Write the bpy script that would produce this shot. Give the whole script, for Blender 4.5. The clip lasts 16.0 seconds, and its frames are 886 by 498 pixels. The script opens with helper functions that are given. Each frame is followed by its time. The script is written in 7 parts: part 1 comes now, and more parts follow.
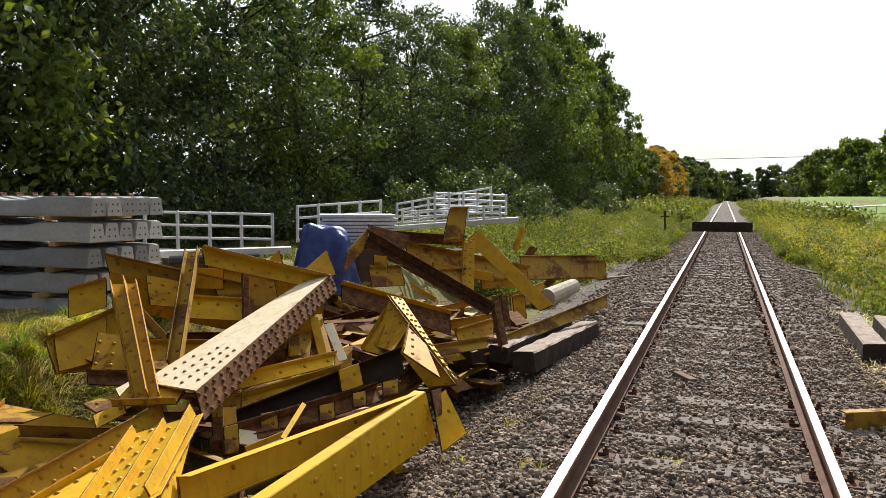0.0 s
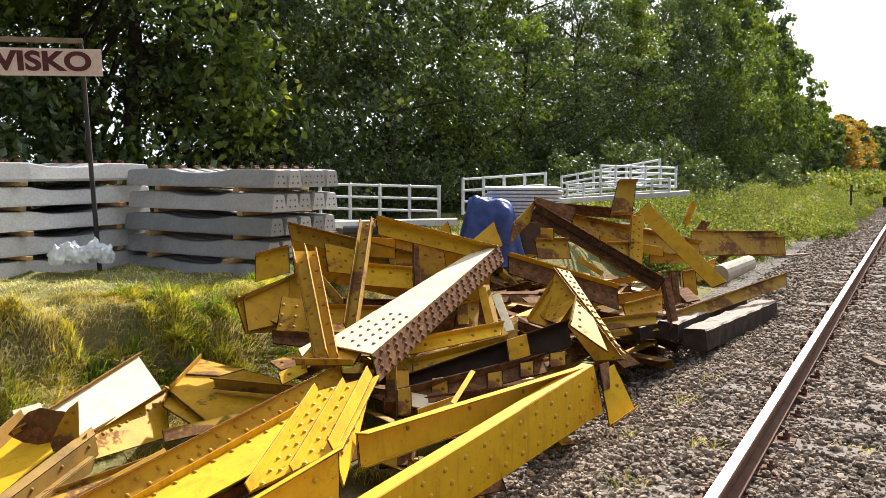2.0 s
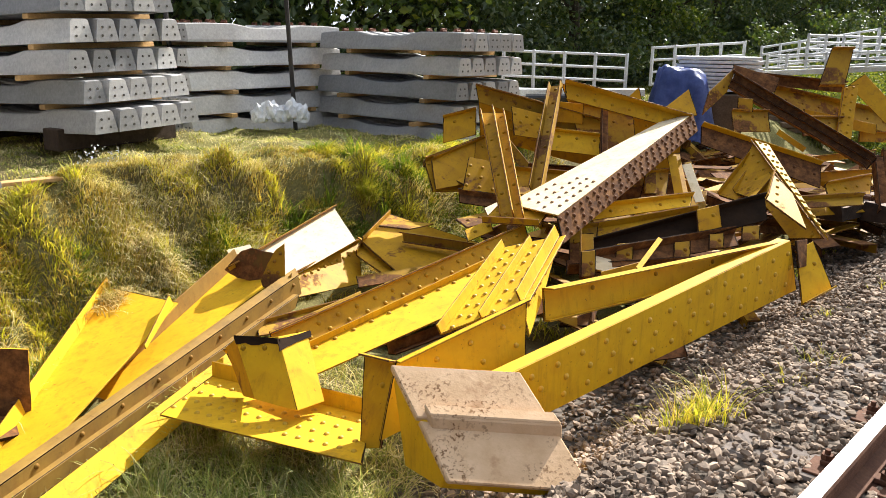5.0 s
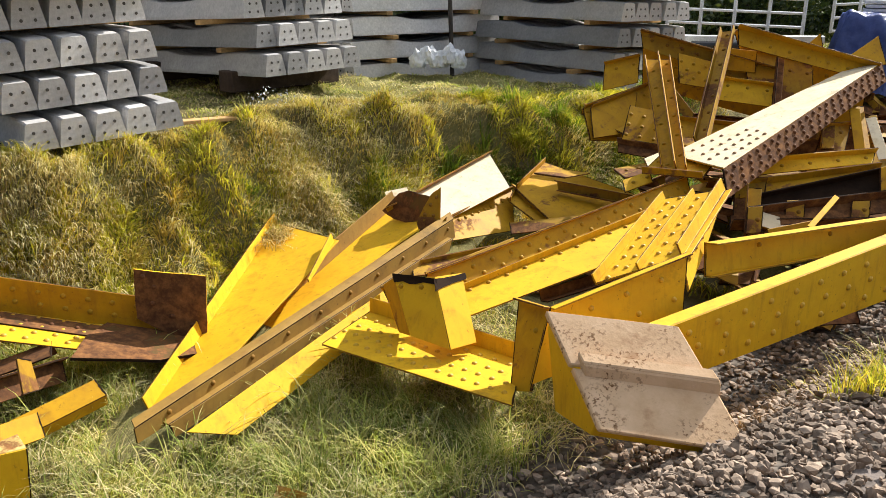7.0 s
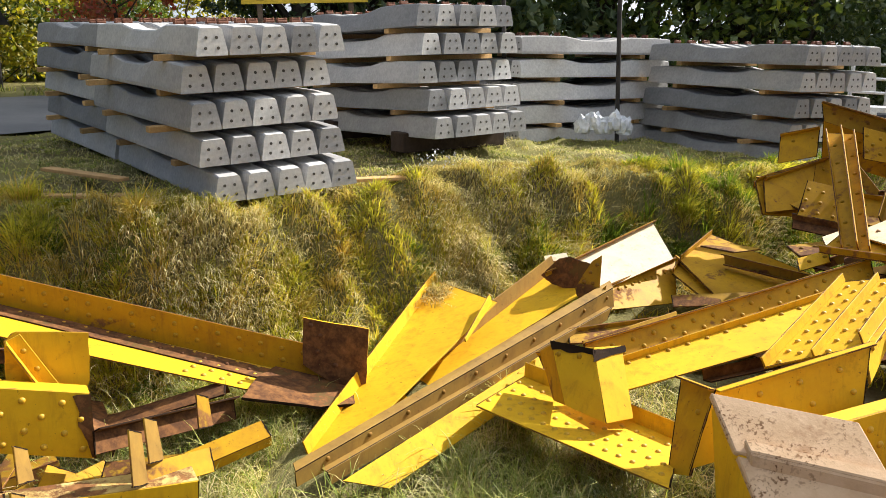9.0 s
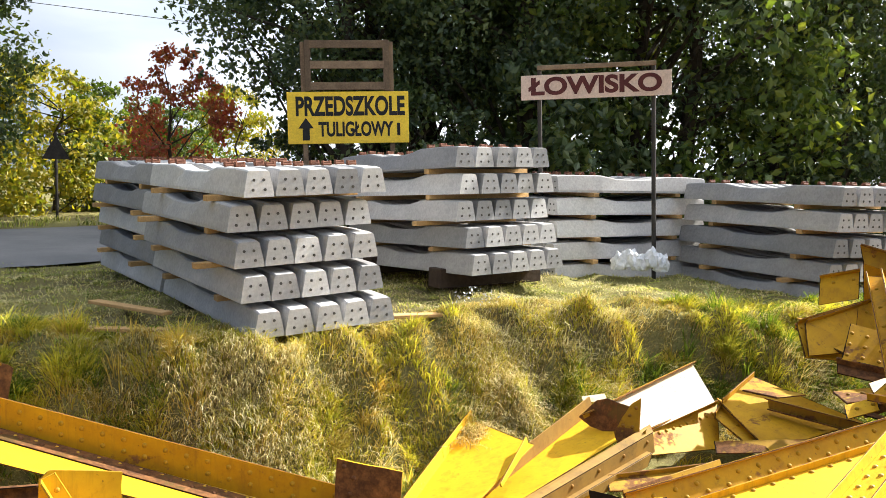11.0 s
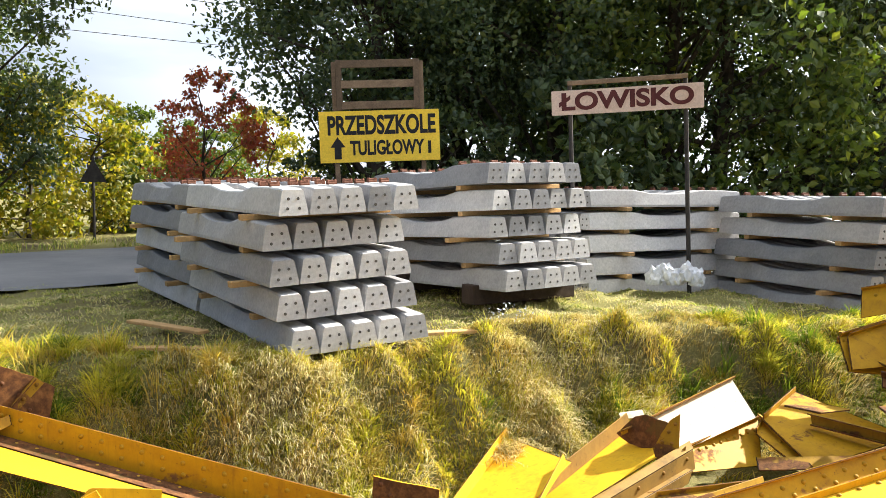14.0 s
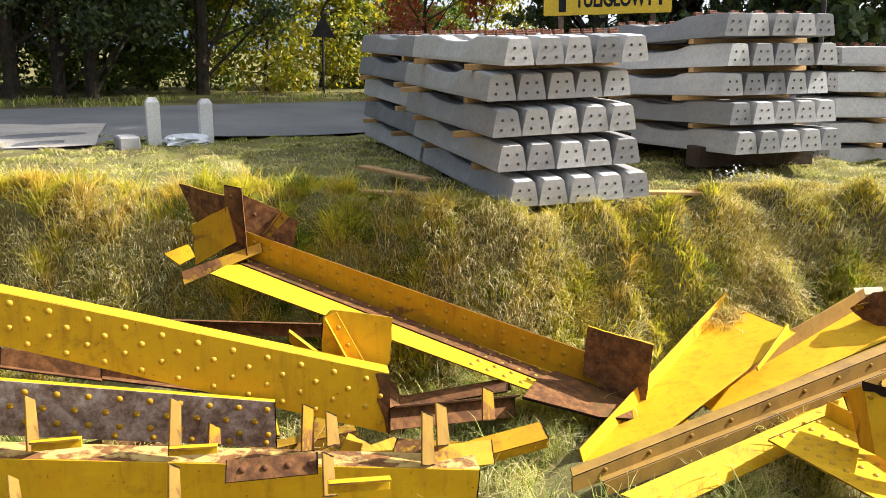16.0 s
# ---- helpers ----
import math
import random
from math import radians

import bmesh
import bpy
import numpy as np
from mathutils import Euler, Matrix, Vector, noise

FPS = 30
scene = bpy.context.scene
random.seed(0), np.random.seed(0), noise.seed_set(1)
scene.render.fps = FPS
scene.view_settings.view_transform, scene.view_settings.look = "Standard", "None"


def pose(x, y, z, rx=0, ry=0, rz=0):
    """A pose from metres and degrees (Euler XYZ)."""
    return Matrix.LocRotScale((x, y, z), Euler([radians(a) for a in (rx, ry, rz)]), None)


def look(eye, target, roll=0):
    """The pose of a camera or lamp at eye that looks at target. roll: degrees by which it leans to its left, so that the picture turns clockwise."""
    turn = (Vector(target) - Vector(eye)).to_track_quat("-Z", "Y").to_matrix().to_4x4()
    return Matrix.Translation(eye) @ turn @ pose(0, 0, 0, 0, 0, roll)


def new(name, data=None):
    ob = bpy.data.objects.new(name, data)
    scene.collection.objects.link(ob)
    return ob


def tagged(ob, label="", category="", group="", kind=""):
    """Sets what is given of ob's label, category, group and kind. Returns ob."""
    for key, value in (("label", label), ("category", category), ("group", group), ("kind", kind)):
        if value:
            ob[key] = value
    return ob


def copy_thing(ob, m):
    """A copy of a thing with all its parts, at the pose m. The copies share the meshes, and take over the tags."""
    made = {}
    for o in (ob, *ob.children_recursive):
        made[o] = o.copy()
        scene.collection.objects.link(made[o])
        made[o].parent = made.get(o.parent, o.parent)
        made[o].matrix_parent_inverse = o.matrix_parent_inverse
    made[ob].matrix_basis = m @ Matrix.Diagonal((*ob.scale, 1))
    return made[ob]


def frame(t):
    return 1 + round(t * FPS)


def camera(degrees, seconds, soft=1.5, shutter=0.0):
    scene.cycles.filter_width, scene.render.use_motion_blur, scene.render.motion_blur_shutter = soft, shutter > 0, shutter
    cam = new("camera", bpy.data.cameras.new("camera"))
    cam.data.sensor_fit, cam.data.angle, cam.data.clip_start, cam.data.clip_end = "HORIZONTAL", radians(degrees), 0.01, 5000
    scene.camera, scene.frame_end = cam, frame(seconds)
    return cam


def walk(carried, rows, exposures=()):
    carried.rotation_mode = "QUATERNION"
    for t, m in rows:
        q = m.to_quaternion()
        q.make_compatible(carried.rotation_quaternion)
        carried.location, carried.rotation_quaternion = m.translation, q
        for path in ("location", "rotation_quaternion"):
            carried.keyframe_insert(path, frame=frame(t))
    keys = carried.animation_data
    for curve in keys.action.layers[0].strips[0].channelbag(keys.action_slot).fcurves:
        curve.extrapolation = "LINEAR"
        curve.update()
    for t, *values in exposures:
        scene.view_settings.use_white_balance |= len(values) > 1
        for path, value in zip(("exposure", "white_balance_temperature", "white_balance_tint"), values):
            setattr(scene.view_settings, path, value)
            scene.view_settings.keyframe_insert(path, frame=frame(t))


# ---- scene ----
# ---- camera ----
cam = camera(57.1, 16.0, soft=0.65)
PATH = [
    (0, -0.0232, 0.0168, 1.7511, 86.251, -0.276, 19.095),
    (0.5, -0.0315, -0.0025, 1.7553, 86.369, 0.091, 22.221),
    (1, -0.0471, -0.0187, 1.756, 86.402, -0.002, 25.314),
    (1.5, -0.0682, -0.0231, 1.7453, 85.594, -0.165, 28.089),
    (2, -0.0778, -0.0344, 1.7325, 84.367, -0.184, 30.35),
    (2.5, -0.0917, -0.0578, 1.7073, 82.759, -0.029, 32.566),
    (3, -0.1004, -0.0614, 1.6804, 80.868, -0.259, 33.833),
    (3.5, -0.1194, -0.0786, 1.6622, 79.301, -0.611, 35.541),
    (4, -0.1329, -0.0996, 1.646, 77.892, -0.747, 37.941),
    (6.5, -0.1756, -0.198, 1.5995, 72.651, -0.524, 49.884),
    (7, -0.1865, -0.2076, 1.5968, 71.996, -0.448, 53.011),
    (7.5, -0.1916, -0.2315, 1.6017, 72.105, -0.628, 56.149),
    (8, -0.1944, -0.2524, 1.6046, 72.575, -0.944, 58.925),
    (8.5, -0.1941, -0.27, 1.6249, 73.754, -0.801, 61.813),
    (9, -0.1918, -0.2785, 1.6505, 75.945, -0.868, 64.135),
    (9.5, -0.1943, -0.2936, 1.6917, 79.084, -1.054, 66.324),
    (10, -0.1826, -0.2968, 1.7227, 82.233, -0.982, 67.945),
    (12.5, -0.1694, -0.2814, 1.749, 86.85, -0.396, 64.925),
    (13, -0.1761, -0.2829, 1.7449, 86.738, -0.386, 64.731),
    (13.5, -0.1888, -0.2911, 1.741, 86.604, -0.373, 66.025),
    (14, -0.1868, -0.314, 1.7331, 86.068, -0.308, 68.858),
    (14.5, -0.2033, -0.3437, 1.7039, 83.847, -0.457, 73.198),
    (15, -0.2041, -0.3656, 1.6798, 81.14, -0.485, 77.725),
    (15.5, -0.2067, -0.3811, 1.6514, 78.514, -0.802, 80.542),
    (16, -0.1945, -0.4099, 1.6379, 76.401, -0.965, 83.664),
]
walk(cam, [(t, pose(x, y, z, rx, ry, rz)) for t, x, y, z, rx, ry, rz in PATH],
     exposures=[(0.0, 0.48), (1.5, 0.98), (2.5, 1.2), (3.5, 1.32), (6.5, 0.92), (8.0, 0.86), (10.0, 1.24), (12.5, 1.64), (14.5, 1.44), (16.0, 1.18)])

# ---- world and sun ----
SUN_EL, SUN_AZ = radians(38), radians(-7)      # azimuth from +y towards +x
world = bpy.data.worlds.new("sky")
scene.world = world
world.use_nodes = True
wn = world.node_tree
wn.nodes.clear()
w_out = wn.nodes.new("ShaderNodeOutputWorld")
w_bg = wn.nodes.new("ShaderNodeBackground")
w_sky = wn.nodes.new("ShaderNodeTexSky")
w_sky.sky_type = "NISHITA"
w_sky.sun_disc = False
w_sky.sun_elevation = SUN_EL
w_sky.sun_rotation = SUN_AZ
w_sky.dust_density = 3.0
w_sky.air_density = 1.0
w_co = wn.nodes.new("ShaderNodeTexCoord")
w_map = wn.nodes.new("ShaderNodeMapping")
w_map.inputs["Scale"].default_value = (1.2, 1.2, 5.0)
w_noise = wn.nodes.new("ShaderNodeTexNoise")
w_noise.inputs["Scale"].default_value = 2.2
w_noise.inputs["Detail"].default_value = 7
w_ramp = wn.nodes.new("ShaderNodeValToRGB")
w_ramp.color_ramp.elements[0].position = 0.30
w_ramp.color_ramp.elements[1].position = 0.52
w_ramp.color_ramp.elements[0].color = (0.45, 0.45, 0.45, 1)
w_mix = wn.nodes.new("ShaderNodeMix")
w_mix.data_type = "RGBA"
# thin cloud, brighter towards the sun
w_dot = wn.nodes.new("ShaderNodeVectorMath")
w_dot.operation = "DOT_PRODUCT"
w_dot.inputs[1].default_value = (math.sin(SUN_AZ) * math.cos(SUN_EL), math.cos(SUN_AZ) * math.cos(SUN_EL), math.sin(SUN_EL))
w_cloud = wn.nodes.new("ShaderNodeValToRGB")
w_cloud.color_ramp.elements[0].position = 0.0
w_cloud.color_ramp.elements[0].color = (0.15, 0.19, 0.27, 1)
w_cloud.color_ramp.elements[1].position = 0.9
w_cloud.color_ramp.elements[1].color = (0.95, 1.0, 1.07, 1)
w_side = w_cloud.color_ramp.elements.new(0.22)
w_side.color = (0.46, 0.50, 0.57, 1)
w_gain = wn.nodes.new("ShaderNodeVectorMath")
w_gain.operation = "SCALE"
w_gain.inputs["Scale"].default_value = 11.5
wn.links.new(w_co.outputs["Generated"], w_dot.inputs[0])
wn.links.new(w_dot.outputs["Value"], w_cloud.inputs["Fac"])
wn.links.new(w_cloud.outputs["Color"], w_gain.inputs[0])
wn.links.new(w_gain.outputs["Vector"], w_mix.inputs[7])
wn.links.new(w_co.outputs["Generated"], w_map.inputs["Vector"])
wn.links.new(w_map.outputs["Vector"], w_noise.inputs["Vector"])
wn.links.new(w_noise.outputs["Fac"], w_ramp.inputs["Fac"])
wn.links.new(w_ramp.outputs["Color"], w_mix.inputs[0])
wn.links.new(w_sky.outputs["Color"], w_mix.inputs[6])
wn.links.new(w_mix.outputs[2], w_bg.inputs["Color"])
w_bg.inputs["Strength"].default_value = 0.07
wn.links.new(w_bg.outputs["Background"], w_out.inputs["Surface"])

sun = new("sun", bpy.data.lights.new("sun", "SUN"))
sun.data.energy = 5.0
sun.data.angle = radians(0.6)
sun.data.color = (1.0, 0.955, 0.90)
SUN_DIR = Vector((math.sin(SUN_AZ) * math.cos(SUN_EL), math.cos(SUN_AZ) * math.cos(SUN_EL), math.sin(SUN_EL)))
sun.matrix_world = look(SUN_DIR * 60, (0, 0, 0))

rng = np.random.default_rng(7)
rnd = random.Random(5)


# ---- materials ----
def material(name, build):
    m = bpy.data.materials.new(name)
    m.use_nodes = True
    nt = m.node_tree
    b = nt.nodes["Principled BSDF"]
    build(nt, b)
    return m


def node(nt, kind, **values):
    n = nt.nodes.new(kind)
    for k, v in values.items():
        n.inputs[k.replace("_", " ")].default_value = v
    return n


def coords(nt, space="Object"):
    return nt.nodes.new("ShaderNodeTexCoord").outputs[space]


def noise_of(nt, scale, detail=5, rough=0.6, vec=None):
    n = node(nt, "ShaderNodeTexNoise", Scale=scale, Detail=detail, Roughness=rough)
    nt.links.new(vec if vec is not None else coords(nt), n.inputs["Vector"])
    return n.outputs["Fac"]


def ramp(nt, fac, stops):
    r = nt.nodes.new("ShaderNodeValToRGB")
    els = r.color_ramp.elements
    while len(els) < len(stops):
        els.new(0.5)
    for e, (p, c) in zip(els, stops):
        e.position = p
        e.color = (*c, 1) if len(c) == 3 else c
    nt.links.new(fac, r.inputs["Fac"])
    return r.outputs["Color"]


def mix(nt, fac, a, b, mode="MIX"):
    n = nt.nodes.new("ShaderNodeMix")
    n.data_type = "RGBA"
    n.blend_type = mode
    for sock, v in ((n.inputs[0], fac), (n.inputs[6], a), (n.inputs[7], b)):
        if isinstance(v, bpy.types.NodeSocket):
            nt.links.new(v, sock)
        elif isinstance(v, tuple):
            sock.default_value = (*v, 1)
        else:
            sock.default_value = v
    return n.outputs[2]


def bump(nt, b, height, strength=0.4, dist=0.01):
    n = node(nt, "ShaderNodeBump", Strength=strength, Distance=dist)
    nt.links.new(height, n.inputs["Height"])
    nt.links.new(n.outputs["Normal"], b.inputs["Normal"])


def rand_of(nt):
    return nt.nodes.new("ShaderNodeObjectInfo").outputs["Random"]


def island_of(nt):
    return nt.nodes.new("ShaderNodeNewGeometry").outputs["Random Per Island"]


def steel_paint(name, rust, paint=(0.74, 0.435, 0.014), paint2=(0.62, 0.325, 0.012), dirt=0.35):
    """Old yellow bridge paint over rust; rust: the share of the surface that has lost its paint."""
    def build(nt, b):
        co = coords(nt)
        big = noise_of(nt, 1.7, 6, 0.62, co)
        fine = noise_of(nt, 14, 8, 0.7, co)
        grime = noise_of(nt, 5, 6, 0.7, co)
        p = mix(nt, ramp(nt, grime, [(0.35, (0, 0, 0)), (0.75, (1, 1, 1))]), paint, paint2)
        p = mix(nt, ramp(nt, fine, [(0.58, (0, 0, 0)), (0.75, (dirt, dirt, dirt))]), p, (0.16, 0.085, 0.02))
        r = ramp(nt, fine, [(0.25, (0.032, 0.017, 0.011)), (0.45, (0.11, 0.048, 0.020)), (0.6, (0.21, 0.093, 0.032)), (0.78, (0.33, 0.165, 0.060))])
        n = nt.nodes.new("ShaderNodeMath")
        n.operation = "MULTIPLY_ADD"
        nt.links.new(fine, n.inputs[0])
        n.inputs[1].default_value = 0.35
        nt.links.new(big, n.inputs[2])
        edge = 0.98 - 0.62 * rust
        mask = ramp(nt, n.outputs[0], [(max(0.0, edge - 0.03), (0, 0, 0)), (min(1.0, edge + 0.03), (1, 1, 1))])
        # streaks of rust run-off, soot patches and pits
        mp = nt.nodes.new("ShaderNodeMapping")
        mp.inputs["Scale"].default_value = (9.0, 9.0, 1.2)
        nt.links.new(co, mp.inputs["Vector"])
        streak = noise_of(nt, 1.6, 5, 0.65, mp.outputs["Vector"])
        col = mix(nt, ramp(nt, streak, [(0.52, (0, 0, 0)), (0.72, (0.30 + 0.5 * min(1, rust), 0.30 + 0.5 * min(1, rust), 0.30 + 0.5 * min(1, rust)))]), p, (0.20, 0.085, 0.018))
        pits = noise_of(nt, 38, 3, 0.5, co)
        col = mix(nt, ramp(nt, pits, [(0.68, (0, 0, 0)), (0.74, (0.6, 0.6, 0.6))]), col, (0.07, 0.03, 0.012))
        soot = noise_of(nt, 2.3, 6, 0.7, co)
        col = mix(nt, mask, col, r)
        col = mix(nt, ramp(nt, soot, [(0.60, (0, 0, 0)), (0.78, (0.75, 0.75, 0.75))]), col, (0.03, 0.022, 0.014))
        nt.links.new(col, b.inputs["Base Color"])
        rr = ramp(nt, mask, [(0.0, (0.62, 0.62, 0.62)), (1.0, (0.9, 0.9, 0.9))])
        nt.links.new(rr, b.inputs["Roughness"])
        b.inputs["Specular IOR Level"].default_value = 0.18
        bump(nt, b, fine, 0.25, 0.006)
    return material(name, build)


YELLOW = steel_paint("yellow_paint", 0.05)
WORN = steel_paint("worn_yellow_paint", 0.27, paint=(0.54, 0.295, 0.008), paint2=(0.36, 0.17, 0.008), dirt=0.7)
RUST = steel_paint("rusted_steel", 1.15)
# yellow steel in glare: the white sun highlight is put into the paint colour
GLARE_CREAM = steel_paint("sun_glare_cream_paint", 0.03, paint=(0.72, 0.62, 0.44), paint2=(0.66, 0.52, 0.30), dirt=0.5)
RUSTY = steel_paint("half_rusted_paint", 0.42, paint=(0.42, 0.24, 0.016), paint2=(0.26, 0.13, 0.014), dirt=0.9)
OCHRE = steel_paint("dulled_ochre_paint", 0.16, paint=(0.34, 0.20, 0.042), paint2=(0.21, 0.12, 0.034), dirt=0.8)
CHAR = steel_paint("scorched_steel", 0.62, paint=(0.13, 0.075, 0.02), paint2=(0.05, 0.03, 0.016), dirt=0.9)
PATCHY = steel_paint("flaking_cream_paint", 0.50, paint=(0.54, 0.39, 0.15), paint2=(0.46, 0.29, 0.06), dirt=0.9)


def mottled(nt, b):
    co = coords(nt)
    col = ramp(nt, noise_of(nt, 9, 8, 0.75, co), [(0.34, (0.10, 0.062, 0.042)), (0.46, (0.27, 0.185, 0.135)), (0.55, (0.42, 0.32, 0.26)), (0.66, (0.62, 0.54, 0.48))])
    col = mix(nt, ramp(nt, noise_of(nt, 2.6, 6, 0.7, co), [(0.52, (0, 0, 0)), (0.70, (0.8, 0.8, 0.8))]), col, (0.13, 0.055, 0.02))
    col = mix(nt, ramp(nt, noise_of(nt, 24, 4, 0.6, co), [(0.66, (0, 0, 0)), (0.70, (0.9, 0.9, 0.9))]), col, (0.48, 0.36, 0.09))
    nt.links.new(col, b.inputs["Base Color"])
    b.inputs["Roughness"].default_value = 0.8
    b.inputs["Specular IOR Level"].default_value = 0.25
    bump(nt, b, noise_of(nt, 30, 6, 0.7, co), 0.4, 0.006)


MOTTLED = material("bare_mottled_steel", mottled)


def plain(name, c1, c2, scale, rough=0.85, bumps=0.3, dist=0.01, fine=40.0, metal=0.0, per=None):
    def build(nt, b):
        co = coords(nt)
        a = noise_of(nt, scale, 6, 0.65, co)
        f = noise_of(nt, fine, 6, 0.7, co)
        col = ramp(nt, a, [(0.3, c1), (0.7, c2)])
        col = mix(nt, 0.5, col, ramp(nt, f, [(0.3, (0.55, 0.55, 0.55)), (0.7, (1.25, 1.25, 1.25))]), "MULTIPLY")
        if per is not None:
            v = rand_of(nt) if per == "object" else island_of(nt)
            col = mix(nt, 0.8, col, ramp(nt, v, [(0.0, (0.45, 0.44, 0.43)), (0.5, (1.0, 0.95, 0.88)), (0.85, (1.25, 1.2, 1.12)), (1.0, (1.7, 1.65, 1.55))]), "MULTIPLY")
        nt.links.new(col, b.inputs["Base Color"])
        b.inputs["Roughness"].default_value = rough
        b.inputs["Metallic"].default_value = metal
        b.inputs["Specular IOR Level"].default_value = 0.5 if rough < 0.6 else 0.2
        bump(nt, b, f, bumps, dist)
    return material(name, build)


# Heads mostly darker than their plates: shading of the domes put into the colour
HEAD_Y = plain("yellow_rivet_head", (0.52, 0.29, 0.012), (0.64, 0.375, 0.014), 0.6, 0.55, 0.0, 0.001, 3)
HEAD_W = plain("worn_shaded_rivet_head", (0.34, 0.18, 0.010), (0.44, 0.25, 0.012), 0.6, 0.6, 0.0, 0.001, 3)
HEAD_R = plain("rusty_rivet_head", (0.10, 0.042, 0.018), (0.17, 0.072, 0.028), 0.6, 0.8, 0.0, 0.001, 3)
HEAD_H = plain("stained_shaded_rivet_head", (0.20, 0.095, 0.014), (0.30, 0.15, 0.02), 0.6, 0.7, 0.0, 0.001, 3)
HEAD_C = plain("brown_shaded_rivet_head", (0.24, 0.13, 0.06), (0.34, 0.21, 0.11), 0.6, 0.6, 0.0, 0.001, 3)
CONCRETE = plain("pale_concrete", (0.385, 0.392, 0.41), (0.51, 0.512, 0.512), 1.5, 0.9, 0.25, 0.004, 30, per="object")
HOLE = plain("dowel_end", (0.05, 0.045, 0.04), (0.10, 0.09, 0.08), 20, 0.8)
CLIP = plain("rust_brown_clip", (0.13, 0.05, 0.03), (0.22, 0.10, 0.06), 20, 0.7)
BATTEN = plain("pale_timber", (0.42, 0.26, 0.11), (0.55, 0.36, 0.17), 6, 0.8, per="object")
PALE_LOG = plain("barkless_pale_wood", (0.40, 0.34, 0.25), (0.58, 0.51, 0.40), 6, 0.85)
GREY_WOOD = plain("grey_weathered_wood", (0.12, 0.085, 0.06), (0.22, 0.16, 0.11), 5, 0.9, per="object")
TAR_WOOD = plain("creosoted_wood", (0.028, 0.019, 0.013), (0.075, 0.05, 0.036), 5, 0.85, 0.6, 0.01, 25)
TAR_TOP = plain("weathered_sleeper_wood", (0.11, 0.09, 0.075), (0.26, 0.215, 0.185), 7, 0.9, 0.6, 0.01, 22)
OLD_TOP = plain("bleached_sleeper_top", (0.23, 0.17, 0.135), (0.45, 0.37, 0.30), 9, 0.9, 0.7, 0.01, 24)
BLACK = plain("tarred_steel", (0.012, 0.007, 0.004), (0.036, 0.020, 0.011), 4, 0.9)
BLACK.node_tree.nodes["Principled BSDF"].inputs["Specular IOR Level"].default_value = 0.12
RAIL_SIDE = plain("rail_rust", (0.09, 0.04, 0.025), (0.17, 0.085, 0.05), 8, 0.85, fine=60)
RAIL_TOP = plain("polished_rail", (0.42, 0.38, 0.35), (0.60, 0.57, 0.54), 12, 0.38, 0.1, 0.002, metal=0.8)
STONE = plain("ballast_stone", (0.15, 0.113, 0.084), (0.42, 0.335, 0.265), 3, 0.9, 0.4, 0.006, 30, per="island")
STONE1 = plain("ballast_piece", (0.15, 0.113, 0.084), (0.42, 0.335, 0.265), 3, 0.9, 0.4, 0.006, 30, per="object")
GALV = plain("galvanised_steel", (0.55, 0.56, 0.57), (0.72, 0.73, 0.74), 4, 0.5, 0.05, 0.002, metal=0.2)
BARK = plain("bark", (0.035, 0.028, 0.02), (0.09, 0.07, 0.05), 5, 0.95, 0.8, 0.03, 16)
ASPHALT = plain("asphalt", (0.15, 0.15, 0.155), (0.23, 0.225, 0.22), 0.6, 0.9, 0.4, 0.006, 60)


def facing(nt, b):
    co = coords(nt)
    col = ramp(nt, noise_of(nt, 5, 6, 0.65, co), [(0.3, (0.54, 0.345, 0.19)), (0.7, (0.72, 0.50, 0.31))])
    pit = noise_of(nt, 55, 3, 0.6, co)
    where = noise_of(nt, 3.5, 3, 0.5, co)
    mk = mix(nt, 1.0, ramp(nt, pit, [(0.54, (0, 0, 0)), (0.60, (1, 1, 1))]), ramp(nt, where, [(0.45, (0, 0, 0)), (0.58, (1, 1, 1))]), "MULTIPLY")
    col = mix(nt, mk, col, (0.16, 0.075, 0.03))
    rusty = ramp(nt, noise_of(nt, 2.2, 6, 0.7, co), [(0.58, (0, 0, 0)), (0.70, (0.8, 0.8, 0.8))])
    nt.links.new(mix(nt, rusty, col, (0.30, 0.14, 0.055)), b.inputs["Base Color"])
    b.inputs["Roughness"].default_value = 0.9
    b.inputs["Specular IOR Level"].default_value = 0.2
    bump(nt, b, pit, 0.25, 0.006)


FACING = material("pinkish_concrete_face", facing)
TARP = plain("blue_tarpaulin", (0.05, 0.09, 0.32), (0.13, 0.19, 0.50), 5, 0.4, 0.5, 0.02, 9)
BAG = plain("white_plastic_bag", (0.62, 0.64, 0.67), (0.80, 0.81, 0.83), 6, 0.5, 0.3, 0.01, 14)
WHITE = plain("white_paint", (0.62, 0.61, 0.58), (0.78, 0.77, 0.74), 3, 0.7)
SIGN_YELLOW = plain("yellow_sign_board", (0.72, 0.47, 0.02), (0.80, 0.54, 0.03), 2, 0.5, 0.05, 0.002)
SIGN_CREAM = plain("cream_sign_board", (0.55, 0.40, 0.32), (0.68, 0.52, 0.43), 3, 0.7, 0.1, 0.002)
INK = plain("black_lettering", (0.010, 0.010, 0.012), (0.02, 0.02, 0.022), 5, 0.6, 0.0)
MAROON = plain("maroon_lettering", (0.07, 0.016, 0.016), (0.11, 0.03, 0.028), 5, 0.6, 0.0)
POLE = plain("dark_steel_pole", (0.03, 0.027, 0.025), (0.07, 0.06, 0.05), 6, 0.7)
DARK_PIPE = plain("black_pipe", (0.01, 0.01, 0.011), (0.02, 0.02, 0.02), 5, 0.35)


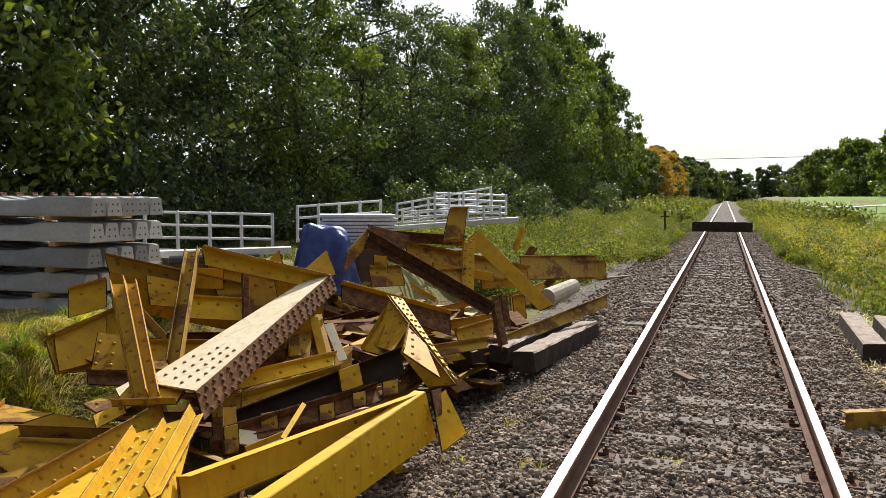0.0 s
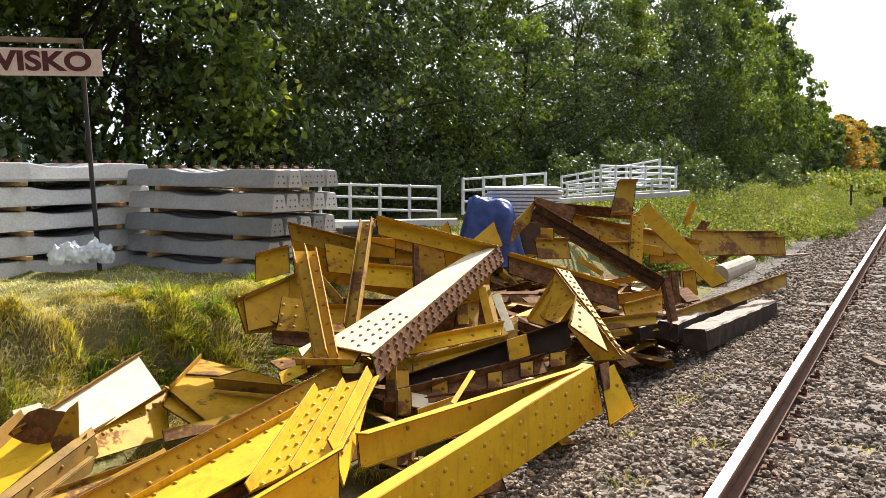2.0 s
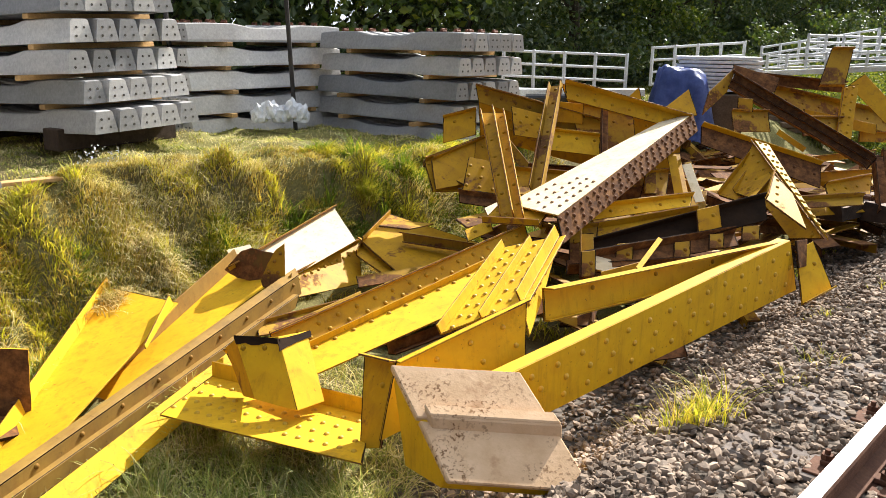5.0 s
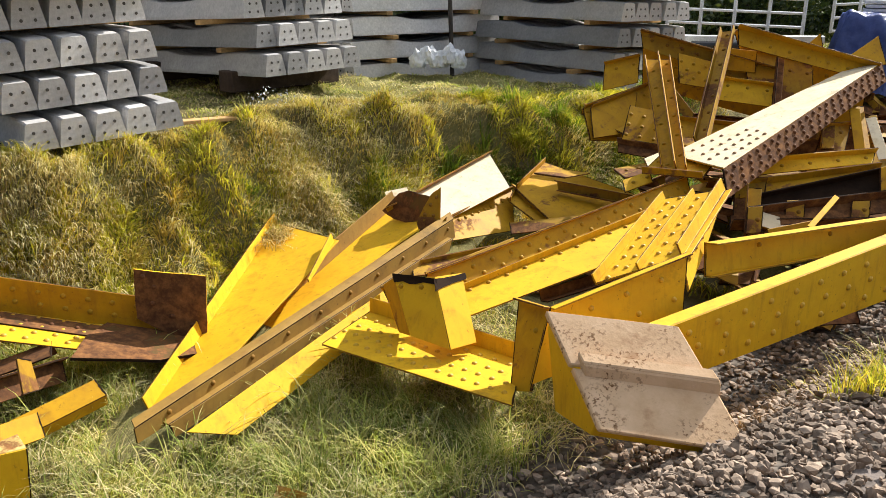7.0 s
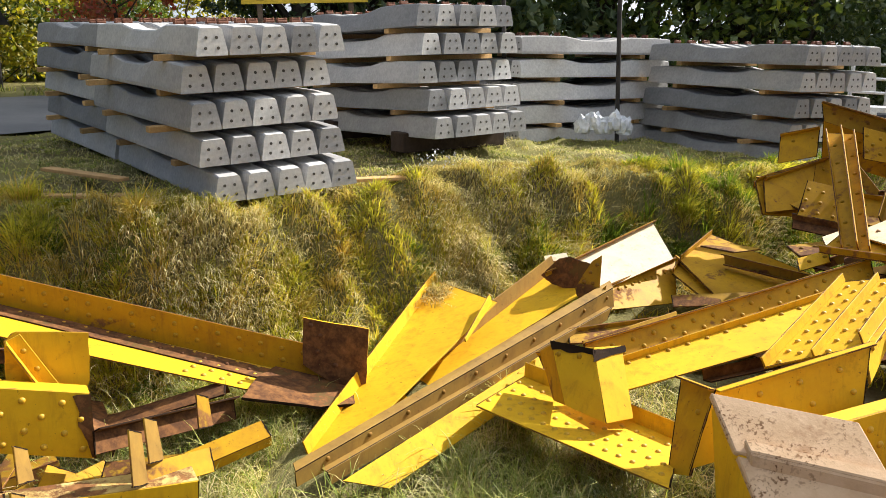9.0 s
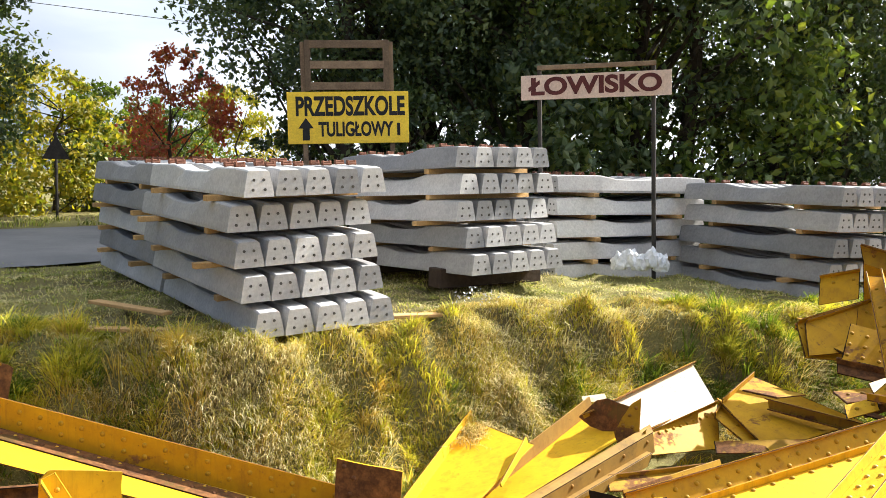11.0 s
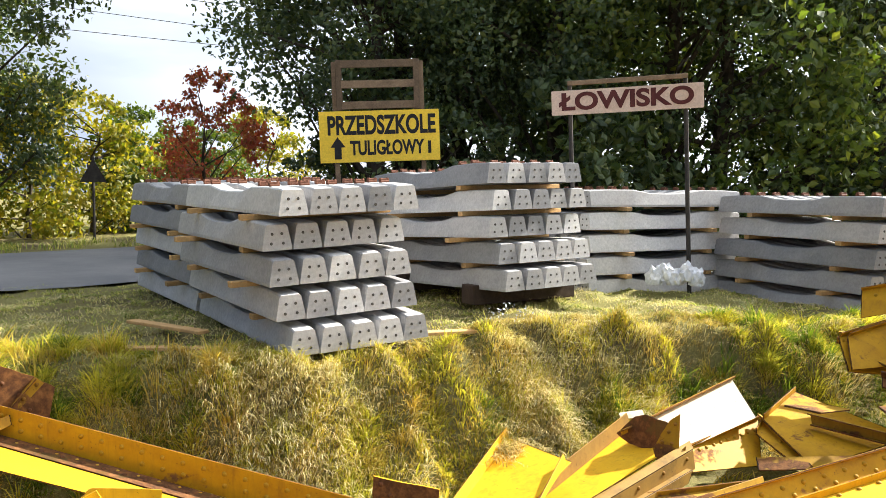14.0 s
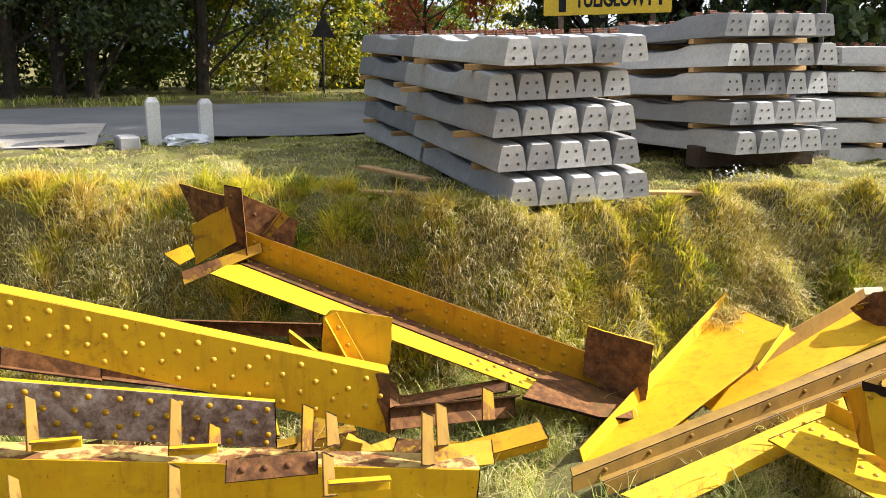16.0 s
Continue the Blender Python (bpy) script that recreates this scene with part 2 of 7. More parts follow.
def leafy(name, cols, trans=0.35, patch=0.35, low=0.6, high=1.3, gloss=0.6):
    def build(nt, b):
        v = island_of(nt)
        col = ramp(nt, v, [(i / (len(cols) - 1), c) for i, c in enumerate(cols)])
        nz = noise_of(nt, patch, 3, 0.5)
        col = mix(nt, 0.7, col, ramp(nt, nz, [(0.32, (low, low * 1.08, low)), (0.68, (high, high * 0.96, high * 0.77))]), "MULTIPLY")
        nt.links.new(col, b.inputs["Base Color"])
        b.inputs["Roughness"].default_value = 0.5
        b.inputs["Specular IOR Level"].default_value = gloss
        tr = nt.nodes.new("ShaderNodeBsdfTranslucent")
        nt.links.new(mix(nt, 1.0, col, (1.5, 1.5, 0.6), "MULTIPLY"), tr.inputs["Color"])
        ms = nt.nodes.new("ShaderNodeMixShader")
        ms.inputs[0].default_value = trans
        out = nt.nodes["Material Output"]
        nt.links.new(b.outputs[0], ms.inputs[1])
        nt.links.new(tr.outputs[0], ms.inputs[2])
        nt.links.new(ms.outputs[0], out.inputs["Surface"])
    return material(name, build)


LEAF = leafy("green_leaves", [(0.05, 0.085, 0.018), (0.08, 0.125, 0.022), (0.12, 0.17, 0.03), (0.21, 0.23, 0.04)], 0.38)
LEAF_DARK = leafy("dark_green_leaves", [(0.032, 0.056, 0.026), (0.052, 0.086, 0.034), (0.082, 0.118, 0.040), (0.13, 0.148, 0.044)], 0.30)
LEAF_GOLD = leafy("yellowing_leaves", [(0.13, 0.16, 0.02), (0.26, 0.25, 0.03), (0.42, 0.33, 0.04), (0.18, 0.21, 0.03)], 0.5)
LEAF_RED = leafy("red_autumn_leaves", [(0.36, 0.06, 0.05), (0.46, 0.10, 0.07), (0.24, 0.08, 0.05), (0.48, 0.18, 0.09)], 0.5)
LEAF_ORANGE = leafy("orange_autumn_leaves", [(0.26, 0.14, 0.03), (0.34, 0.20, 0.04), (0.16, 0.15, 0.03)], 0.5)
GRASS = leafy("grass_blades", [(0.12, 0.15, 0.028), (0.26, 0.28, 0.045), (0.46, 0.40, 0.085), (0.64, 0.50, 0.20), (0.24, 0.25, 0.05), (0.46, 0.33, 0.10)], 0.40, 3.4, 0.45, 2.0, 0.12)
SOFT = leafy("soft_green_grass", [(0.15, 0.20, 0.045), (0.29, 0.34, 0.075), (0.44, 0.45, 0.13), (0.62, 0.54, 0.25), (0.22, 0.28, 0.055)], 0.24, 2.2, 0.35, 1.55, 0.12)
STRAW = leafy("dry_straw", [(0.60, 0.50, 0.30), (0.72, 0.63, 0.42), (0.46, 0.37, 0.19), (0.32, 0.31, 0.08)], 0.25, 2.2, 0.75, 1.3, 0.12)
TUFT_GREEN = leafy("fresh_green_tuft", [(0.07, 0.12, 0.02), (0.15, 0.22, 0.03), (0.25, 0.31, 0.05), (0.11, 0.17, 0.025)], 0.34, 2.0, 0.6, 1.3, 0.15)
TUFT_LIME = leafy("yellow_green_tuft", [(0.28, 0.28, 0.038), (0.47, 0.43, 0.065), (0.62, 0.52, 0.11), (0.35, 0.34, 0.05)], 0.48, 2.0, 0.7, 1.3, 0.15)
TUFT_GOLD = leafy("golden_dry_tuft", [(0.52, 0.37, 0.09), (0.68, 0.51, 0.15), (0.42, 0.30, 0.07), (0.74, 0.58, 0.25)], 0.44, 2.0, 0.7, 1.2, 0.15)
THATCH = leafy("matted_thatch", [(0.22, 0.155, 0.06), (0.42, 0.31, 0.12), (0.62, 0.50, 0.25), (0.30, 0.26, 0.07)], 0.3, 2.6, 0.5, 1.4, 0.08)
WEED = leafy("weeds", [(0.05, 0.085, 0.02), (0.11, 0.15, 0.03), (0.24, 0.23, 0.07), (0.09, 0.12, 0.03)], 0.40, 0.35, 0.4, 1.5, 0.12)


def ground_mat():
    def build(nt, b):
        co = coords(nt)
        big = noise_of(nt, 0.5, 6, 0.6, co)
        mid = noise_of(nt, 5, 7, 0.7, co)
        fine = noise_of(nt, 45, 6, 0.7, co)
        soil = ramp(nt, mid, [(0.3, (0.045, 0.034, 0.022)), (0.55, (0.12, 0.09, 0.055)), (0.75, (0.27, 0.21, 0.13))])
        turf = ramp(nt, fine, [(0.3, (0.10, 0.095, 0.03)), (0.55, (0.24, 0.22, 0.075)), (0.8, (0.46, 0.38, 0.18))])
        nt.links.new(mix(nt, ramp(nt, big, [(0.38, (0.25, 0.25, 0.25)), (0.6, (1, 1, 1))]), soil, turf), b.inputs["Base Color"])
        b.inputs["Roughness"].default_value = 0.95
        b.inputs["Specular IOR Level"].default_value = 0.1
        bump(nt, b, fine, 0.6, 0.03)
    return material("turf_and_soil", build)


GROUND = ground_mat()


def bed_mat():
    def build(nt, b):
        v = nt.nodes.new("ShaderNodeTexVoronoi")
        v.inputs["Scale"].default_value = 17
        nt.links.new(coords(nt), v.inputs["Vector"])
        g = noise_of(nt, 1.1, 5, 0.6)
        # colour sinks to dark between the cells, painting the shade among the stones
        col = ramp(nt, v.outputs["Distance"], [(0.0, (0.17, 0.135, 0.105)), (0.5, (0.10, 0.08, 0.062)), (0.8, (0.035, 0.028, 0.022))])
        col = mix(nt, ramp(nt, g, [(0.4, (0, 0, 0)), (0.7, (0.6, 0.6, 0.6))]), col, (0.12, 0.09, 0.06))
        nt.links.new(col, b.inputs["Base Color"])
        b.inputs["Roughness"].default_value = 0.95
        n = node(nt, "ShaderNodeBump", Strength=1.0, Distance=0.04)
        n.invert = True
        nt.links.new(v.outputs["Distance"], n.inputs["Height"])
        nt.links.new(n.outputs["Normal"], b.inputs["Normal"])
    return material("ballast_bed", build)


BED = bed_mat()


# ---- mesh helpers ----
def mesh_from(name, verts, faces, mat, smooth=False):
    me = bpy.data.meshes.new(name)
    me.from_pydata([tuple(v) for v in verts], [], [tuple(f) for f in faces])
    me.update()
    if smooth:
        me.polygons.foreach_set("use_smooth", [True] * len(me.polygons))
    for m in (mat if isinstance(mat, (list, tuple)) else [mat]):
        me.materials.append(m)
    return me


def mesh_np(name, verts, faces, mat):
    """verts (n,3) and faces (m,k) as arrays."""
    verts, faces = np.asarray(verts, np.float32), np.asarray(faces, np.int32)
    me = bpy.data.meshes.new(name)
    me.vertices.add(len(verts))
    me.vertices.foreach_set("co", verts.ravel())
    k = faces.shape[1]
    me.loops.add(faces.size)
    me.loops.foreach_set("vertex_index", faces.ravel())
    me.polygons.add(len(faces))
    me.polygons.foreach_set("loop_start", np.arange(0, faces.size, k, dtype=np.int32))
    me.update(calc_edges=True)
    me.validate()
    me.polygons.foreach_set("use_smooth", np.zeros(len(me.polygons), bool))
    me.materials.append(mat)
    return me


def bm_mesh(name, bm, mat, smooth=False):
    me = bpy.data.meshes.new(name)
    bmesh.ops.recalc_face_normals(bm, faces=bm.faces)
    bm.to_mesh(me)
    bm.free()
    if smooth:
        me.polygons.foreach_set("use_smooth", [True] * len(me.polygons))
    for m in (mat if isinstance(mat, (list, tuple)) else [mat]):
        me.materials.append(m)
    return me


def part(name, bm, mat, parent, label="", smooth=False):
    """Links a bmesh or a mesh as one mesh object under a thing or a part."""
    me = bm if isinstance(bm, bpy.types.Mesh) else bm_mesh(name, bm, mat, smooth)
    ob = new(name, me)
    ob.parent = parent
    if label:
        tagged(ob, label)
    return ob


def thing(name, m, label, category, group="", kind=""):
    e = new(name)
    e.empty_display_size = 0.1
    e.matrix_world = m
    return tagged(e, label, category, group, kind)


def box_into(bm, m, sx, sy, sz, bev=0.0):
    """A box centred at m's origin, its edges bevelled by bev."""
    got = bmesh.ops.create_cube(bm, size=1.0, matrix=m @ Matrix.Diagonal((sx, sy, sz, 1)))
    if bev > 0:
        es = list({e for v in got["verts"] for e in v.link_edges})
        bmesh.ops.bevel(bm, geom=es, offset=bev, segments=1, affect="EDGES")


def box_bm(m, sx, sy, sz, bev=0.0):
    bm = bmesh.new()
    box_into(bm, m, sx, sy, sz, bev)
    return bm


def tube_into(bm, a, b, r1, r2=None, n=8):
    a, b = Vector(a), Vector(b)
    d = b - a
    m = Matrix.Translation((a + b) / 2) @ d.to_track_quat("Z", "Y").to_matrix().to_4x4()
    bmesh.ops.create_cone(bm, cap_ends=True, segments=n, radius1=r1, radius2=r1 if r2 is None else r2, depth=d.length, matrix=m)


def tube_bm(a, b, r1, r2=None, n=8):
    bm = bmesh.new()
    tube_into(bm, a, b, r1, r2, n)
    return bm


def smooth01(a, b, x):
    t = np.clip((np.asarray(x, float) - a) / (b - a), 0, 1)
    return t * t * (3 - 2 * t)


# ---- ground ----
TRACK_X = -0.125


def bank_top(y):
    return np.interp(y, [-12, -4, -1, 0, 1, 3, 5, 6.5, 8, 12, 20, 40], [-8.2, -8.0, -7.6, -7.2, -6.75, -7.0, -6.9, -6.4, -6.3, -6.0, -5.5, -5.0])


def lumps(x, y):
    return (np.sin(x * 2.3 + 1.3 * np.sin(y * 1.7)) * np.sin(y * 2.9 + x) + 0.6 * np.sin(x * 5.1 - y * 3.7) * np.sin(y * 6.3 + 2 * np.sin(x * 3)))


def ground_z(x, y):
    x, y = np.asarray(x, float), np.asarray(y, float)
    top = np.interp(y, [-8, 0, 2, 4, 6, 9, 14, 25, 60], [0.33, 0.36, 0.37, 0.46, 0.42, 0.28, 0.30, 0.25, 0.2])
    low = np.interp(y, [-8, -1, 0, 0.7, 2, 3, 6, 9, 13, 20, 40], [-1.05, -1.02, -0.98, -0.86, -0.74, -0.70, -0.55, -0.40, -0.28, -0.22, -0.25])
    bt = bank_top(y)
    left = low + (top - low) * smooth01(-0.95, 0.05, bt - x + 0.10 * lumps(x * 0.8, y * 0.8))
    shoulder = -0.06 + (low + 0.06) * smooth01(1.3, 2.45, -(x - TRACK_X))
    zl = np.where(x > -3.4, shoulder, left)
    right = -0.06 - 0.22 * smooth01(1.6, 2.8, x - TRACK_X) + 2.1 * smooth01(9, 17, x) * smooth01(5, 40, y)
    z = np.where(x < TRACK_X, zl, right)
    rough = smooth01(2.2, 3.5, np.abs(x - TRACK_X))
    near = 1 - smooth01(9, 16, -x)
    bank = smooth01(-0.5, 0.1, x - bt) * (1 - smooth01(0.7, 1.2, x - bt)) * smooth01(-9, -4, y) * (1 - smooth01(9, 13, y))
    tuss = np.abs(np.sin(4.1 * x + 1.7 * np.sin(2.9 * y)) * np.sin(4.7 * y + 1.3 * np.sin(3.3 * x)))
    return z + (0.05 * lumps(x, y) + 0.03 * lumps(2.3 * x + 1, 2.1 * y)) * rough * near + bank * (0.13 * tuss + 0.07 * np.sin(9.3 * x + 2.2 * np.sin(5.1 * y)) * np.sin(8.1 * y + 1.4 * np.sin(6.7 * x)) - 0.06)


def grid_axis(spans):
    out = []
    for a, b, s in spans:
        out += list(np.arange(a, b, s))
    return np.array(out + [spans[-1][1]])


gx = grid_axis([(-900, -200, 100), (-200, -60, 20), (-60, -20, 4), (-20, -12, 1), (-12, -2, 0.12), (-2, 4, 0.25), (4, 20, 1), (20, 60, 5), (60, 200, 20), (200, 900, 100)])
gy = grid_axis([(-200, -60, 20), (-60, -12, 4), (-12, -3, 0.6), (-3, 9, 0.12), (9, 20, 0.5), (20, 60, 2.5), (60, 200, 14), (200, 1500, 100)])
X, Y = np.meshgrid(gx, gy)
G = np.stack([X, Y, ground_z(X, Y)], -1).reshape(-1, 3)
nx, ny = len(gx), len(gy)
ii = (np.arange(ny - 1)[:, None] * nx + np.arange(nx - 1)[None]).ravel()
ground = new("ground", mesh_np("ground", G, np.stack([ii, ii + 1, ii + nx + 1, ii + nx], 1), GROUND))
ground.data.polygons.foreach_set("use_smooth", [True] * len(ground.data.polygons))
tagged(ground, "uneven turf and soil with a grassy bank above a ditch", "ground", kind="structure")


def strip(name, xs, ys, zf, mat, label, category):
    A, B = np.meshgrid(xs, ys)
    V = np.stack([A, B, zf(A, B)], -1).reshape(-1, 3)
    n, m = len(xs), len(ys)
    k = (np.arange(m - 1)[:, None] * n + np.arange(n - 1)[None]).ravel()
    ob = new(name, mesh_np(name, V, np.stack([k, k + 1, k + n + 1, k + n], 1), mat))
    return tagged(ob, label, category, kind="structure")


def bed_z(x, y):
    d = np.abs(x - TRACK_X)
    base = ground_z(x, y) + 0.015
    return np.where(d < 1.36, np.maximum(base, -0.045 + 0.012 * np.sin(9 * x) * np.sin(7 * y)), base) - 0.03 * smooth01(2.7, 2.95, d)


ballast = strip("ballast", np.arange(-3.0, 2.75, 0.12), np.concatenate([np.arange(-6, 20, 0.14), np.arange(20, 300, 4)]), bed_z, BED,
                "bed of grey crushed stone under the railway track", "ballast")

# road beyond the stacks
def quad_sheet(name, pts, z_add, mat, label, category, n=24):
    a, b, c, d = [np.array(p, float) for p in pts]
    us, vs = np.linspace(0, 1, n), np.linspace(0, 1, 8)
    V = []
    for v in vs:
        for u in us:
            p = (a * (1 - u) + b * u) * (1 - v) + (d * (1 - u) + c * u) * v
            V.append((p[0], p[1], float(ground_z(p[0], p[1])) + z_add))
    F = [(j * n + i, j * n + i + 1, (j + 1) * n + i + 1, (j + 1) * n + i) for j in range(7) for i in range(n - 1)]
    ob = new(name, mesh_from(name, V, F, mat))
    return tagged(ob, label, category, kind="structure")


road = quad_sheet("road", [(-6.5, -14), (-15.0, 3.6), (-24.5, 6.5), (-14.6, -14)], 0.03, ASPHALT, "worn grey asphalt road past the yard", "road")


LAWN = plain("mown_green_slope", (0.10, 0.17, 0.022), (0.20, 0.27, 0.04), 0.35, 0.95, 0.6, 0.05, 6)
embankment = quad_sheet("embankment", [(9.5, 26), (34, 26), (40, 190), (7.5, 190)], 0.05, LAWN, "mown green slope of the far road embankment", "embankment", 40)
APRON = plain("pale_worn_concrete", (0.36, 0.32, 0.28), (0.50, 0.45, 0.40), 1.2, 0.9, 0.3, 0.01, 20)
apron = quad_sheet("apron", [(-9.6, -9.0), (-11.35, -3.75), (-14.4, -4.45), (-13.6, -9.5)], 0.045, APRON, "pale dusty concrete apron at the edge of the road", "apron", 12)

# ---- track ----
RAIL_PROFILE = [(-0.0625, 0), (0.0625, 0), (0.0625, 0.010), (0.012, 0.028), (0.008, 0.09), (0.012, 0.105), (0.0345, 0.112), (0.0345, 0.140), (0.030, 0.149)]


def rail(x, y0, y1):
    prof = RAIL_PROFILE + [(-a, b) for a, b in RAIL_PROFILE[::-1] if (a, b) not in ((0.0625, 0), (-0.0625, 0))]
    prof = prof[1:]
    base = thing("rail", pose(x, 0, 0.0), "long rusty steel rail with a polished running surface", "rail", "rails of the track")
    n = len(prof)
    V = [(a, y, b) for y in (y0, y1) for a, b in prof]
    F = [(i, (i + 1) % n, n + (i + 1) % n, n + i) for i in range(n)] + [tuple(range(n)), tuple(range(2 * n - 1, n - 1, -1))]
    part("rail_body", mesh_from("rail_body", V, F, RAIL_SIDE), None, base)
    part("running_surface", box_bm(pose(0, (y0 + y1) / 2, 0.1495), 0.058, y1 - y0, 0.004, 0.001), RAIL_TOP, base, "polished bright running surface")
    return base


for rx in (TRACK_X - 0.7535, TRACK_X + 0.7535):
    rail(rx, -8, 380)


def track_sleeper():
    s = thing("track_sleeper", pose(0, 0, 0), "weathered sleeper sunk in the ballast under the rails", "sleeper", "sleepers of the track")
    part("body", box_bm(pose(0, 0, -0.07), 2.5, 0.24, 0.14, 0.012), TAR_TOP, s)
    for sx in (-1, 1):
        pl = part("baseplate", box_bm(pose(sx * 0.7535, 0, 0.004), 0.34, 0.16, 0.012, 0.003), RAIL_SIDE, s)
        for dx in (-0.11, 0.11):
            bm = bmesh.new()
            tube_into(bm, (sx * 0.7535 + dx, 0.03, 0.0), (sx * 0.7535 + dx, 0.03, 0.075), 0.012, n=6)
            tube_into(bm, (sx * 0.7535 + dx, 0.03, 0.030), (sx * 0.7535 + dx, 0.03, 0.055), 0.024, n=6)
            box_into(bm, pose(sx * 0.7535 + dx * 0.85, 0.03, 0.022), 0.07, 0.06, 0.02, 0.003)
            part("bolt", bm, RAIL_SIDE, pl)
    return s


ts = track_sleeper()
ts.matrix_world = pose(TRACK_X, -1.2, -0.026)
for i in range(1, 75):
    copy_thing(ts, pose(TRACK_X + rnd.uniform(-0.02, 0.02), -1.2 + 0.61 * i, -0.026 + rnd.uniform(-0.014, 0.008), 0, 0, rnd.uniform(-1, 1)))

# ---- steel scrap ----
_bm = bmesh.new()
bmesh.ops.create_uvsphere(_bm, u_segments=10, v_segments=6, radius=1.0)
bmesh.ops.delete(_bm, geom=[v for v in _bm.verts if v.co.z < -0.05], context="VERTS")
for v in _bm.verts:
    v.co.z *= 0.75
RIVETS = {}
for key, mm in (("y", HEAD_Y), ("ys", HEAD_W), ("w", HEAD_W), ("r", HEAD_R), ("h", HEAD_H), ("b", BLACK), ("c", HEAD_C), ("m", HEAD_W), ("k", HEAD_R), ("o", HEAD_H), ("p", HEAD_C)):
    RIVETS[key] = bm_mesh("rivet", _bm.copy(), mm, True)
_bm.free()
STEEL = {"y": YELLOW, "w": WORN, "r": RUST, "h": RUSTY, "b": BLACK, "c": GLARE_CREAM, "m": MOTTLED, "k": CHAR, "o": OCHRE, "p": PATCHY}
RIM = {"y": RUSTY, "w": RUST, "r": BLACK, "h": RUST, "b": BLACK, "c": WORN, "m": YELLOW, "k": BLACK, "o": RUSTY, "p": WORN}
TEXT = {"y": "yellow-painted riveted steel", "w": "worn yellow-painted riveted steel", "r": "rusted brown riveted steel", "h": "rust-streaked yellow riveted steel", "b": "tarred black steel", "c": "glare-whitened cream riveted steel", "m": "bare mottled brown riveted steel", "k": "scorched black-brown riveted steel", "o": "dull ochre-painted steel", "p": "flaking cream-painted steel"}


def slab(a, b, c, d, n, th, bev=0.002):
    """A plate of four corners, th thick against n; its rim takes the second material."""
    bm = bmesh.new()
    top = [bm.verts.new(p) for p in (a, b, c, d)]
    low = [bm.verts.new(p - n * th) for p in (a, b, c, d)]
    bm.faces.new(top)
    bm.faces.new(low[::-1])
    for i in range(4):
        j = (i + 1) % 4
        bm.faces.new((top[j], top[i], low[i], low[j]))
    for f in bm.faces[2:]:
        f.material_index = 1
    if bev:
        bmesh.ops.bevel(bm, geom=bm.edges[:], offset=min(bev, th * 0.3), segments=1, affect="EDGES")
    return bm


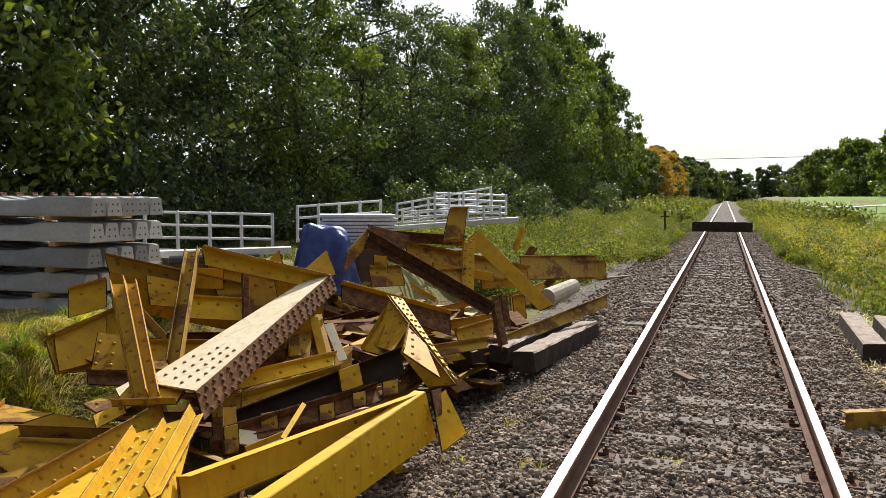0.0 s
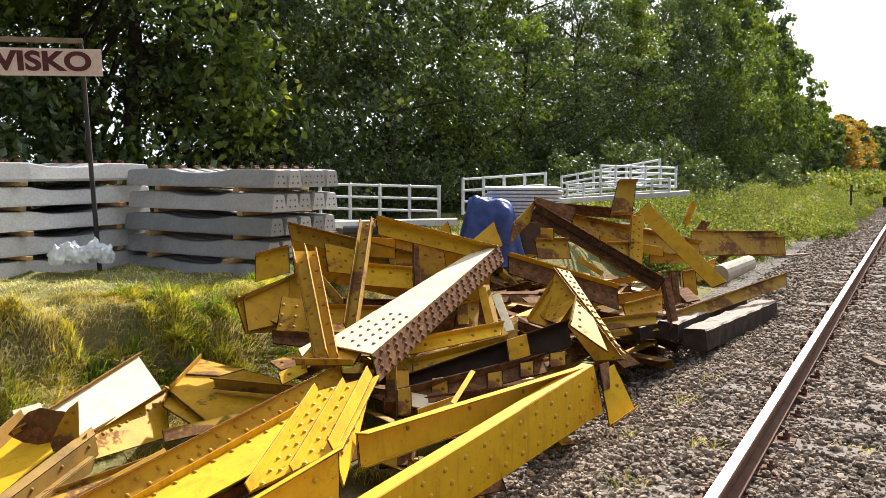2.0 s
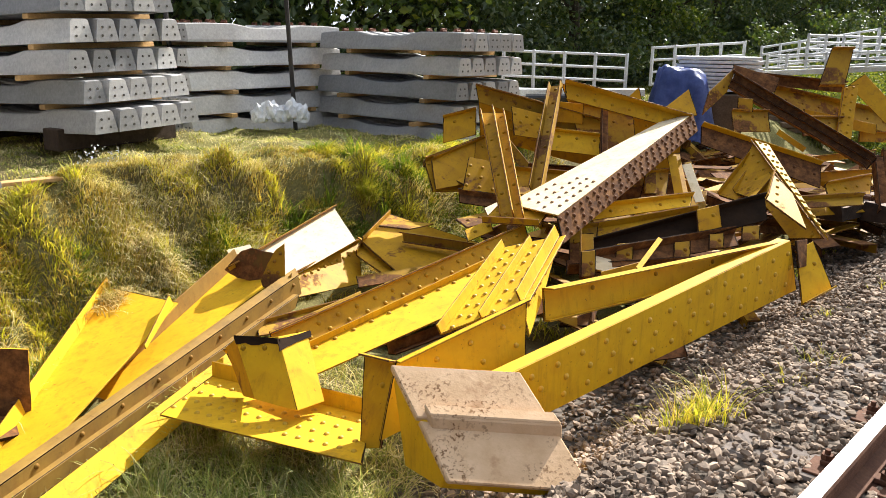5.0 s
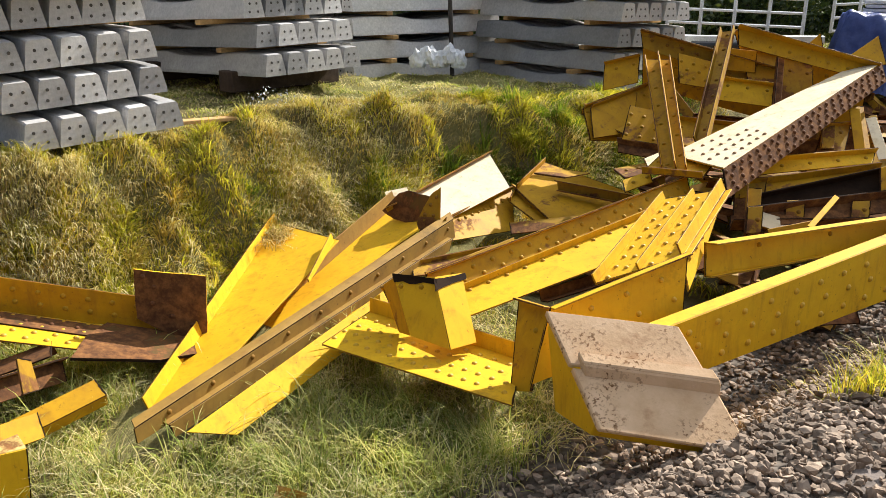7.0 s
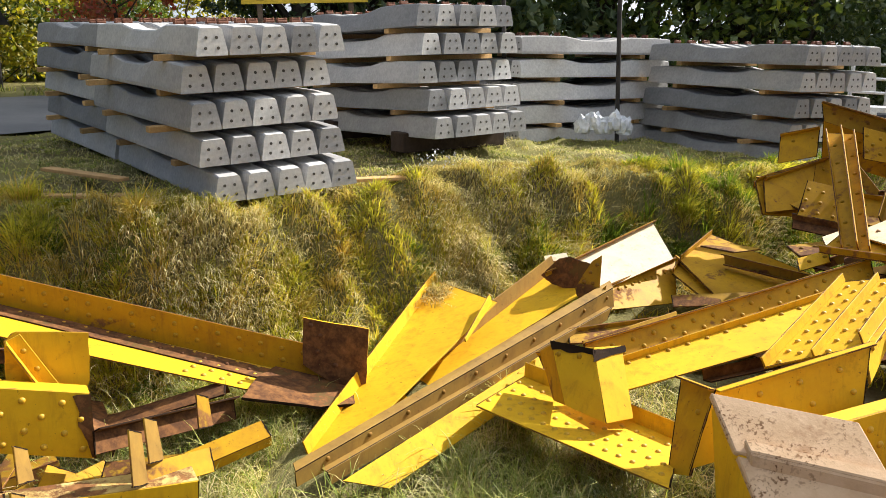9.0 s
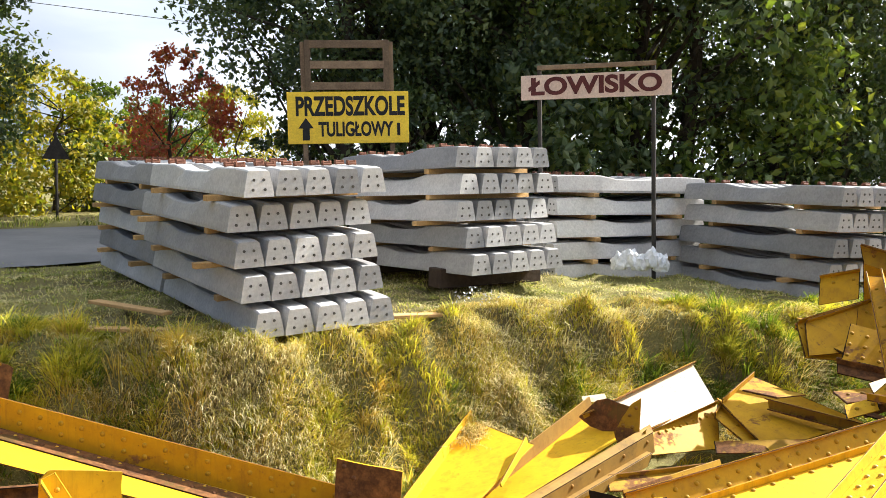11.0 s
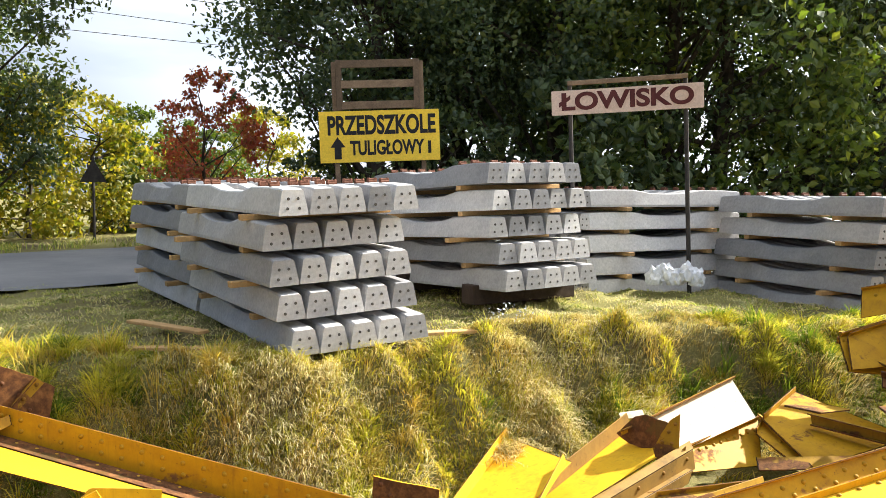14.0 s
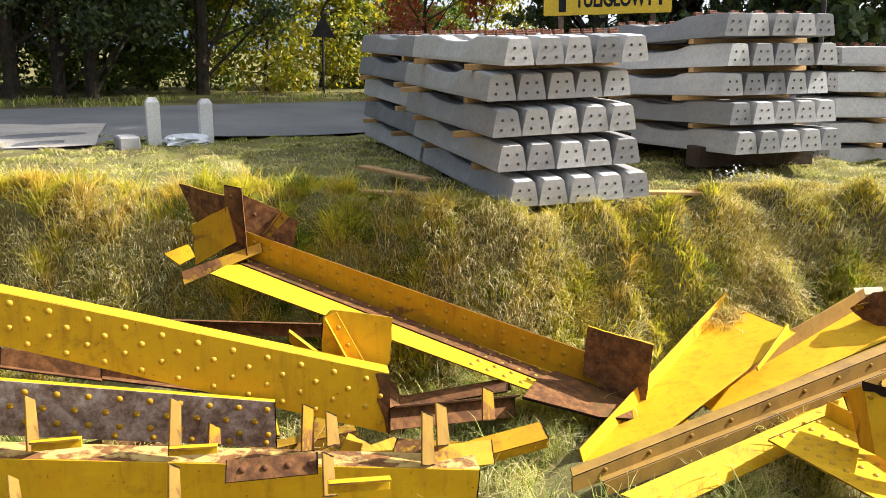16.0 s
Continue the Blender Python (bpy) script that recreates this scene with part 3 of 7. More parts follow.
def steel(name, p, q, r, s=None, coat="y", legs=(), rivets=(), th=0.012, leg_coat=None, size=0.014, leg_rivets=0, ends=(), rim=None):
    """A cut piece of a riveted girder. p-q is one long edge of its web, r-s the other. legs: (place across the web 0..1,
    length, side) of flanges that stand on it; rivets: (place across, spacing, side) rows; side 1 is the face that p, q, r turn anticlockwise."""
    p, q, r = Vector(p), Vector(q), Vector(r)
    s = q + (r - p) if s is None else Vector(s)
    kind = {"steel_plate": "cut plate", "steel_girder": "cut girder", "angle_iron": "angle iron", "gusset_plate": "gusset plate"}[name]
    org = (p + q + r + s) / 4
    e = thing(name, Matrix.Translation(org), TEXT[coat] + " " + kind + " lying in the scrap heap", name.split("_")[-1] if name != "angle_iron" else "angle iron", "cut bridge steel in the heap")
    a, b, c, d = p - org, q - org, s - org, r - org
    n = (b - a).cross(d - a).normalized()
    leg_coat = leg_coat or coat
    if name == "steel_plate" and not legs and coat in "ywh" and (d - a).length > 0.2 and ends == ():
        legs = [(0, 0.045, 1)]
        rivets = rivets or [(0.28, 0.13, 1)]
    part("web", slab(a, b, c, d, n, th), [STEEL[coat], RIM[rim or coat]], e)
    along = (b - a).normalized()
    if ends == () and (d - a).length > 0.1:
        for u, v, way in ((a, d, 1), (b, c, -1)):
            k = (v - u).length
            m = 7
            inner = [u.lerp(v, i / m) + along * way * (0.003 + 0.010 * abs(noise.noise(org * 3 + Vector((i * 1.7, way, 0))))) for i in range(m + 1)]
            bm = bmesh.new()
            for off in (0.0012, -th - 0.0012):
                o1 = [bm.verts.new(u.lerp(v, i / m) - along * way * 0.0015 + n * off) for i in range(m + 1)]
                o2 = [bm.verts.new(p + n * off) for p in inner]
                for i in range(m):
                    bm.faces.new((o1[i], o1[i + 1], o2[i + 1], o2[i]))
            part("cut_edge", bm, BLACK, e, "torch-blackened cut edge")

    def stud(at, normal, par, key, k):
        x = along - normal * along.dot(normal)
        x.normalize()
        m3 = Matrix((x, normal.cross(x), normal)).transposed().to_4x4()
        o = new("rivet", RIVETS["ys" if key == "y" and k < 0.017 else key])
        o.parent = par
        o.matrix_basis = Matrix.Translation(at) @ m3 @ Matrix.Diagonal((max(k, 0.0165), max(k, 0.0165), max(k, 0.0165), 1))

    for w, length, side in legs:
        u, v = a.lerp(d, w), b.lerp(c, w)
        across = (d - a).normalized()
        sh = across * (0.0 if w < 0.01 else (-th if w > 0.99 else 0.0))
        off = n * (length * side) + (n * (-th) if side < 0 else n * 0)
        st = n * (0.0 if side > 0 else -th)
        fl = part("flange", slab(u + sh + st, v + sh + st, v + sh + off, u + sh + off, (v - u).cross(off - st).normalized() * (1 if side > 0 else -1), th), [STEEL[leg_coat], RIM[leg_coat]], e)
        if leg_rivets:
            ln = (v - u).length
            k = int(ln / leg_rivets)
            fn = (v - u).cross(off - st).normalized()
            for i in range(k):
                at = u.lerp(v, (i + 0.5) / k) + sh + (st + off) * 0.5
                for sd in (1, -1):
                    stud(at + fn * (0.001 if sd > 0 else -0.001) - fn * (0 if (sd > 0) == (side > 0) else 0), fn * sd, fl, leg_coat, size)
    for w, gap, side, *span in rivets:
        u, v = a.lerp(d, w), b.lerp(c, w)
        if span:
            u, v = u.lerp(v, span[0]), u.lerp(v, span[1])
        k = max(1, int((v - u).length / gap))
        for i in range(k):
            f = (i + 0.5 + (0.25 if int(w * 100) % 2 else -0.2)) / k
            if 0.01 < f < 0.99:
                stud(u.lerp(v, f) + n * (0.0 if side > 0 else -th), n * side, e, coat, size)
    return e


def cut_plate(name, corners, heads, coat="y", th=0.014, size=0.016, edge=None):
    """A flame-cut plate of any outline; heads: where its rivets sit. It is th thick, away from the track."""
    pts = [Vector(c) for c in corners]
    org = sum(pts, Vector()) / len(pts)
    pts = [c - org for c in pts]
    n = Vector()
    for i, c in enumerate(pts):
        n += c.cross(pts[(i + 1) % len(pts)])
    n.normalize()
    if n.dot(Vector((0, 0, 1.2)) - org) < 0:
        n = -n
        pts.reverse()
    e = thing(name, Matrix.Translation(org), TEXT[coat] + " flame-cut plate in the scrap heap", "plate", "cut bridge steel in the heap")
    jag = []
    for i, c in enumerate(pts):
        d = pts[(i + 1) % len(pts)]
        for k in range(4):
            w = c.lerp(d, k / 4)
            jag.append(w + (w.normalized() * 0.010 * noise.noise((w + org) * 14) if k else Vector()))
    bm = bmesh.new()
    top = [bm.verts.new(c) for c in jag]
    low = [bm.verts.new(c - n * th) for c in jag]
    bm.faces.new(top)
    bm.faces.new(low[::-1])
    for i in range(len(jag)):
        j = (i + 1) % len(jag)
        bm.faces.new((top[j], top[i], low[i], low[j])).material_index = 1
    part("web", bm, [STEEL[coat], STEEL[edge] if edge else RIM[coat]], e)
    x = n.orthogonal().normalized()
    m3 = Matrix((x, n.cross(x), n)).transposed().to_4x4()
    for h in heads:
        w = Vector(h) - org
        o = new("rivet", RIVETS[coat])
        o.parent = e
        o.matrix_basis = Matrix.Translation(w - n * w.dot(n)) @ m3 @ Matrix.Diagonal((size, size, size, 1))
    return e


steel("steel_girder", (-2.18, 5.863, 0.233), (-2.549, 2.969, -0.064), (-2.156, 6.051, -0.181), (-2.514, 3.247, -0.379), legs=[(0, 0.09, -1)], rivets=[(0.22, 0.2, 1), (0.5, 0.2, 1), (0.79, 0.2, 1)], size=0.02)
steel("steel_girder", (-2.291, 5.91, 0.207), (-2.852, 3.716, 0.19), (-2.258, 5.884, 0.03), (-2.813, 3.692, -0.008), legs=[(0, 0.1, 1), (1, 0.05, 1)], rivets=[(0.3, 0.5, 1)], size=0.01)
steel("steel_plate", (-2.736, 3.393, 0.224), (-2.966, 2.597, 0.015), (-2.675, 3.322, -0.161), (-2.931, 2.449, -0.373), rivets=[(0.25, 0.2, 1), (0.6, 0.2, 1)], size=0.017)
steel("steel_plate", (-2.966, 2.597, 0.015), (-3.217, 2.605, -0.016), (-2.938, 2.453, -0.414), (-3.082, 2.445, -0.47), coat='w', rivets=[(0.3, 0.2, 1)])
steel("steel_girder", (-3.53, 4.186, 0.236), (-3.158, 3.137, -0.031), (-3.109, 4.238, 0.382), (-2.784, 3.415, 0.182), legs=[(0, 0.06, 1), (0.5, 0.045, 1), (1, 0.08, 1)], rivets=[(0.13, 0.12, 1), (0.3, 0.12, 1), (0.63, 0.12, 1), (0.8, 0.12, 1)], size=0.017)
steel("steel_plate", (-3.172, 4.338, 0.346), (-2.778, 3.407, 0.185), (-2.886, 3.777, 0.14), (-2.689, 3.373, 0.014))
steel("steel_girder", (-3.756, 4.724, 0.279), (-4.035, 2.577, -0.11), (-3.668, 4.681, 0.151), (-3.928, 2.55, -0.255), coat='w', legs=[(0, 0.03, 1)], rivets=[(0.35, 0.14, 1), (0.7, 0.14, 1)], size=0.014)
steel("steel_plate", (-3.685, 4.598, 0.129), (-3.928, 2.55, -0.255), (-3.412, 3.675, -0.05), (-3.626, 2.574, -0.255), rivets=[(0.12, 0.14, 1)], size=0.013)
steel("steel_plate", (-3.712, 2.405, 0.002), (-3.964, 2.29, -0.049), (-3.487, 2.346, -0.353), (-3.746, 2.254, -0.338), rivets=[(0.15, 0.1, 1)], ends=(0,), rim='b')
steel("steel_plate", (-3.756, 2.638, -0.036), (-3.712, 2.405, 0.002), (-3.526, 2.573, -0.385), (-3.482, 2.35, -0.352), ends=(0,), rim='b')
steel("steel_plate", (-3.972, 2.295, -0.052), (-4.285, 2.421, -0.225), (-3.754, 2.26, -0.343), (-4.018, 2.36, -0.442), coat='w', ends=(0,), rim='b')
steel("steel_girder", (-4.134, 1.888, -0.433), (-2.894, 2.291, -0.42), (-4.459, 2.428, -0.464), (-3.297, 2.72, -0.448), legs=[(1, 0.1, 1)], rivets=[(0.18, 0.085, 1), (0.38, 0.085, 1), (0.58, 0.085, 1), (0.8, 0.1, 1)], size=0.017)
# coat 'c' paints the sun's glare onto this yellow plate
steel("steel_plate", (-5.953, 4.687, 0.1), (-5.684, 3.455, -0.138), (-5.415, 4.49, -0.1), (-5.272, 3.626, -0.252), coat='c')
steel("angle_iron", (-5.954, 4.688, 0.105), (-5.629, 3.318, -0.152), (-5.937, 4.695, 0.07), coat='w', legs=[(0, 0.05, 1)])
steel("steel_plate", (-5.596, 4.675, -0.166), (-5.275, 3.628, -0.239), (-5.2, 4.364, -0.421), (-5.115, 3.6, -0.358), coat='w', rivets=[(0.25, 0.09, 1)], size=0.014)
steel("steel_plate", (-5.731, 5.2, -0.015), (-5.416, 4.559, -0.123), (-4.747, 5.42, -0.174), (-4.681, 4.365, -0.271), legs=[(0, 0.05, 1)], coat='w')
steel("angle_iron", (-4.533, 5.153, -0.09), (-5.165, 4.809, -0.03), (-4.502, 5.148, -0.183), coat='h', legs=[(0, 0.08, 1), (1, 0.05, 1)])
steel("angle_iron", (-4.461, 3.688, -0.179), (-4.247, 2.724, -0.188), (-4.432, 3.693, -0.249), coat='h', legs=[(1, 0.05, 1)])
steel("angle_iron", (-5.822, -0.628, -0.272), (-6.057, -1.743, -0.298), (-5.798, -0.629, -0.372), coat='r', legs=[(0, 0.08, 1)])
steel("steel_plate", (-4.181, -2.038, -0.064), (-4.082, -2.014, -0.323), (-4.255, -2.022, -0.122), (-4.184, -1.995, -0.371), coat='o')
steel("steel_plate", (-4.202, -1.338, -0.111), (-4.102, -1.343, -0.386), (-4.273, -1.305, -0.17), (-4.197, -1.302, -0.431), coat='o')
steel("steel_plate", (-4.253, -0.673, -0.188), (-4.163, -0.68, -0.42), (-4.322, -0.624, -0.247), (-4.257, -0.62, -0.465), coat='h')
steel("steel_plate", (-4.274, -0.036, -0.262), (-4.174, -0.042, -0.535), (-4.341, 0.027, -0.322), (-4.267, 0.036, -0.582), coat='o')
steel("steel_plate", (-3.901, -0.56, -0.288), (-3.817, -0.553, -0.487), (-3.97, -0.513, -0.351), (-3.914, -0.495, -0.54), coat='o')
steel("steel_plate", (-4.253, -1.16, -0.278), (-4.194, -1.161, -0.384), (-4.323, -1.121, -0.339), (-4.293, -1.115, -0.43), coat='h')
steel("steel_plate", (-4.301, -0.554, -0.256), (-4.225, -0.549, -0.425), (-4.37, -0.501, -0.317), (-4.324, -0.484, -0.471), coat='o')
steel("steel_plate", (-4.397, 0.051, -0.267), (-4.308, 0.055, -0.491), (-4.465, 0.117, -0.327), (-4.404, 0.136, -0.537), coat='o')
steel("steel_plate", (-4.688, 0.364, -0.309), (-4.61, 0.357, -0.493), (-4.754, 0.439, -0.37), (-4.705, 0.45, -0.534), coat='h')
steel("steel_plate", (-3.941, -2.058, -0.367), (-3.871, -2.032, -0.506), (-4.014, -2.045, -0.432), (-3.976, -2.02, -0.565), coat='o')
steel("steel_plate", (-3.869, -1.289, -0.301), (-3.788, -1.284, -0.494), (-3.94, -1.259, -0.365), (-3.884, -1.248, -0.548), coat='o')
steel("angle_iron", (-4.102, -1.76, -0.257), (-4.073, -1.991, -0.258), (-4.088, -1.76, -0.311), legs=[(0, 0.05, 1)])
steel("angle_iron", (-4.121, -1.104, -0.333), (-4.093, -1.337, -0.325), (-4.109, -1.105, -0.383), legs=[(0, 0.05, 1)])
steel("angle_iron", (-3.954, -0.59, -0.314), (-3.893, -1.028, -0.31), (-3.878, -0.588, -0.393), coat='r', rivets=[(0.5, 0.1, 1)], size=0.018)
steel("angle_iron", (-3.787, -0.237, -0.369), (-3.766, -0.536, -0.367), (-3.771, -0.237, -0.435), legs=[(0, 0.06, 1)])
steel("angle_iron", (-4.51, 0.393, -0.565), (-4.343, 0.011, -0.507), (-4.426, 0.402, -0.676), coat='w')
steel("angle_iron", (-5.248, 0.677, -0.629), (-4.82, -0.188, -0.487), (-5.165, 0.672, -0.739), (-4.738, -0.192, -0.597), coat='r', legs=[(0, 0.07, 1)])
steel("angle_iron", (-4.976, -1.907, -0.2), (-4.847, -2.419, -0.049), (-4.949, -1.908, -0.31), coat='r', legs=[(1, 0.08, 1)])
steel("angle_iron", (-5.101, -0.644, -0.475), (-5.094, -2.044, -0.242), (-5.08, -0.645, -0.559), coat='r', legs=[(1, 0.1, 1)])
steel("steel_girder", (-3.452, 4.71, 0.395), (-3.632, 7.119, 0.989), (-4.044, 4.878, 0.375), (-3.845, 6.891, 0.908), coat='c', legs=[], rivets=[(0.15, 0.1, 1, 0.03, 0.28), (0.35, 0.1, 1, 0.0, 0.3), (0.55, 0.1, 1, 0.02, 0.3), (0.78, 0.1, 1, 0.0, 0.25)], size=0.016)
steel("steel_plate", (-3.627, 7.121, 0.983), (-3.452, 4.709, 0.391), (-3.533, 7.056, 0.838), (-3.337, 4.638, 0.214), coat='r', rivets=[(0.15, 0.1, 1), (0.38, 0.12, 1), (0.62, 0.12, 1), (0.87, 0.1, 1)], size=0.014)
steel("steel_plate", (-4.012, 4.528, 0.287), (-3.577, 4.66, 0.308), (-4.115, 4.895, 0.381), (-3.726, 5.086, 0.418), coat='w', rivets=[(0.5, 0.12, 1)])
steel("steel_girder", (-4.984, 5.647, 0.981), (-3.936, 4.66, 0.298), (-4.744, 5.696, 0.994), (-3.756, 4.722, 0.323), coat='w', legs=[(0, 0.05, 1), (0.55, 0.09, 1), (1, 0.05, 1)], rivets=[(0.25, 0.25, 1), (0.8, 0.25, 1)], size=0.014)
steel("steel_girder", (-4.718, 6.337, 1.21), (-4.14, 5.305, 0.414), (-4.595, 6.368, 1.23), (-4.02, 5.325, 0.426), coat='h', legs=[(0, 0.06, 1), (1, 0.06, 1)], rivets=[(0.5, 0.2, 1)], size=0.014)
steel("steel_girder", (-4.364, 6.802, 0.878), (-5.346, 5.989, 1.205), (-4.335, 6.769, 0.688), (-5.297, 5.983, 1.044), coat='h', legs=[(0, 0.1, 1)], rivets=[(0.4, 0.14, 1)], size=0.014)
steel("gusset_plate", (-4.729, 6.325, 0.94), (-4.973, 6.087, 1.02), (-4.638, 6.206, 0.722), (-4.848, 5.976, 0.767), coat='w', rivets=[(0.25, 0.1, 1), (0.5, 0.1, 1), (0.75, 0.1, 1)], size=0.014)
steel("steel_plate", (-4.273, 6.561, 0.766), (-4.678, 6.26, 0.812), (-4.19, 6.439, 0.595), (-4.589, 6.142, 0.641), coat='y')
steel("steel_girder", (-3.643, 7.098, 0.946), (-4.612, 6.43, 1.249), (-3.639, 7.009, 0.834), (-4.547, 6.371, 1.104), coat='w', legs=[(0, 0.08, 1)], rivets=[(0.6, 0.16, 1)], size=0.014)
steel("gusset_plate", (-4.503, 6.6, 1.047), (-4.811, 6.369, 1.079), (-4.476, 6.57, 0.859), (-4.762, 6.354, 0.881), coat='w')
steel("steel_plate", (-4.176, 6.968, 0.952), (-4.676, 6.61, 1.064), (-3.996, 6.794, 0.605), (-4.379, 6.436, 0.604), coat='h')
steel("angle_iron", (-4.336, 6.646, 1), (-4.132, 6.347, 0.61), (-4.279, 6.688, 0.99), coat='r', legs=[(0, 0.05, 1)])
steel("angle_iron", (-4.504, 5.764, 0.556), (-5.039, 5.869, 0.921), (-4.504, 5.732, 0.456), (-5.045, 5.836, 0.816), coat='h')
steel("steel_plate", (-5.262, 5.91, 0.673), (-5.277, 5.304, 0.554), (-4.977, 5.554, 0.346), (-5.059, 5.131, 0.324), coat='w', legs=[(0, 0.05, 1)])
steel("gusset_plate", (-4.606, 5.545, 0.559), (-4.869, 5.357, 0.614), (-4.46, 5.327, 0.321), (-4.73, 5.116, 0.367), coat='w', rivets=[(0.25, 0.1, 1), (0.55, 0.1, 1), (0.85, 0.1, 1)], size=0.014)
steel("angle_iron", (-4.246, 5.33, 0.29), (-4.816, 5.175, 0.313), (-4.165, 5.239, 0.238), coat='r', legs=[(0, 0.06, 1)])
steel("steel_plate", (-5.376, 6.042, 0.97), (-5.62, 5.83, 0.885), (-5.271, 5.92, 0.738), (-5.511, 5.711, 0.653), coat='w')
steel("steel_plate", (-4.017, 5.844, 0.497), (-4.533, 5.455, 0.537), (-3.838, 5.583, 0.306), (-4.373, 5.256, 0.382), coat='w')
steel("angle_iron", (-4.868, 4.532, 0.159), (-4.869, 4.25, 0.161), (-4.593, 4.607, 0.165), coat='h')
steel("angle_iron", (-4.233, 4.898, 0.215), (-4.314, 4.677, 0.148), (-4.133, 4.818, 0.153), coat='y', rivets=[(0.5, 0.1, 1)], size=0.014)
steel("steel_girder", (-3.184, 6.316, 0.373), (-3.756, 5.293, 0.304), (-3.139, 6.202, 0.306), (-3.682, 5.188, 0.224), coat='y', legs=[(0, 0.05, 1)], rivets=[(0.5, 0.2, 1)], size=0.013)
steel("angle_iron", (-3, 6.021, 0.314), (-3.578, 5.117, 0.184), (-2.923, 5.924, 0.253), coat='w', legs=[(0, 0.06, 1)])
steel("steel_girder", (-2.538, 6.211, 0.469), (-3.41, 5.024, 0.137), (-2.447, 6.082, 0.316), (-3.279, 4.947, -0.002), coat='b', legs=[(0, 0.06, 1)])
steel("steel_plate", (-2.735, 5.836, 0.424), (-2.838, 5.676, 0.389), (-2.67, 5.779, 0.27), (-2.777, 5.609, 0.229), coat='w', rivets=[(0.4, 0.2, 1)])
steel("steel_plate", (-3.054, 5.131, 0.188), (-3.142, 5.032, 0.18), (-3.001, 5.05, 0.044), (-3.086, 4.951, 0.032), coat='h', rivets=[(0.5, 0.3, 1)], size=0.014)
steel("steel_plate", (-2.776, 5.487, 0.189), (-2.86, 5.391, 0.18), (-2.732, 5.41, 0.083), (-2.814, 5.314, 0.071), coat='h', rivets=[(0.5, 0.3, 1)], size=0.014)
steel("steel_plate", (-2.635, 5.748, 0.231), (-2.711, 5.659, 0.222), (-2.595, 5.674, 0.143), (-2.669, 5.583, 0.131), coat='h', rivets=[(0.5, 0.3, 1)], size=0.014)
steel("steel_plate", (-2.476, 6.024, 0.276), (-2.572, 5.919, 0.265), (-2.439, 5.947, 0.185), (-2.531, 5.841, 0.172), coat='h', rivets=[(0.5, 0.3, 1)], size=0.014)
steel("steel_plate", (-3.151, 4.772, 0.177), (-3.218, 4.69, 0.169), (-3.093, 4.691, 0.019), (-3.159, 4.608, 0.009), coat='h', rivets=[(0.5, 0.3, 1)], size=0.014)
steel("angle_iron", (-2.858, 5.136, 0.266), (-2.797, 4.725, 0.133), (-2.831, 5.153, 0.247), coat='y')
steel("angle_iron", (-2.924, 5.036, 0.087), (-3.032, 4.665, 0.062), (-2.912, 5.034, 0.048), coat='w')
steel("angle_iron", (-2.377, 6.163, 0.091), (-3.407, 4.792, 0.051), (-2.304, 6.06, 0.018), coat='r', legs=[(1, 0.1, 1)])
steel("angle_iron", (-3.371, 3.943, -0.078), (-3.619, 3.15, -0.22), (-3.348, 3.943, -0.146), coat='r', legs=[(1, 0.1, 1)])
steel("steel_plate", (-3.229, 7.643, 0.733), (-2.148, 6.569, 0.157), (-3.118, 7.719, 0.697), (-2.117, 6.533, 0.139), coat='y', rivets=[(0.3, 0.11, 1), (0.7, 0.11, 1)], size=0.013)
steel("steel_plate", (-2.176, 6.609, 0.126), (-3.256, 7.685, 0.71), (-2.457, 6.668, 0.062), (-3.244, 7.413, 0.448), coat='w')
steel("steel_plate", (-3.244, 7.593, 0.596), (-3.321, 7.159, 0.25), (-2.927, 7.327, 0.438), (-2.928, 7.032, 0.211), coat='w', rivets=[(0.4, 0.14, 1)], size=0.013)
steel("steel_girder", (-4.194, 9.109, 1.133), (-2.401, 8.355, 0.475), (-4.138, 9.198, 1.298), (-2.335, 8.41, 0.589), coat='r', legs=[(0, 0.1, 1), (0.5, 0.05, 1), (1, 0.1, 1)])
steel("steel_girder", (-2.775, 8.21, 0.493), (-3.738, 7.558, 0.841), (-2.7, 8.038, 0.292), (-3.666, 7.429, 0.675), coat='r', legs=[(0, 0.07, 1)], leg_coat='y', rivets=[(0.5, 0.2, 1)], size=0.014)
steel("steel_girder", (-1.998, 9.912, 0.408), (-3.044, 10.189, 1.313), (-2.146, 9.818, 0.339), (-3.165, 10.06, 1.179), coat='w', legs=[(0, 0.08, -1)])
steel("angle_iron", (-3.148, 9.791, 1.175), (-3.016, 9.306, 0.564), (-3.015, 9.901, 1.203), (-2.871, 9.402, 0.568), coat='w', rivets=[(0.3, 0.1, 1), (0.7, 0.1, 1)], size=0.013, legs=[(0, 0.06, 1)])
steel("steel_plate", (-3.123, 9.923, 1.591), (-3.311, 9.777, 1.588), (-3.098, 9.691, 1.181), (-3.32, 9.518, 1.177), coat='h', legs=[(0, 0.06, 1), (1, 0.06, 1)])
steel("steel_plate", (-3.785, 9.598, 1.248), (-4.224, 9.297, 1.394), (-3.781, 9.476, 1.092), (-4.108, 9.164, 1.089), coat='r')
steel("angle_iron", (-4.149, 9.21, 1.377), (-4.204, 8.672, 1.104), (-4.124, 8.958, 1.096), (-4.171, 8.491, 0.859), coat='h', rivets=[(0.5, 0.14, 1)], size=0.014)
steel("steel_girder", (-3.309, 10.374, 1.197), (-4.109, 9.639, 1.289), (-3.293, 10.355, 1.08), (-4.091, 9.619, 1.168), coat='r', legs=[(0, 0.1, 1)])
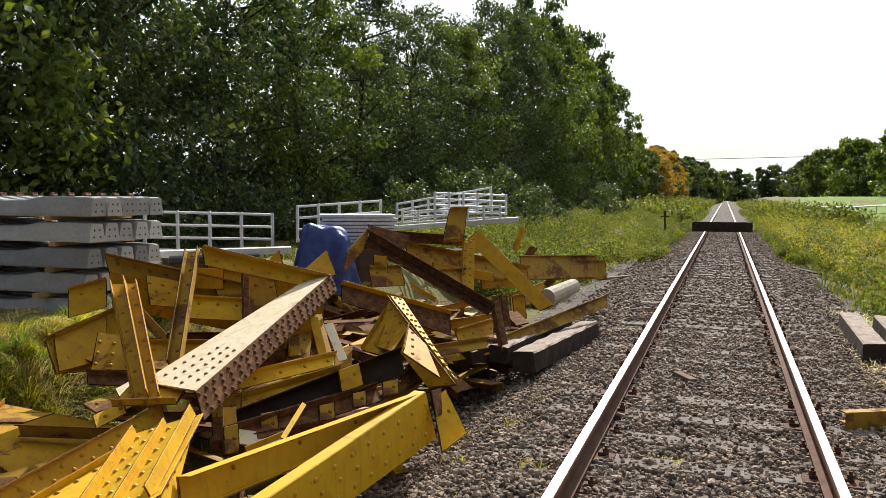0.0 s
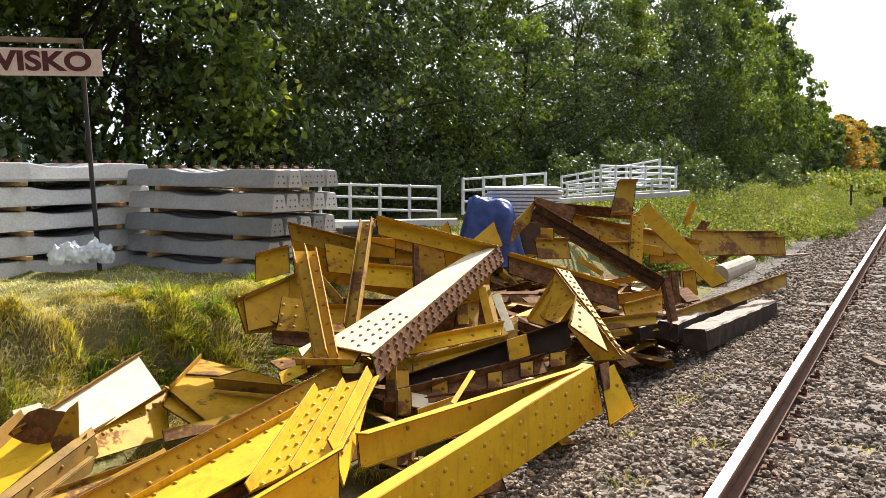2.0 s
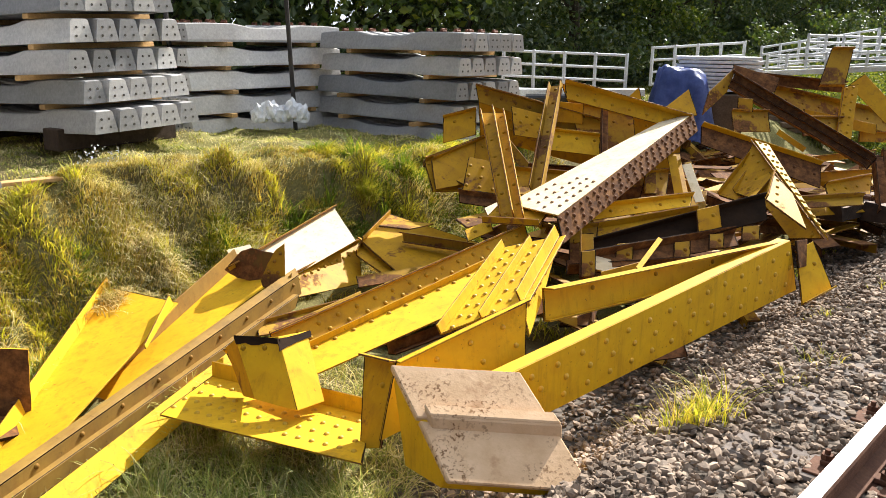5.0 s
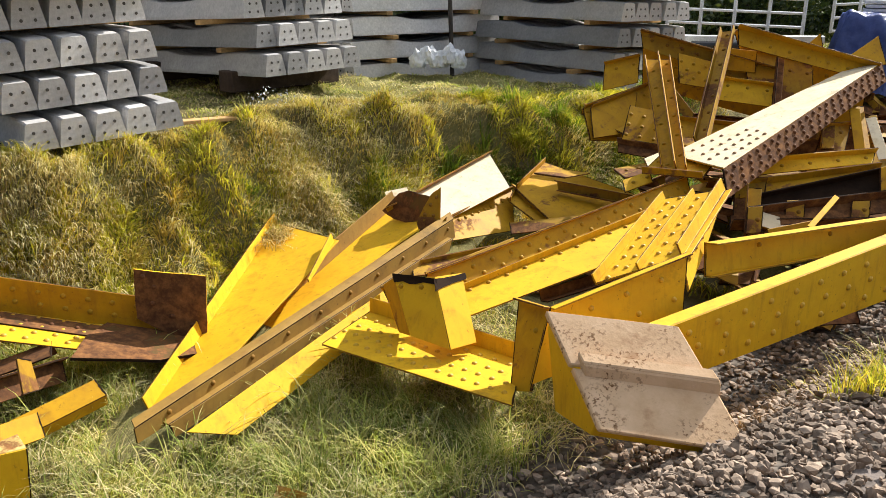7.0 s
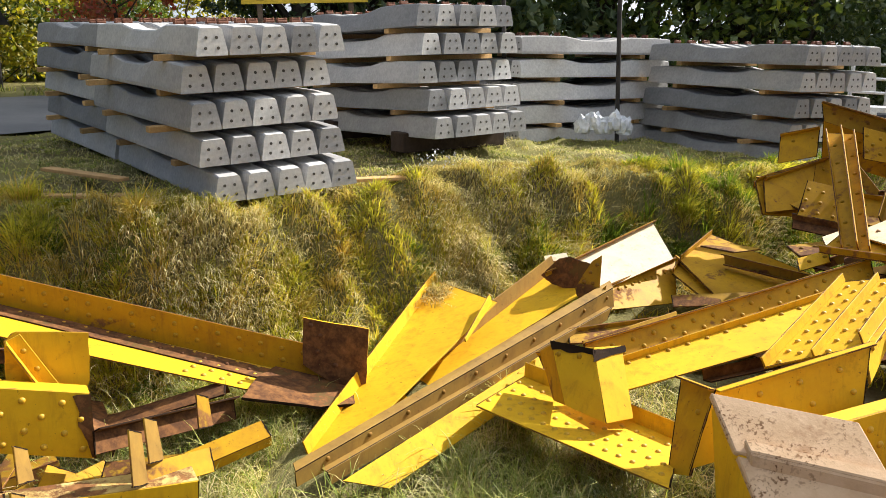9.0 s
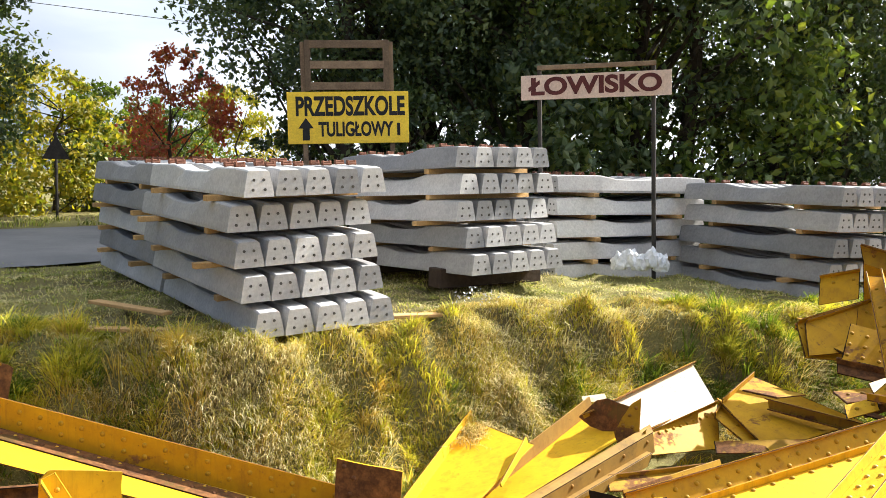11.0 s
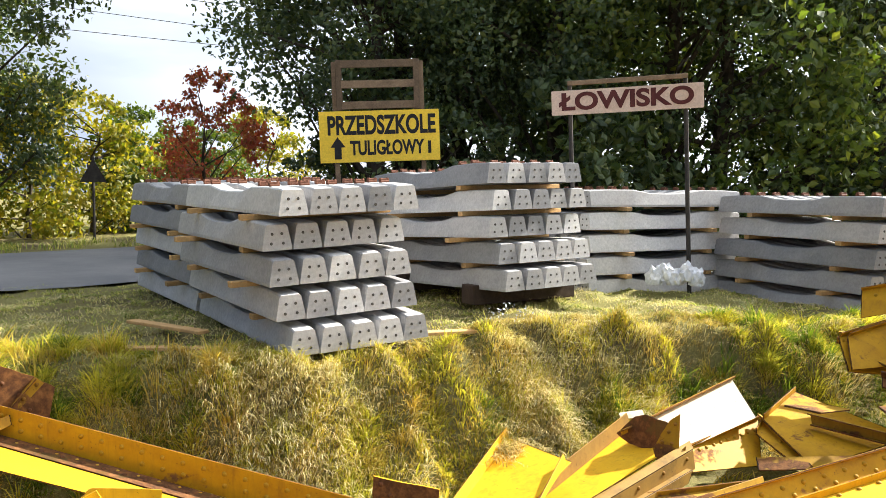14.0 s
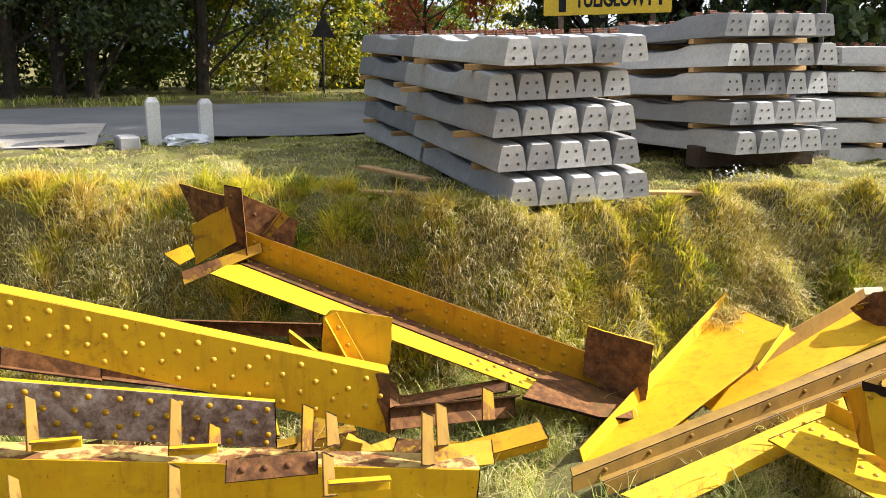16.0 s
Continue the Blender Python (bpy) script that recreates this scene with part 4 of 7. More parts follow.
steel("steel_girder", (-2.634, 11.193, 0.735), (-3.853, 9.653, 1.129), (-2.575, 11.029, 0.536), (-3.784, 9.514, 0.936), coat='h', legs=[(0, 0.08, 1)], rivets=[(0.5, 0.2, 1)], size=0.014)
steel("steel_girder", (-1.897, 13.716, 0.685), (-3.162, 11.349, 0.749), (-1.853, 13.667, 0.377), (-3.133, 11.316, 0.542), coat='h', legs=[(0, 0.08, 1)])
steel("angle_iron", (-2.907, 10.419, 0.732), (-3.512, 9.717, 0.907), (-2.89, 10.4, 0.613), coat='w')
steel("angle_iron", (-2.713, 9.669, 0.519), (-3.346, 8.319, 0.455), (-2.703, 9.657, 0.448), coat='w', legs=[(0, 0.06, 1)])
steel("angle_iron", (-2.541, 9.203, 0.379), (-3.155, 8.16, 0.36), (-2.526, 9.186, 0.275), coat='w', legs=[(0, 0.06, 1)])
steel("steel_plate", (-2.467, 8.833, 0.355), (-2.713, 8.208, 0.309), (-2.341, 8.409, 0.095), (-2.558, 7.992, 0.105), coat='w')
steel("steel_girder", (-1.482, 10.882, 0.436), (-2.369, 8.44, 0.18), (-1.442, 10.7, 0.314), (-2.321, 8.307, 0.072), coat='h', legs=[(0, 0.06, 1)])
steel("angle_iron", (-2.344, 8.455, 0.164), (-2.879, 7.475, 0.151), (-2.291, 8.333, 0.08), coat='w')
steel("angle_iron", (-2.447, 8.625, 0.569), (-2.224, 8.244, 0.078), (-2.356, 8.697, 0.57), coat='r', legs=[(0, 0.08, 1)])
steel("angle_iron", (-3.008, 12.315, 1.282), (-3.097, 12.153, 0.94), (-2.939, 12.356, 1.236), coat='w')
steel("angle_iron", (-2.838, 12.225, 0.981), (-2.948, 12.077, 0.749), (-2.728, 12.302, 0.952), coat='r')
steel("angle_iron", (-2.505, 12.651, 0.568), (-2.624, 12.242, 0.432), (-2.433, 12.686, 0.492), coat='h')
steel("steel_plate", (-2.48, 11.53, 0.502), (-2.756, 10.728, 0.404), (-2.424, 11.366, 0.301), (-2.699, 10.58, 0.212), coat='w')
steel("angle_iron", (-3.846, 6.619, 0.795), (-3.505, 6.068, 0.378), (-3.763, 6.684, 0.797), coat='h', legs=[(0, 0.05, 1)])
steel("angle_iron", (-3.658, 6.724, 0.643), (-3.35, 6.325, 0.361), (-3.567, 6.795, 0.645), coat='w')
steel("angle_iron", (-3.426, 6.611, 0.599), (-3.159, 6.325, 0.335), (-3.379, 6.651, 0.61), coat='h')
steel("gusset_plate", (-3.941, 7.633, 1.181), (-4.047, 7.363, 1.005), (-3.754, 7.473, 0.948), (-3.909, 7.295, 0.876), coat='w')
steel("gusset_plate", (-4.332, 7.333, 1.191), (-4.426, 7.221, 1.048), (-4.254, 7.332, 0.965), (-4.389, 7.222, 0.946), coat='w')
steel("steel_plate", (-2.103, 6.124, 0.198), (-2.171, 5.984, 0.136), (-1.897, 6.037, -0.115), (-2.019, 5.796, -0.215), coat='y', legs=[(1, 0.06, 1)], rivets=[(0.4, 0.14, 1)])
steel("steel_plate", (-2.139, 6.099, 0.21), (-2.164, 5.942, 0.221), (-2.075, 6.032, 0.032), (-2.098, 5.874, 0.038), coat='r')
steel("steel_plate", (-2.515, 10.538, 0.446), (-2.655, 10.433, 0.424), (-2.44, 10.388, 0.153), coat='w')
steel("angle_iron", (-2.598, 9.55, 0.534), (-2.51, 9.396, 0.183), (-2.508, 9.614, 0.536), coat='r', legs=[(0, 0.06, 1)])
steel("angle_iron", (-2.72, 9.198, 0.558), (-2.639, 9.055, 0.277), (-2.618, 9.271, 0.56), coat='h')
steel("angle_iron", (-2.579, 11.205, 0.6), (-3.057, 10.335, 0.649), (-2.564, 11.186, 0.475), coat='w', legs=[(0, 0.06, 1)])
steel("angle_iron", (-2.006, 13.548, 0.767), (-2.842, 11.623, 0.872), (-1.94, 13.383, 0.438), coat='h', legs=[(0, 0.05, 1)])
steel("steel_plate", (-3.046, 9.574, 0.842), (-3.349, 9.091, 0.856), (-2.934, 9.477, 0.663), coat='h')
steel("steel_plate", (-3.538, 8.703, 0.933), (-3.803, 8.381, 0.938), (-3.443, 8.587, 0.73), coat='h')
steel("steel_plate", (-3.639, 8.526, 1.063), (-3.768, 8.437, 1.074), (-3.623, 8.506, 0.928), coat='h')
steel("angle_iron", (-3.087, 8.674, 0.591), (-3.374, 8.644, 0.759), (-3.106, 8.649, 0.542), coat='w')
steel("steel_plate", (-3.165, 7.664, 0.567), (-3.182, 7.181, 0.289), (-2.881, 7.246, 0.476), (-2.921, 6.962, 0.297), coat='w', rivets=[(0.5, 0.12, 1)], size=0.013)
steel("steel_plate", (-2.822, 7.086, 0.528), (-2.64, 6.507, 0.397), (-2.571, 6.932, 0.394), (-2.268, 6.458, 0.21), coat='w')
steel("angle_iron", (-2.345, 8.173, 0.244), (-2.816, 7.561, 0.221), (-2.298, 8.057, 0.184), coat='h', legs=[(0, 0.05, 1)])
steel("steel_plate", (-3.491, 6.476, 0.535), (-3.603, 6.259, 0.525), (-3.397, 6.258, 0.344), (-3.51, 6.006, 0.318), coat='h')
steel("angle_iron", (-3.527, 6.48, 0.661), (-3.325, 6.28, 0.349), (-3.464, 6.525, 0.662), coat='w')
steel("angle_iron", (-3.414, 6.543, 0.587), (-3.132, 6.276, 0.323), (-3.353, 6.59, 0.603), coat='c')
steel("steel_plate", (-3.792, 6.699, 0.668), (-3.93, 6.312, 0.59), (-3.642, 6.39, 0.4), (-3.79, 6.09, 0.373), coat='h')
steel("steel_plate", (-3.455, 5.279, 0.23), (-3.605, 5.102, 0.218), (-3.316, 5.051, 0.025), (-3.45, 4.894, 0.014), coat='h')
steel("angle_iron", (-3.361, 4.877, 0.251), (-3.201, 4.657, -0.018), (-3.279, 4.935, 0.252), coat='h', legs=[(0, 0.06, 1)])
steel("steel_plate", (-2.984, 5.093, 0.028), (-3.246, 4.796, 0.134), (-2.899, 5.001, -0.044), coat='c')
steel("angle_iron", (-2.635, 5.925, 0.207), (-3.275, 4.766, 0.093), (-2.549, 5.834, 0.136), coat='r', legs=[(0, 0.08, 1)])
steel("angle_iron", (-3.053, 4.095, 0.027), (-3.324, 3.463, -0.118), (-2.98, 3.995, -0.047), coat='r')
steel("angle_iron", (-3.293, 4.171, -0.08), (-3.418, 3.514, -0.192), (-3.234, 4.13, -0.146), coat='r', legs=[(0, 0.08, 1)])
steel("angle_iron", (-4.388, 5.226, 0.231), (-4.547, 4.83, 0.18), (-4.164, 5.11, 0.214), coat='h', rivets=[(0.4, 0.1, 1)], size=0.014)
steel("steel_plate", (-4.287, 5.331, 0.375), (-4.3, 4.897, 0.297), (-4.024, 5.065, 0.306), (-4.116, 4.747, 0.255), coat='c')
steel("steel_plate", (-5.398, 5.949, 0.607), (-5.434, 5.352, 0.478), (-4.921, 5.558, 0.373), (-4.928, 5.409, 0.34), coat='w')
steel("steel_plate", (-5.491, 4.619, -0.168), (-5.357, 4.435, -0.208), (-4.873, 4.491, -0.283), (-4.864, 4.355, -0.297), coat='w', rivets=[(0.5, 0.1, 1)], size=0.013)
steel("angle_iron", (-4.735, 4.45, -0.296), (-5.497, 4.626, -0.119), (-4.751, 4.43, -0.336), coat='w', legs=[(0, 0.05, 1)])
steel("steel_plate", (-4.58, 4.721, -0.187), (-5.008, 4.127, -0.269), (-4.47, 4.65, -0.242), coat='h')
steel("steel_plate", (-4.789, 3.986, -0.376), (-4.916, 3.077, -0.404), (-4.552, 3.8, -0.452), (-4.799, 3.016, -0.439), coat='h', legs=[(0, 0.04, 1)])
steel("steel_plate", (-4.535, 2.676, -0.38), (-4.605, 2.622, -0.399), (-4.186, 2.608, -0.573), coat='w')
steel("angle_iron", (-4.247, 2.568, -0.559), (-4.556, 2.484, -0.56), (-4.195, 2.535, -0.569), coat='y', legs=[(0, 0.05, 1)])
steel("steel_plate", (-4.628, 2.593, -0.451), (-4.582, 2.197, -0.548), (-4.498, 2.473, -0.485), (-4.262, 2.148, -0.57), coat='y')
steel("angle_iron", (-6.053, 3.821, -0.133), (-6.124, 3.629, -0.162), (-5.979, 3.796, -0.172), coat='c')

steel("steel_girder", (-4.843, -0.187, -0.270), (-4.547, -3.262, 0.620), (-4.843, -0.194, -0.671), (-4.543, -3.301, 0.362), legs=[(0, 0.12, -1), (1, 0.1, -1)], rivets=[(0.17, 0.2, 1), (0.4, 0.2, 1), (0.63, 0.2, 1), (0.86, 0.2, 1)], size=0.02)
cut_plate("gusset_plate", [(-5.005, -0.589, 0.042), (-5.011, -0.527, 0.086), (-5.047, -0.160, 0.016), (-5.045, -0.178, -0.273), (-5.041, -0.221, -0.377), (-5.004, -0.602, -0.291)], [], coat='y')
steel("angle_iron", (-4.991, -0.585, 0.043), (-5.008, -0.409, -0.320), (-4.998, -0.506, 0.075), (-5.015, -0.338, -0.257), coat='y', legs=[(0, 0.07, 1)], rivets=[(0.55, 0.11, 1)], size=0.016)
steel("steel_plate", (-5.105, -0.804, -0.061), (-5.125, -0.598, -0.247), (-5.105, -0.806, -0.144), (-5.125, -0.599, -0.339), coat='y', legs=[(0, 0.05, -1)])
steel("steel_girder", (-4.698, -0.865, -0.372), (-4.491, -3.111, -0.008), (-4.698, -0.864, -0.665), (-4.486, -3.159, -0.346), coat='m', legs=[(0, 0.03, -1)], leg_coat='y', rivets=[(0.18, 0.16, 1), (0.45, 0.16, 1), (0.72, 0.16, 1), (0.9, 0.2, 1)], size=0.02)
steel("steel_girder", (-4.232, 0.284, -0.605), (-4.058, -2.905, -0.289), (-4.231, 0.261, -0.946), (-4.055, -2.955, -0.633), coat='y', legs=[(0, 0.17, -1)], leg_coat='p', rivets=[])
steel("steel_plate", (-5.270, 1.523, -0.708), (-6.702, -1.284, 0.004), (-5.003, 1.197, -0.669), (-6.244, -1.468, -0.005), coat='y', legs=[], ends=(0,), rim='w', rivets=[(0.12, 0.15, 1), (0.42, 0.12, 1, 0.1, 0.34), (0.62, 0.12, 1, 0.1, 0.34), (0.84, 0.12, 1, 0.1, 0.34)], size=0.02)
steel("steel_girder", (-5.278, 1.508, -0.459), (-6.697, -1.275, 0.224), (-5.270, 1.523, -0.708), (-6.702, -1.284, 0.004), coat='w', legs=[], rivets=[(0.3, 0.15, 1), (0.66, 0.15, 1)], size=0.019)
# dark-coated strip on the web, painted where the upright flange casts its shadow
steel("angle_iron", (-5.226, 1.499, -0.696), (-6.680, -1.237, 0.004), (-5.114, 1.329, -0.673), (-6.539, -1.307, 0.004), coat='k', ends=(0,), rivets=[(0.5, 0.15, 1)], size=0.018)
cut_plate("steel_plate", [(-5.047, 0.690, -0.540), (-5.370, 0.877, -0.545), (-5.605, 1.120, -0.571), (-5.284, 1.547, -0.690), (-5.003, 1.501, -0.709), (-4.937, 1.176, -0.650)], [], coat='k', th=0.02)
cut_plate("steel_plate", [(-5.379, 1.200, -0.180), (-5.174, 1.602, -0.254), (-5.181, 1.588, -0.496), (-5.186, 1.578, -0.811), (-5.384, 1.190, -0.527), (-5.384, 1.190, -0.401)], [(-5.356, 1.245, -0.234), (-5.326, 1.304, -0.311), (-5.226, 1.500, -0.596), (-5.337, 1.283, -0.426), (-5.281, 1.393, -0.524)], coat='r', size=0.018, edge='y')
cut_plate("gusset_plate", [(-6.726, -1.267, 0.508), (-6.807, -0.990, 0.368), (-6.848, -0.850, 0.264), (-6.831, -0.908, -0.067), (-6.770, -1.115, -0.087), (-6.723, -1.278, -0.015)], [(-6.734, -1.241, 0.066), (-6.771, -1.111, 0.018), (-6.817, -0.956, -0.014), (-6.798, -1.019, 0.120), (-6.780, -1.082, 0.242), (-6.749, -1.187, 0.342)], coat='r', size=0.016, edge='h')
steel("angle_iron", (-6.809, -0.981, 0.362), (-6.763, -1.141, 0.176), (-6.828, -0.916, 0.307), (-6.775, -1.099, 0.117), coat='h', legs=[(0, 0.05, 1)], rivets=[(0.6, 0.1, 1)], size=0.015)
cut_plate("gusset_plate", [(-7.077, -1.832, 0.543), (-6.763, -1.413, 0.493), (-6.754, -1.401, 0.039), (-6.950, -1.663, 0.210)], [(-7.024, -1.761, 0.481), (-6.967, -1.686, 0.434), (-6.836, -1.510, 0.364), (-6.916, -1.617, 0.288)], coat='r', size=0.016, edge='h')
cut_plate("gusset_plate", [(-6.719, -1.672, 0.268), (-6.606, -1.376, 0.435), (-6.547, -1.310, 0.167), (-6.675, -1.655, -0.055)], [(-6.667, -1.578, 0.224), (-6.632, -1.509, 0.185)], coat='w', size=0.015)
steel("angle_iron", (-6.607, -1.394, 0.604), (-6.607, -1.394, 0.043), (-6.621, -1.260, 0.575), (-6.624, -1.230, -0.000), coat='k', legs=[(1, 0.09, 1)], rivets=[(0.35, 0.1, 1)], size=0.016)
steel("angle_iron", (-6.399, -1.714, -0.035), (-6.608, -1.126, 0.142), (-6.362, -1.692, -0.129), (-6.581, -1.113, 0.074), coat='h', legs=[(0, 0.05, 1)], rivets=[(0.5, 0.1, 1)], size=0.016)
steel("steel_plate", (-6.431, -1.839, 0.101), (-6.498, -1.663, 0.163), (-6.418, -1.724, 0.014), (-6.466, -1.616, 0.067), coat='y', ends=(0,))
steel("steel_girder", (-6.365, 2.690, -0.351), (-4.655, 0.993, -0.822), (-5.459, 2.776, -0.288), (-4.498, 1.209, -0.747), coat='y', legs=[(0, 0.10, 1)], rim='c')
steel("steel_plate", (-5.474, 2.719, -0.223), (-5.076, 2.301, -0.392), (-5.471, 2.743, -0.299), (-5.075, 2.310, -0.421), coat='y', ends=(0,))
steel("steel_girder", (-5.970, 3.644, -0.248), (-4.862, 1.186, -0.908), (-5.296, 3.607, -0.201), (-4.858, 1.252, -0.887), coat='y', legs=[(0, 0.13, 1)], leg_coat='o')
steel("angle_iron", (-5.126, 3.632, -0.189), (-4.048, 0.754, -0.572), (-5.220, 3.670, -0.160), (-4.131, 0.763, -0.568), coat='o', ends=(0,), rim='r')
steel("angle_iron", (-5.126, 3.632, -0.189), (-4.048, 0.754, -0.572), (-5.139, 3.668, -0.345), (-4.051, 0.762, -0.662), coat='o', ends=(0,), rim='r', rivets=[(0.3, 0.3, 1)], size=0.012)
steel("angle_iron", (-5.052, 3.577, -0.316), (-4.062, 0.935, -0.615), (-5.032, 3.523, -0.409), (-4.072, 0.959, -0.706), coat='o', legs=[(0, 0.05, -1)], rim='r')
steel("steel_plate", (-4.692, 2.786, -0.408), (-3.873, 0.959, -0.577), (-4.505, 2.612, -0.561), (-3.882, 1.228, -0.692), coat='y', ends=(0,), rim='w')

steel("steel_girder", (-4.480, 6.862, 0.833), (-5.407, 6.094, 1.209), (-4.454, 6.883, 0.390), (-5.379, 6.117, 0.694), coat='w', legs=[(0, 0.06, 1)], rivets=[(0.2, 0.13, 1), (0.5, 0.1, 1, 0.3, 0.8), (0.7, 0.1, 1, 0.3, 0.8)], size=0.017)
steel("steel_girder", (-3.953, 7.596, 0.771), (-4.914, 6.801, 1.225), (-3.959, 7.592, 0.203), (-4.632, 7.035, 0.324), coat='w', legs=[(0, 0.06, 1)], rivets=[(0.15, 0.13, 1)], size=0.017)
steel("steel_plate", (-4.884, 6.241, 0.425), (-5.647, 5.610, 0.520), (-4.882, 6.243, -0.001), (-5.460, 5.765, 0.218), coat='w', legs=[(0, 0.04, 1)], rivets=[(0.3, 0.1, 1, 0, 0.5), (0.55, 0.1, 1, 0, 0.5), (0.8, 0.1, 1, 0, 0.5)], size=0.017)
# added dark plate that stands in for the shade below the back girders
steel("steel_plate", (-3.825, 7.314, 0.372), (-5.018, 6.325, 0.459), (-3.835, 7.305, -0.038), (-4.995, 6.345, -0.003), coat='r', ends=(0,), legs=[(0, 0.05, 1)])

cut_plate("steel_plate", [(-5.725, 3.347, -0.204), (-5.595, 3.429, -0.038), (-5.520, 3.468, -0.007), (-5.314, 3.560, -0.036), (-5.339, 3.528, -0.194), (-5.436, 3.472, -0.280), (-5.618, 3.390, -0.258)], [], coat='k')
cut_plate("steel_plate", [(-5.283, 3.381, -0.192), (-5.206, 3.466, 0.020), (-5.150, 3.523, 0.087), (-5.141, 3.514, -0.198), (-5.105, 3.550, -0.147), (-5.111, 3.534, -0.320), (-5.248, 3.404, -0.349)], [(-5.233, 3.431, -0.142), (-5.203, 3.464, -0.057), (-5.183, 3.478, -0.144), (-5.218, 3.438, -0.250), (-5.171, 3.499, 0.006)], coat='h', size=0.015)
cut_plate("steel_plate", [(-3.977, 2.288, -0.028), (-3.839, 2.345, -0.014), (-3.699, 2.401, -0.005), (-3.685, 2.395, -0.034), (-3.770, 2.361, -0.039), (-3.829, 2.330, -0.060), (-3.897, 2.306, -0.058), (-3.945, 2.281, -0.074)], [], coat='b', th=0.004)
cut_plate("steel_plate", [(-3.698, 2.389, -0.003), (-3.728, 2.542, -0.027), (-3.755, 2.661, -0.038), (-3.734, 2.654, -0.070), (-3.702, 2.523, -0.060), (-3.681, 2.445, -0.058), (-3.658, 2.371, -0.062)], [], coat='b', th=0.004)
cut_plate("steel_plate", [(-4.829, -0.277, -0.266), (-4.838, -0.184, -0.276), (-4.837, -0.187, -0.669), (-4.835, -0.208, -0.655), (-4.834, -0.225, -0.552), (-4.830, -0.263, -0.451), (-4.831, -0.250, -0.371)], [], coat='k', th=0.004)

steel("steel_girder", (-5.320, 6.156, 0.697), (-5.352, 5.288, 0.536), (-4.850, 5.924, 0.235), (-5.113, 5.152, 0.296), coat='w', legs=[(0, 0.06, 1)], rivets=[(0.15, 0.14, 1), (0.5, 0.12, 1, 0.0, 0.4), (0.75, 0.12, 1, 0.0, 0.4)], size=0.016)

# loose rusty offcuts in the bottom of the heap
cut = random.Random(17)
for i in range(310):
    if i >= 240:
        cx0, cy0 = cut.uniform(-4.8, -2.5), cut.uniform(6.0, 11.0)
        lift = cut.uniform(0.15, 0.6)
    elif i < 162:
        cx0, cy0 = cut.uniform(-5.2, -2.5), cut.uniform(4.3, 11.5)
        lift = cut.uniform(0.08, 0.50)
    elif i < 212:
        cx0, cy0 = cut.uniform(-6.0, -4.0), cut.uniform(8.8, 12.0)
        lift = cut.uniform(0.08, 0.40)
    else:
        cx0, cy0 = cut.uniform(-5.6, -4.2), cut.uniform(-2.6, 0.6)
        lift = cut.uniform(0.08, 0.30)
    cz0 = float(ground_z(cx0, cy0)) + lift
    ang, slope, length, wide = cut.uniform(0, 2 * math.pi), cut.uniform(-0.35, 0.35), cut.uniform(0.4, 1.2), cut.uniform(0.08, 0.22)
    way = Vector((math.cos(ang), math.sin(ang), slope)).normalized()
    over = way.cross(Vector((cut.uniform(-0.6, 0.6), cut.uniform(-0.6, 0.6), 1))).normalized()
    p0 = Vector((cx0, cy0, cz0)) - way * length / 2
    steel("angle_iron" if i % 3 else "steel_plate", p0, p0 + way * length, p0 + over * wide, coat="rhrwh"[i % 5],
          legs=[(0, 0.08, 1)] if i % 3 else [], rivets=[(0.5, 0.14, 1)] if i % 2 else [], size=0.014)


# ---- stacked concrete sleepers ----
def sleeper_mesh():
    st = [(0.0, 0.212, 0.094), (0.05, 0.222, 0.092), (0.30, 0.232, 0.090), (0.72, 0.232, 0.090), (1.0, 0.188, 0.080), (1.3, 0.180, 0.078)]
    st = st + [(2.6 - a, b, c) for a, b, c in st[::-1][1:]]
    bm = bmesh.new()
    rings = []
    for y, h, w in st:
        rings.append([bm.verts.new(v) for v in ((-0.129, y, 0), (0.129, y, 0), (0.129, y, 0.03), (w, y, h - 0.012), (w - 0.014, y, h), (-w + 0.014, y, h), (-w, y, h - 0.012), (-0.129, y, 0.03))])
    for a, b in zip(rings, rings[1:]):
        for i in range(8):
            j = (i + 1) % 8
            bm.faces.new((a[i], a[j], b[j], b[i]))
    bm.faces.new(rings[0][::-1])
    bm.faces.new(rings[-1])
    return bm


def concrete_sleeper():
    s = thing("concrete_sleeper", pose(0, 0, 0), "pale grey precast concrete railway sleeper in a stack", "sleeper", "stacked concrete sleepers")
    part("body", sleeper_mesh(), CONCRETE, s)
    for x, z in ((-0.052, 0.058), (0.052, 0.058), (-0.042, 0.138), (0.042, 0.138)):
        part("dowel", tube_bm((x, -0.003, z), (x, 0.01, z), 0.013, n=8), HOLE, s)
    return s


def fastening(parent_m):
    f = thing("rail_fastening", parent_m, "rust-brown rail clips and bolts on a concrete sleeper", "rail fastening", "fastenings on the top sleepers")
    for dx in (-0.12, 0.12):
        bm = bmesh.new()
        for k in (-0.035, 0.035):
            tube_into(bm, (k, dx, 0.0), (k, dx, 0.045), 0.012, n=6)
        tube_into(bm, (-0.05, dx, 0.03), (0.05, dx, 0.03), 0.011, n=6)
        box_into(bm, pose(0, dx, 0.012), 0.09, 0.05, 0.02, 0.004)
        part("clip", bm, CLIP, f)
    return f


proto = concrete_sleeper()
fast_proto = None
first_used = False


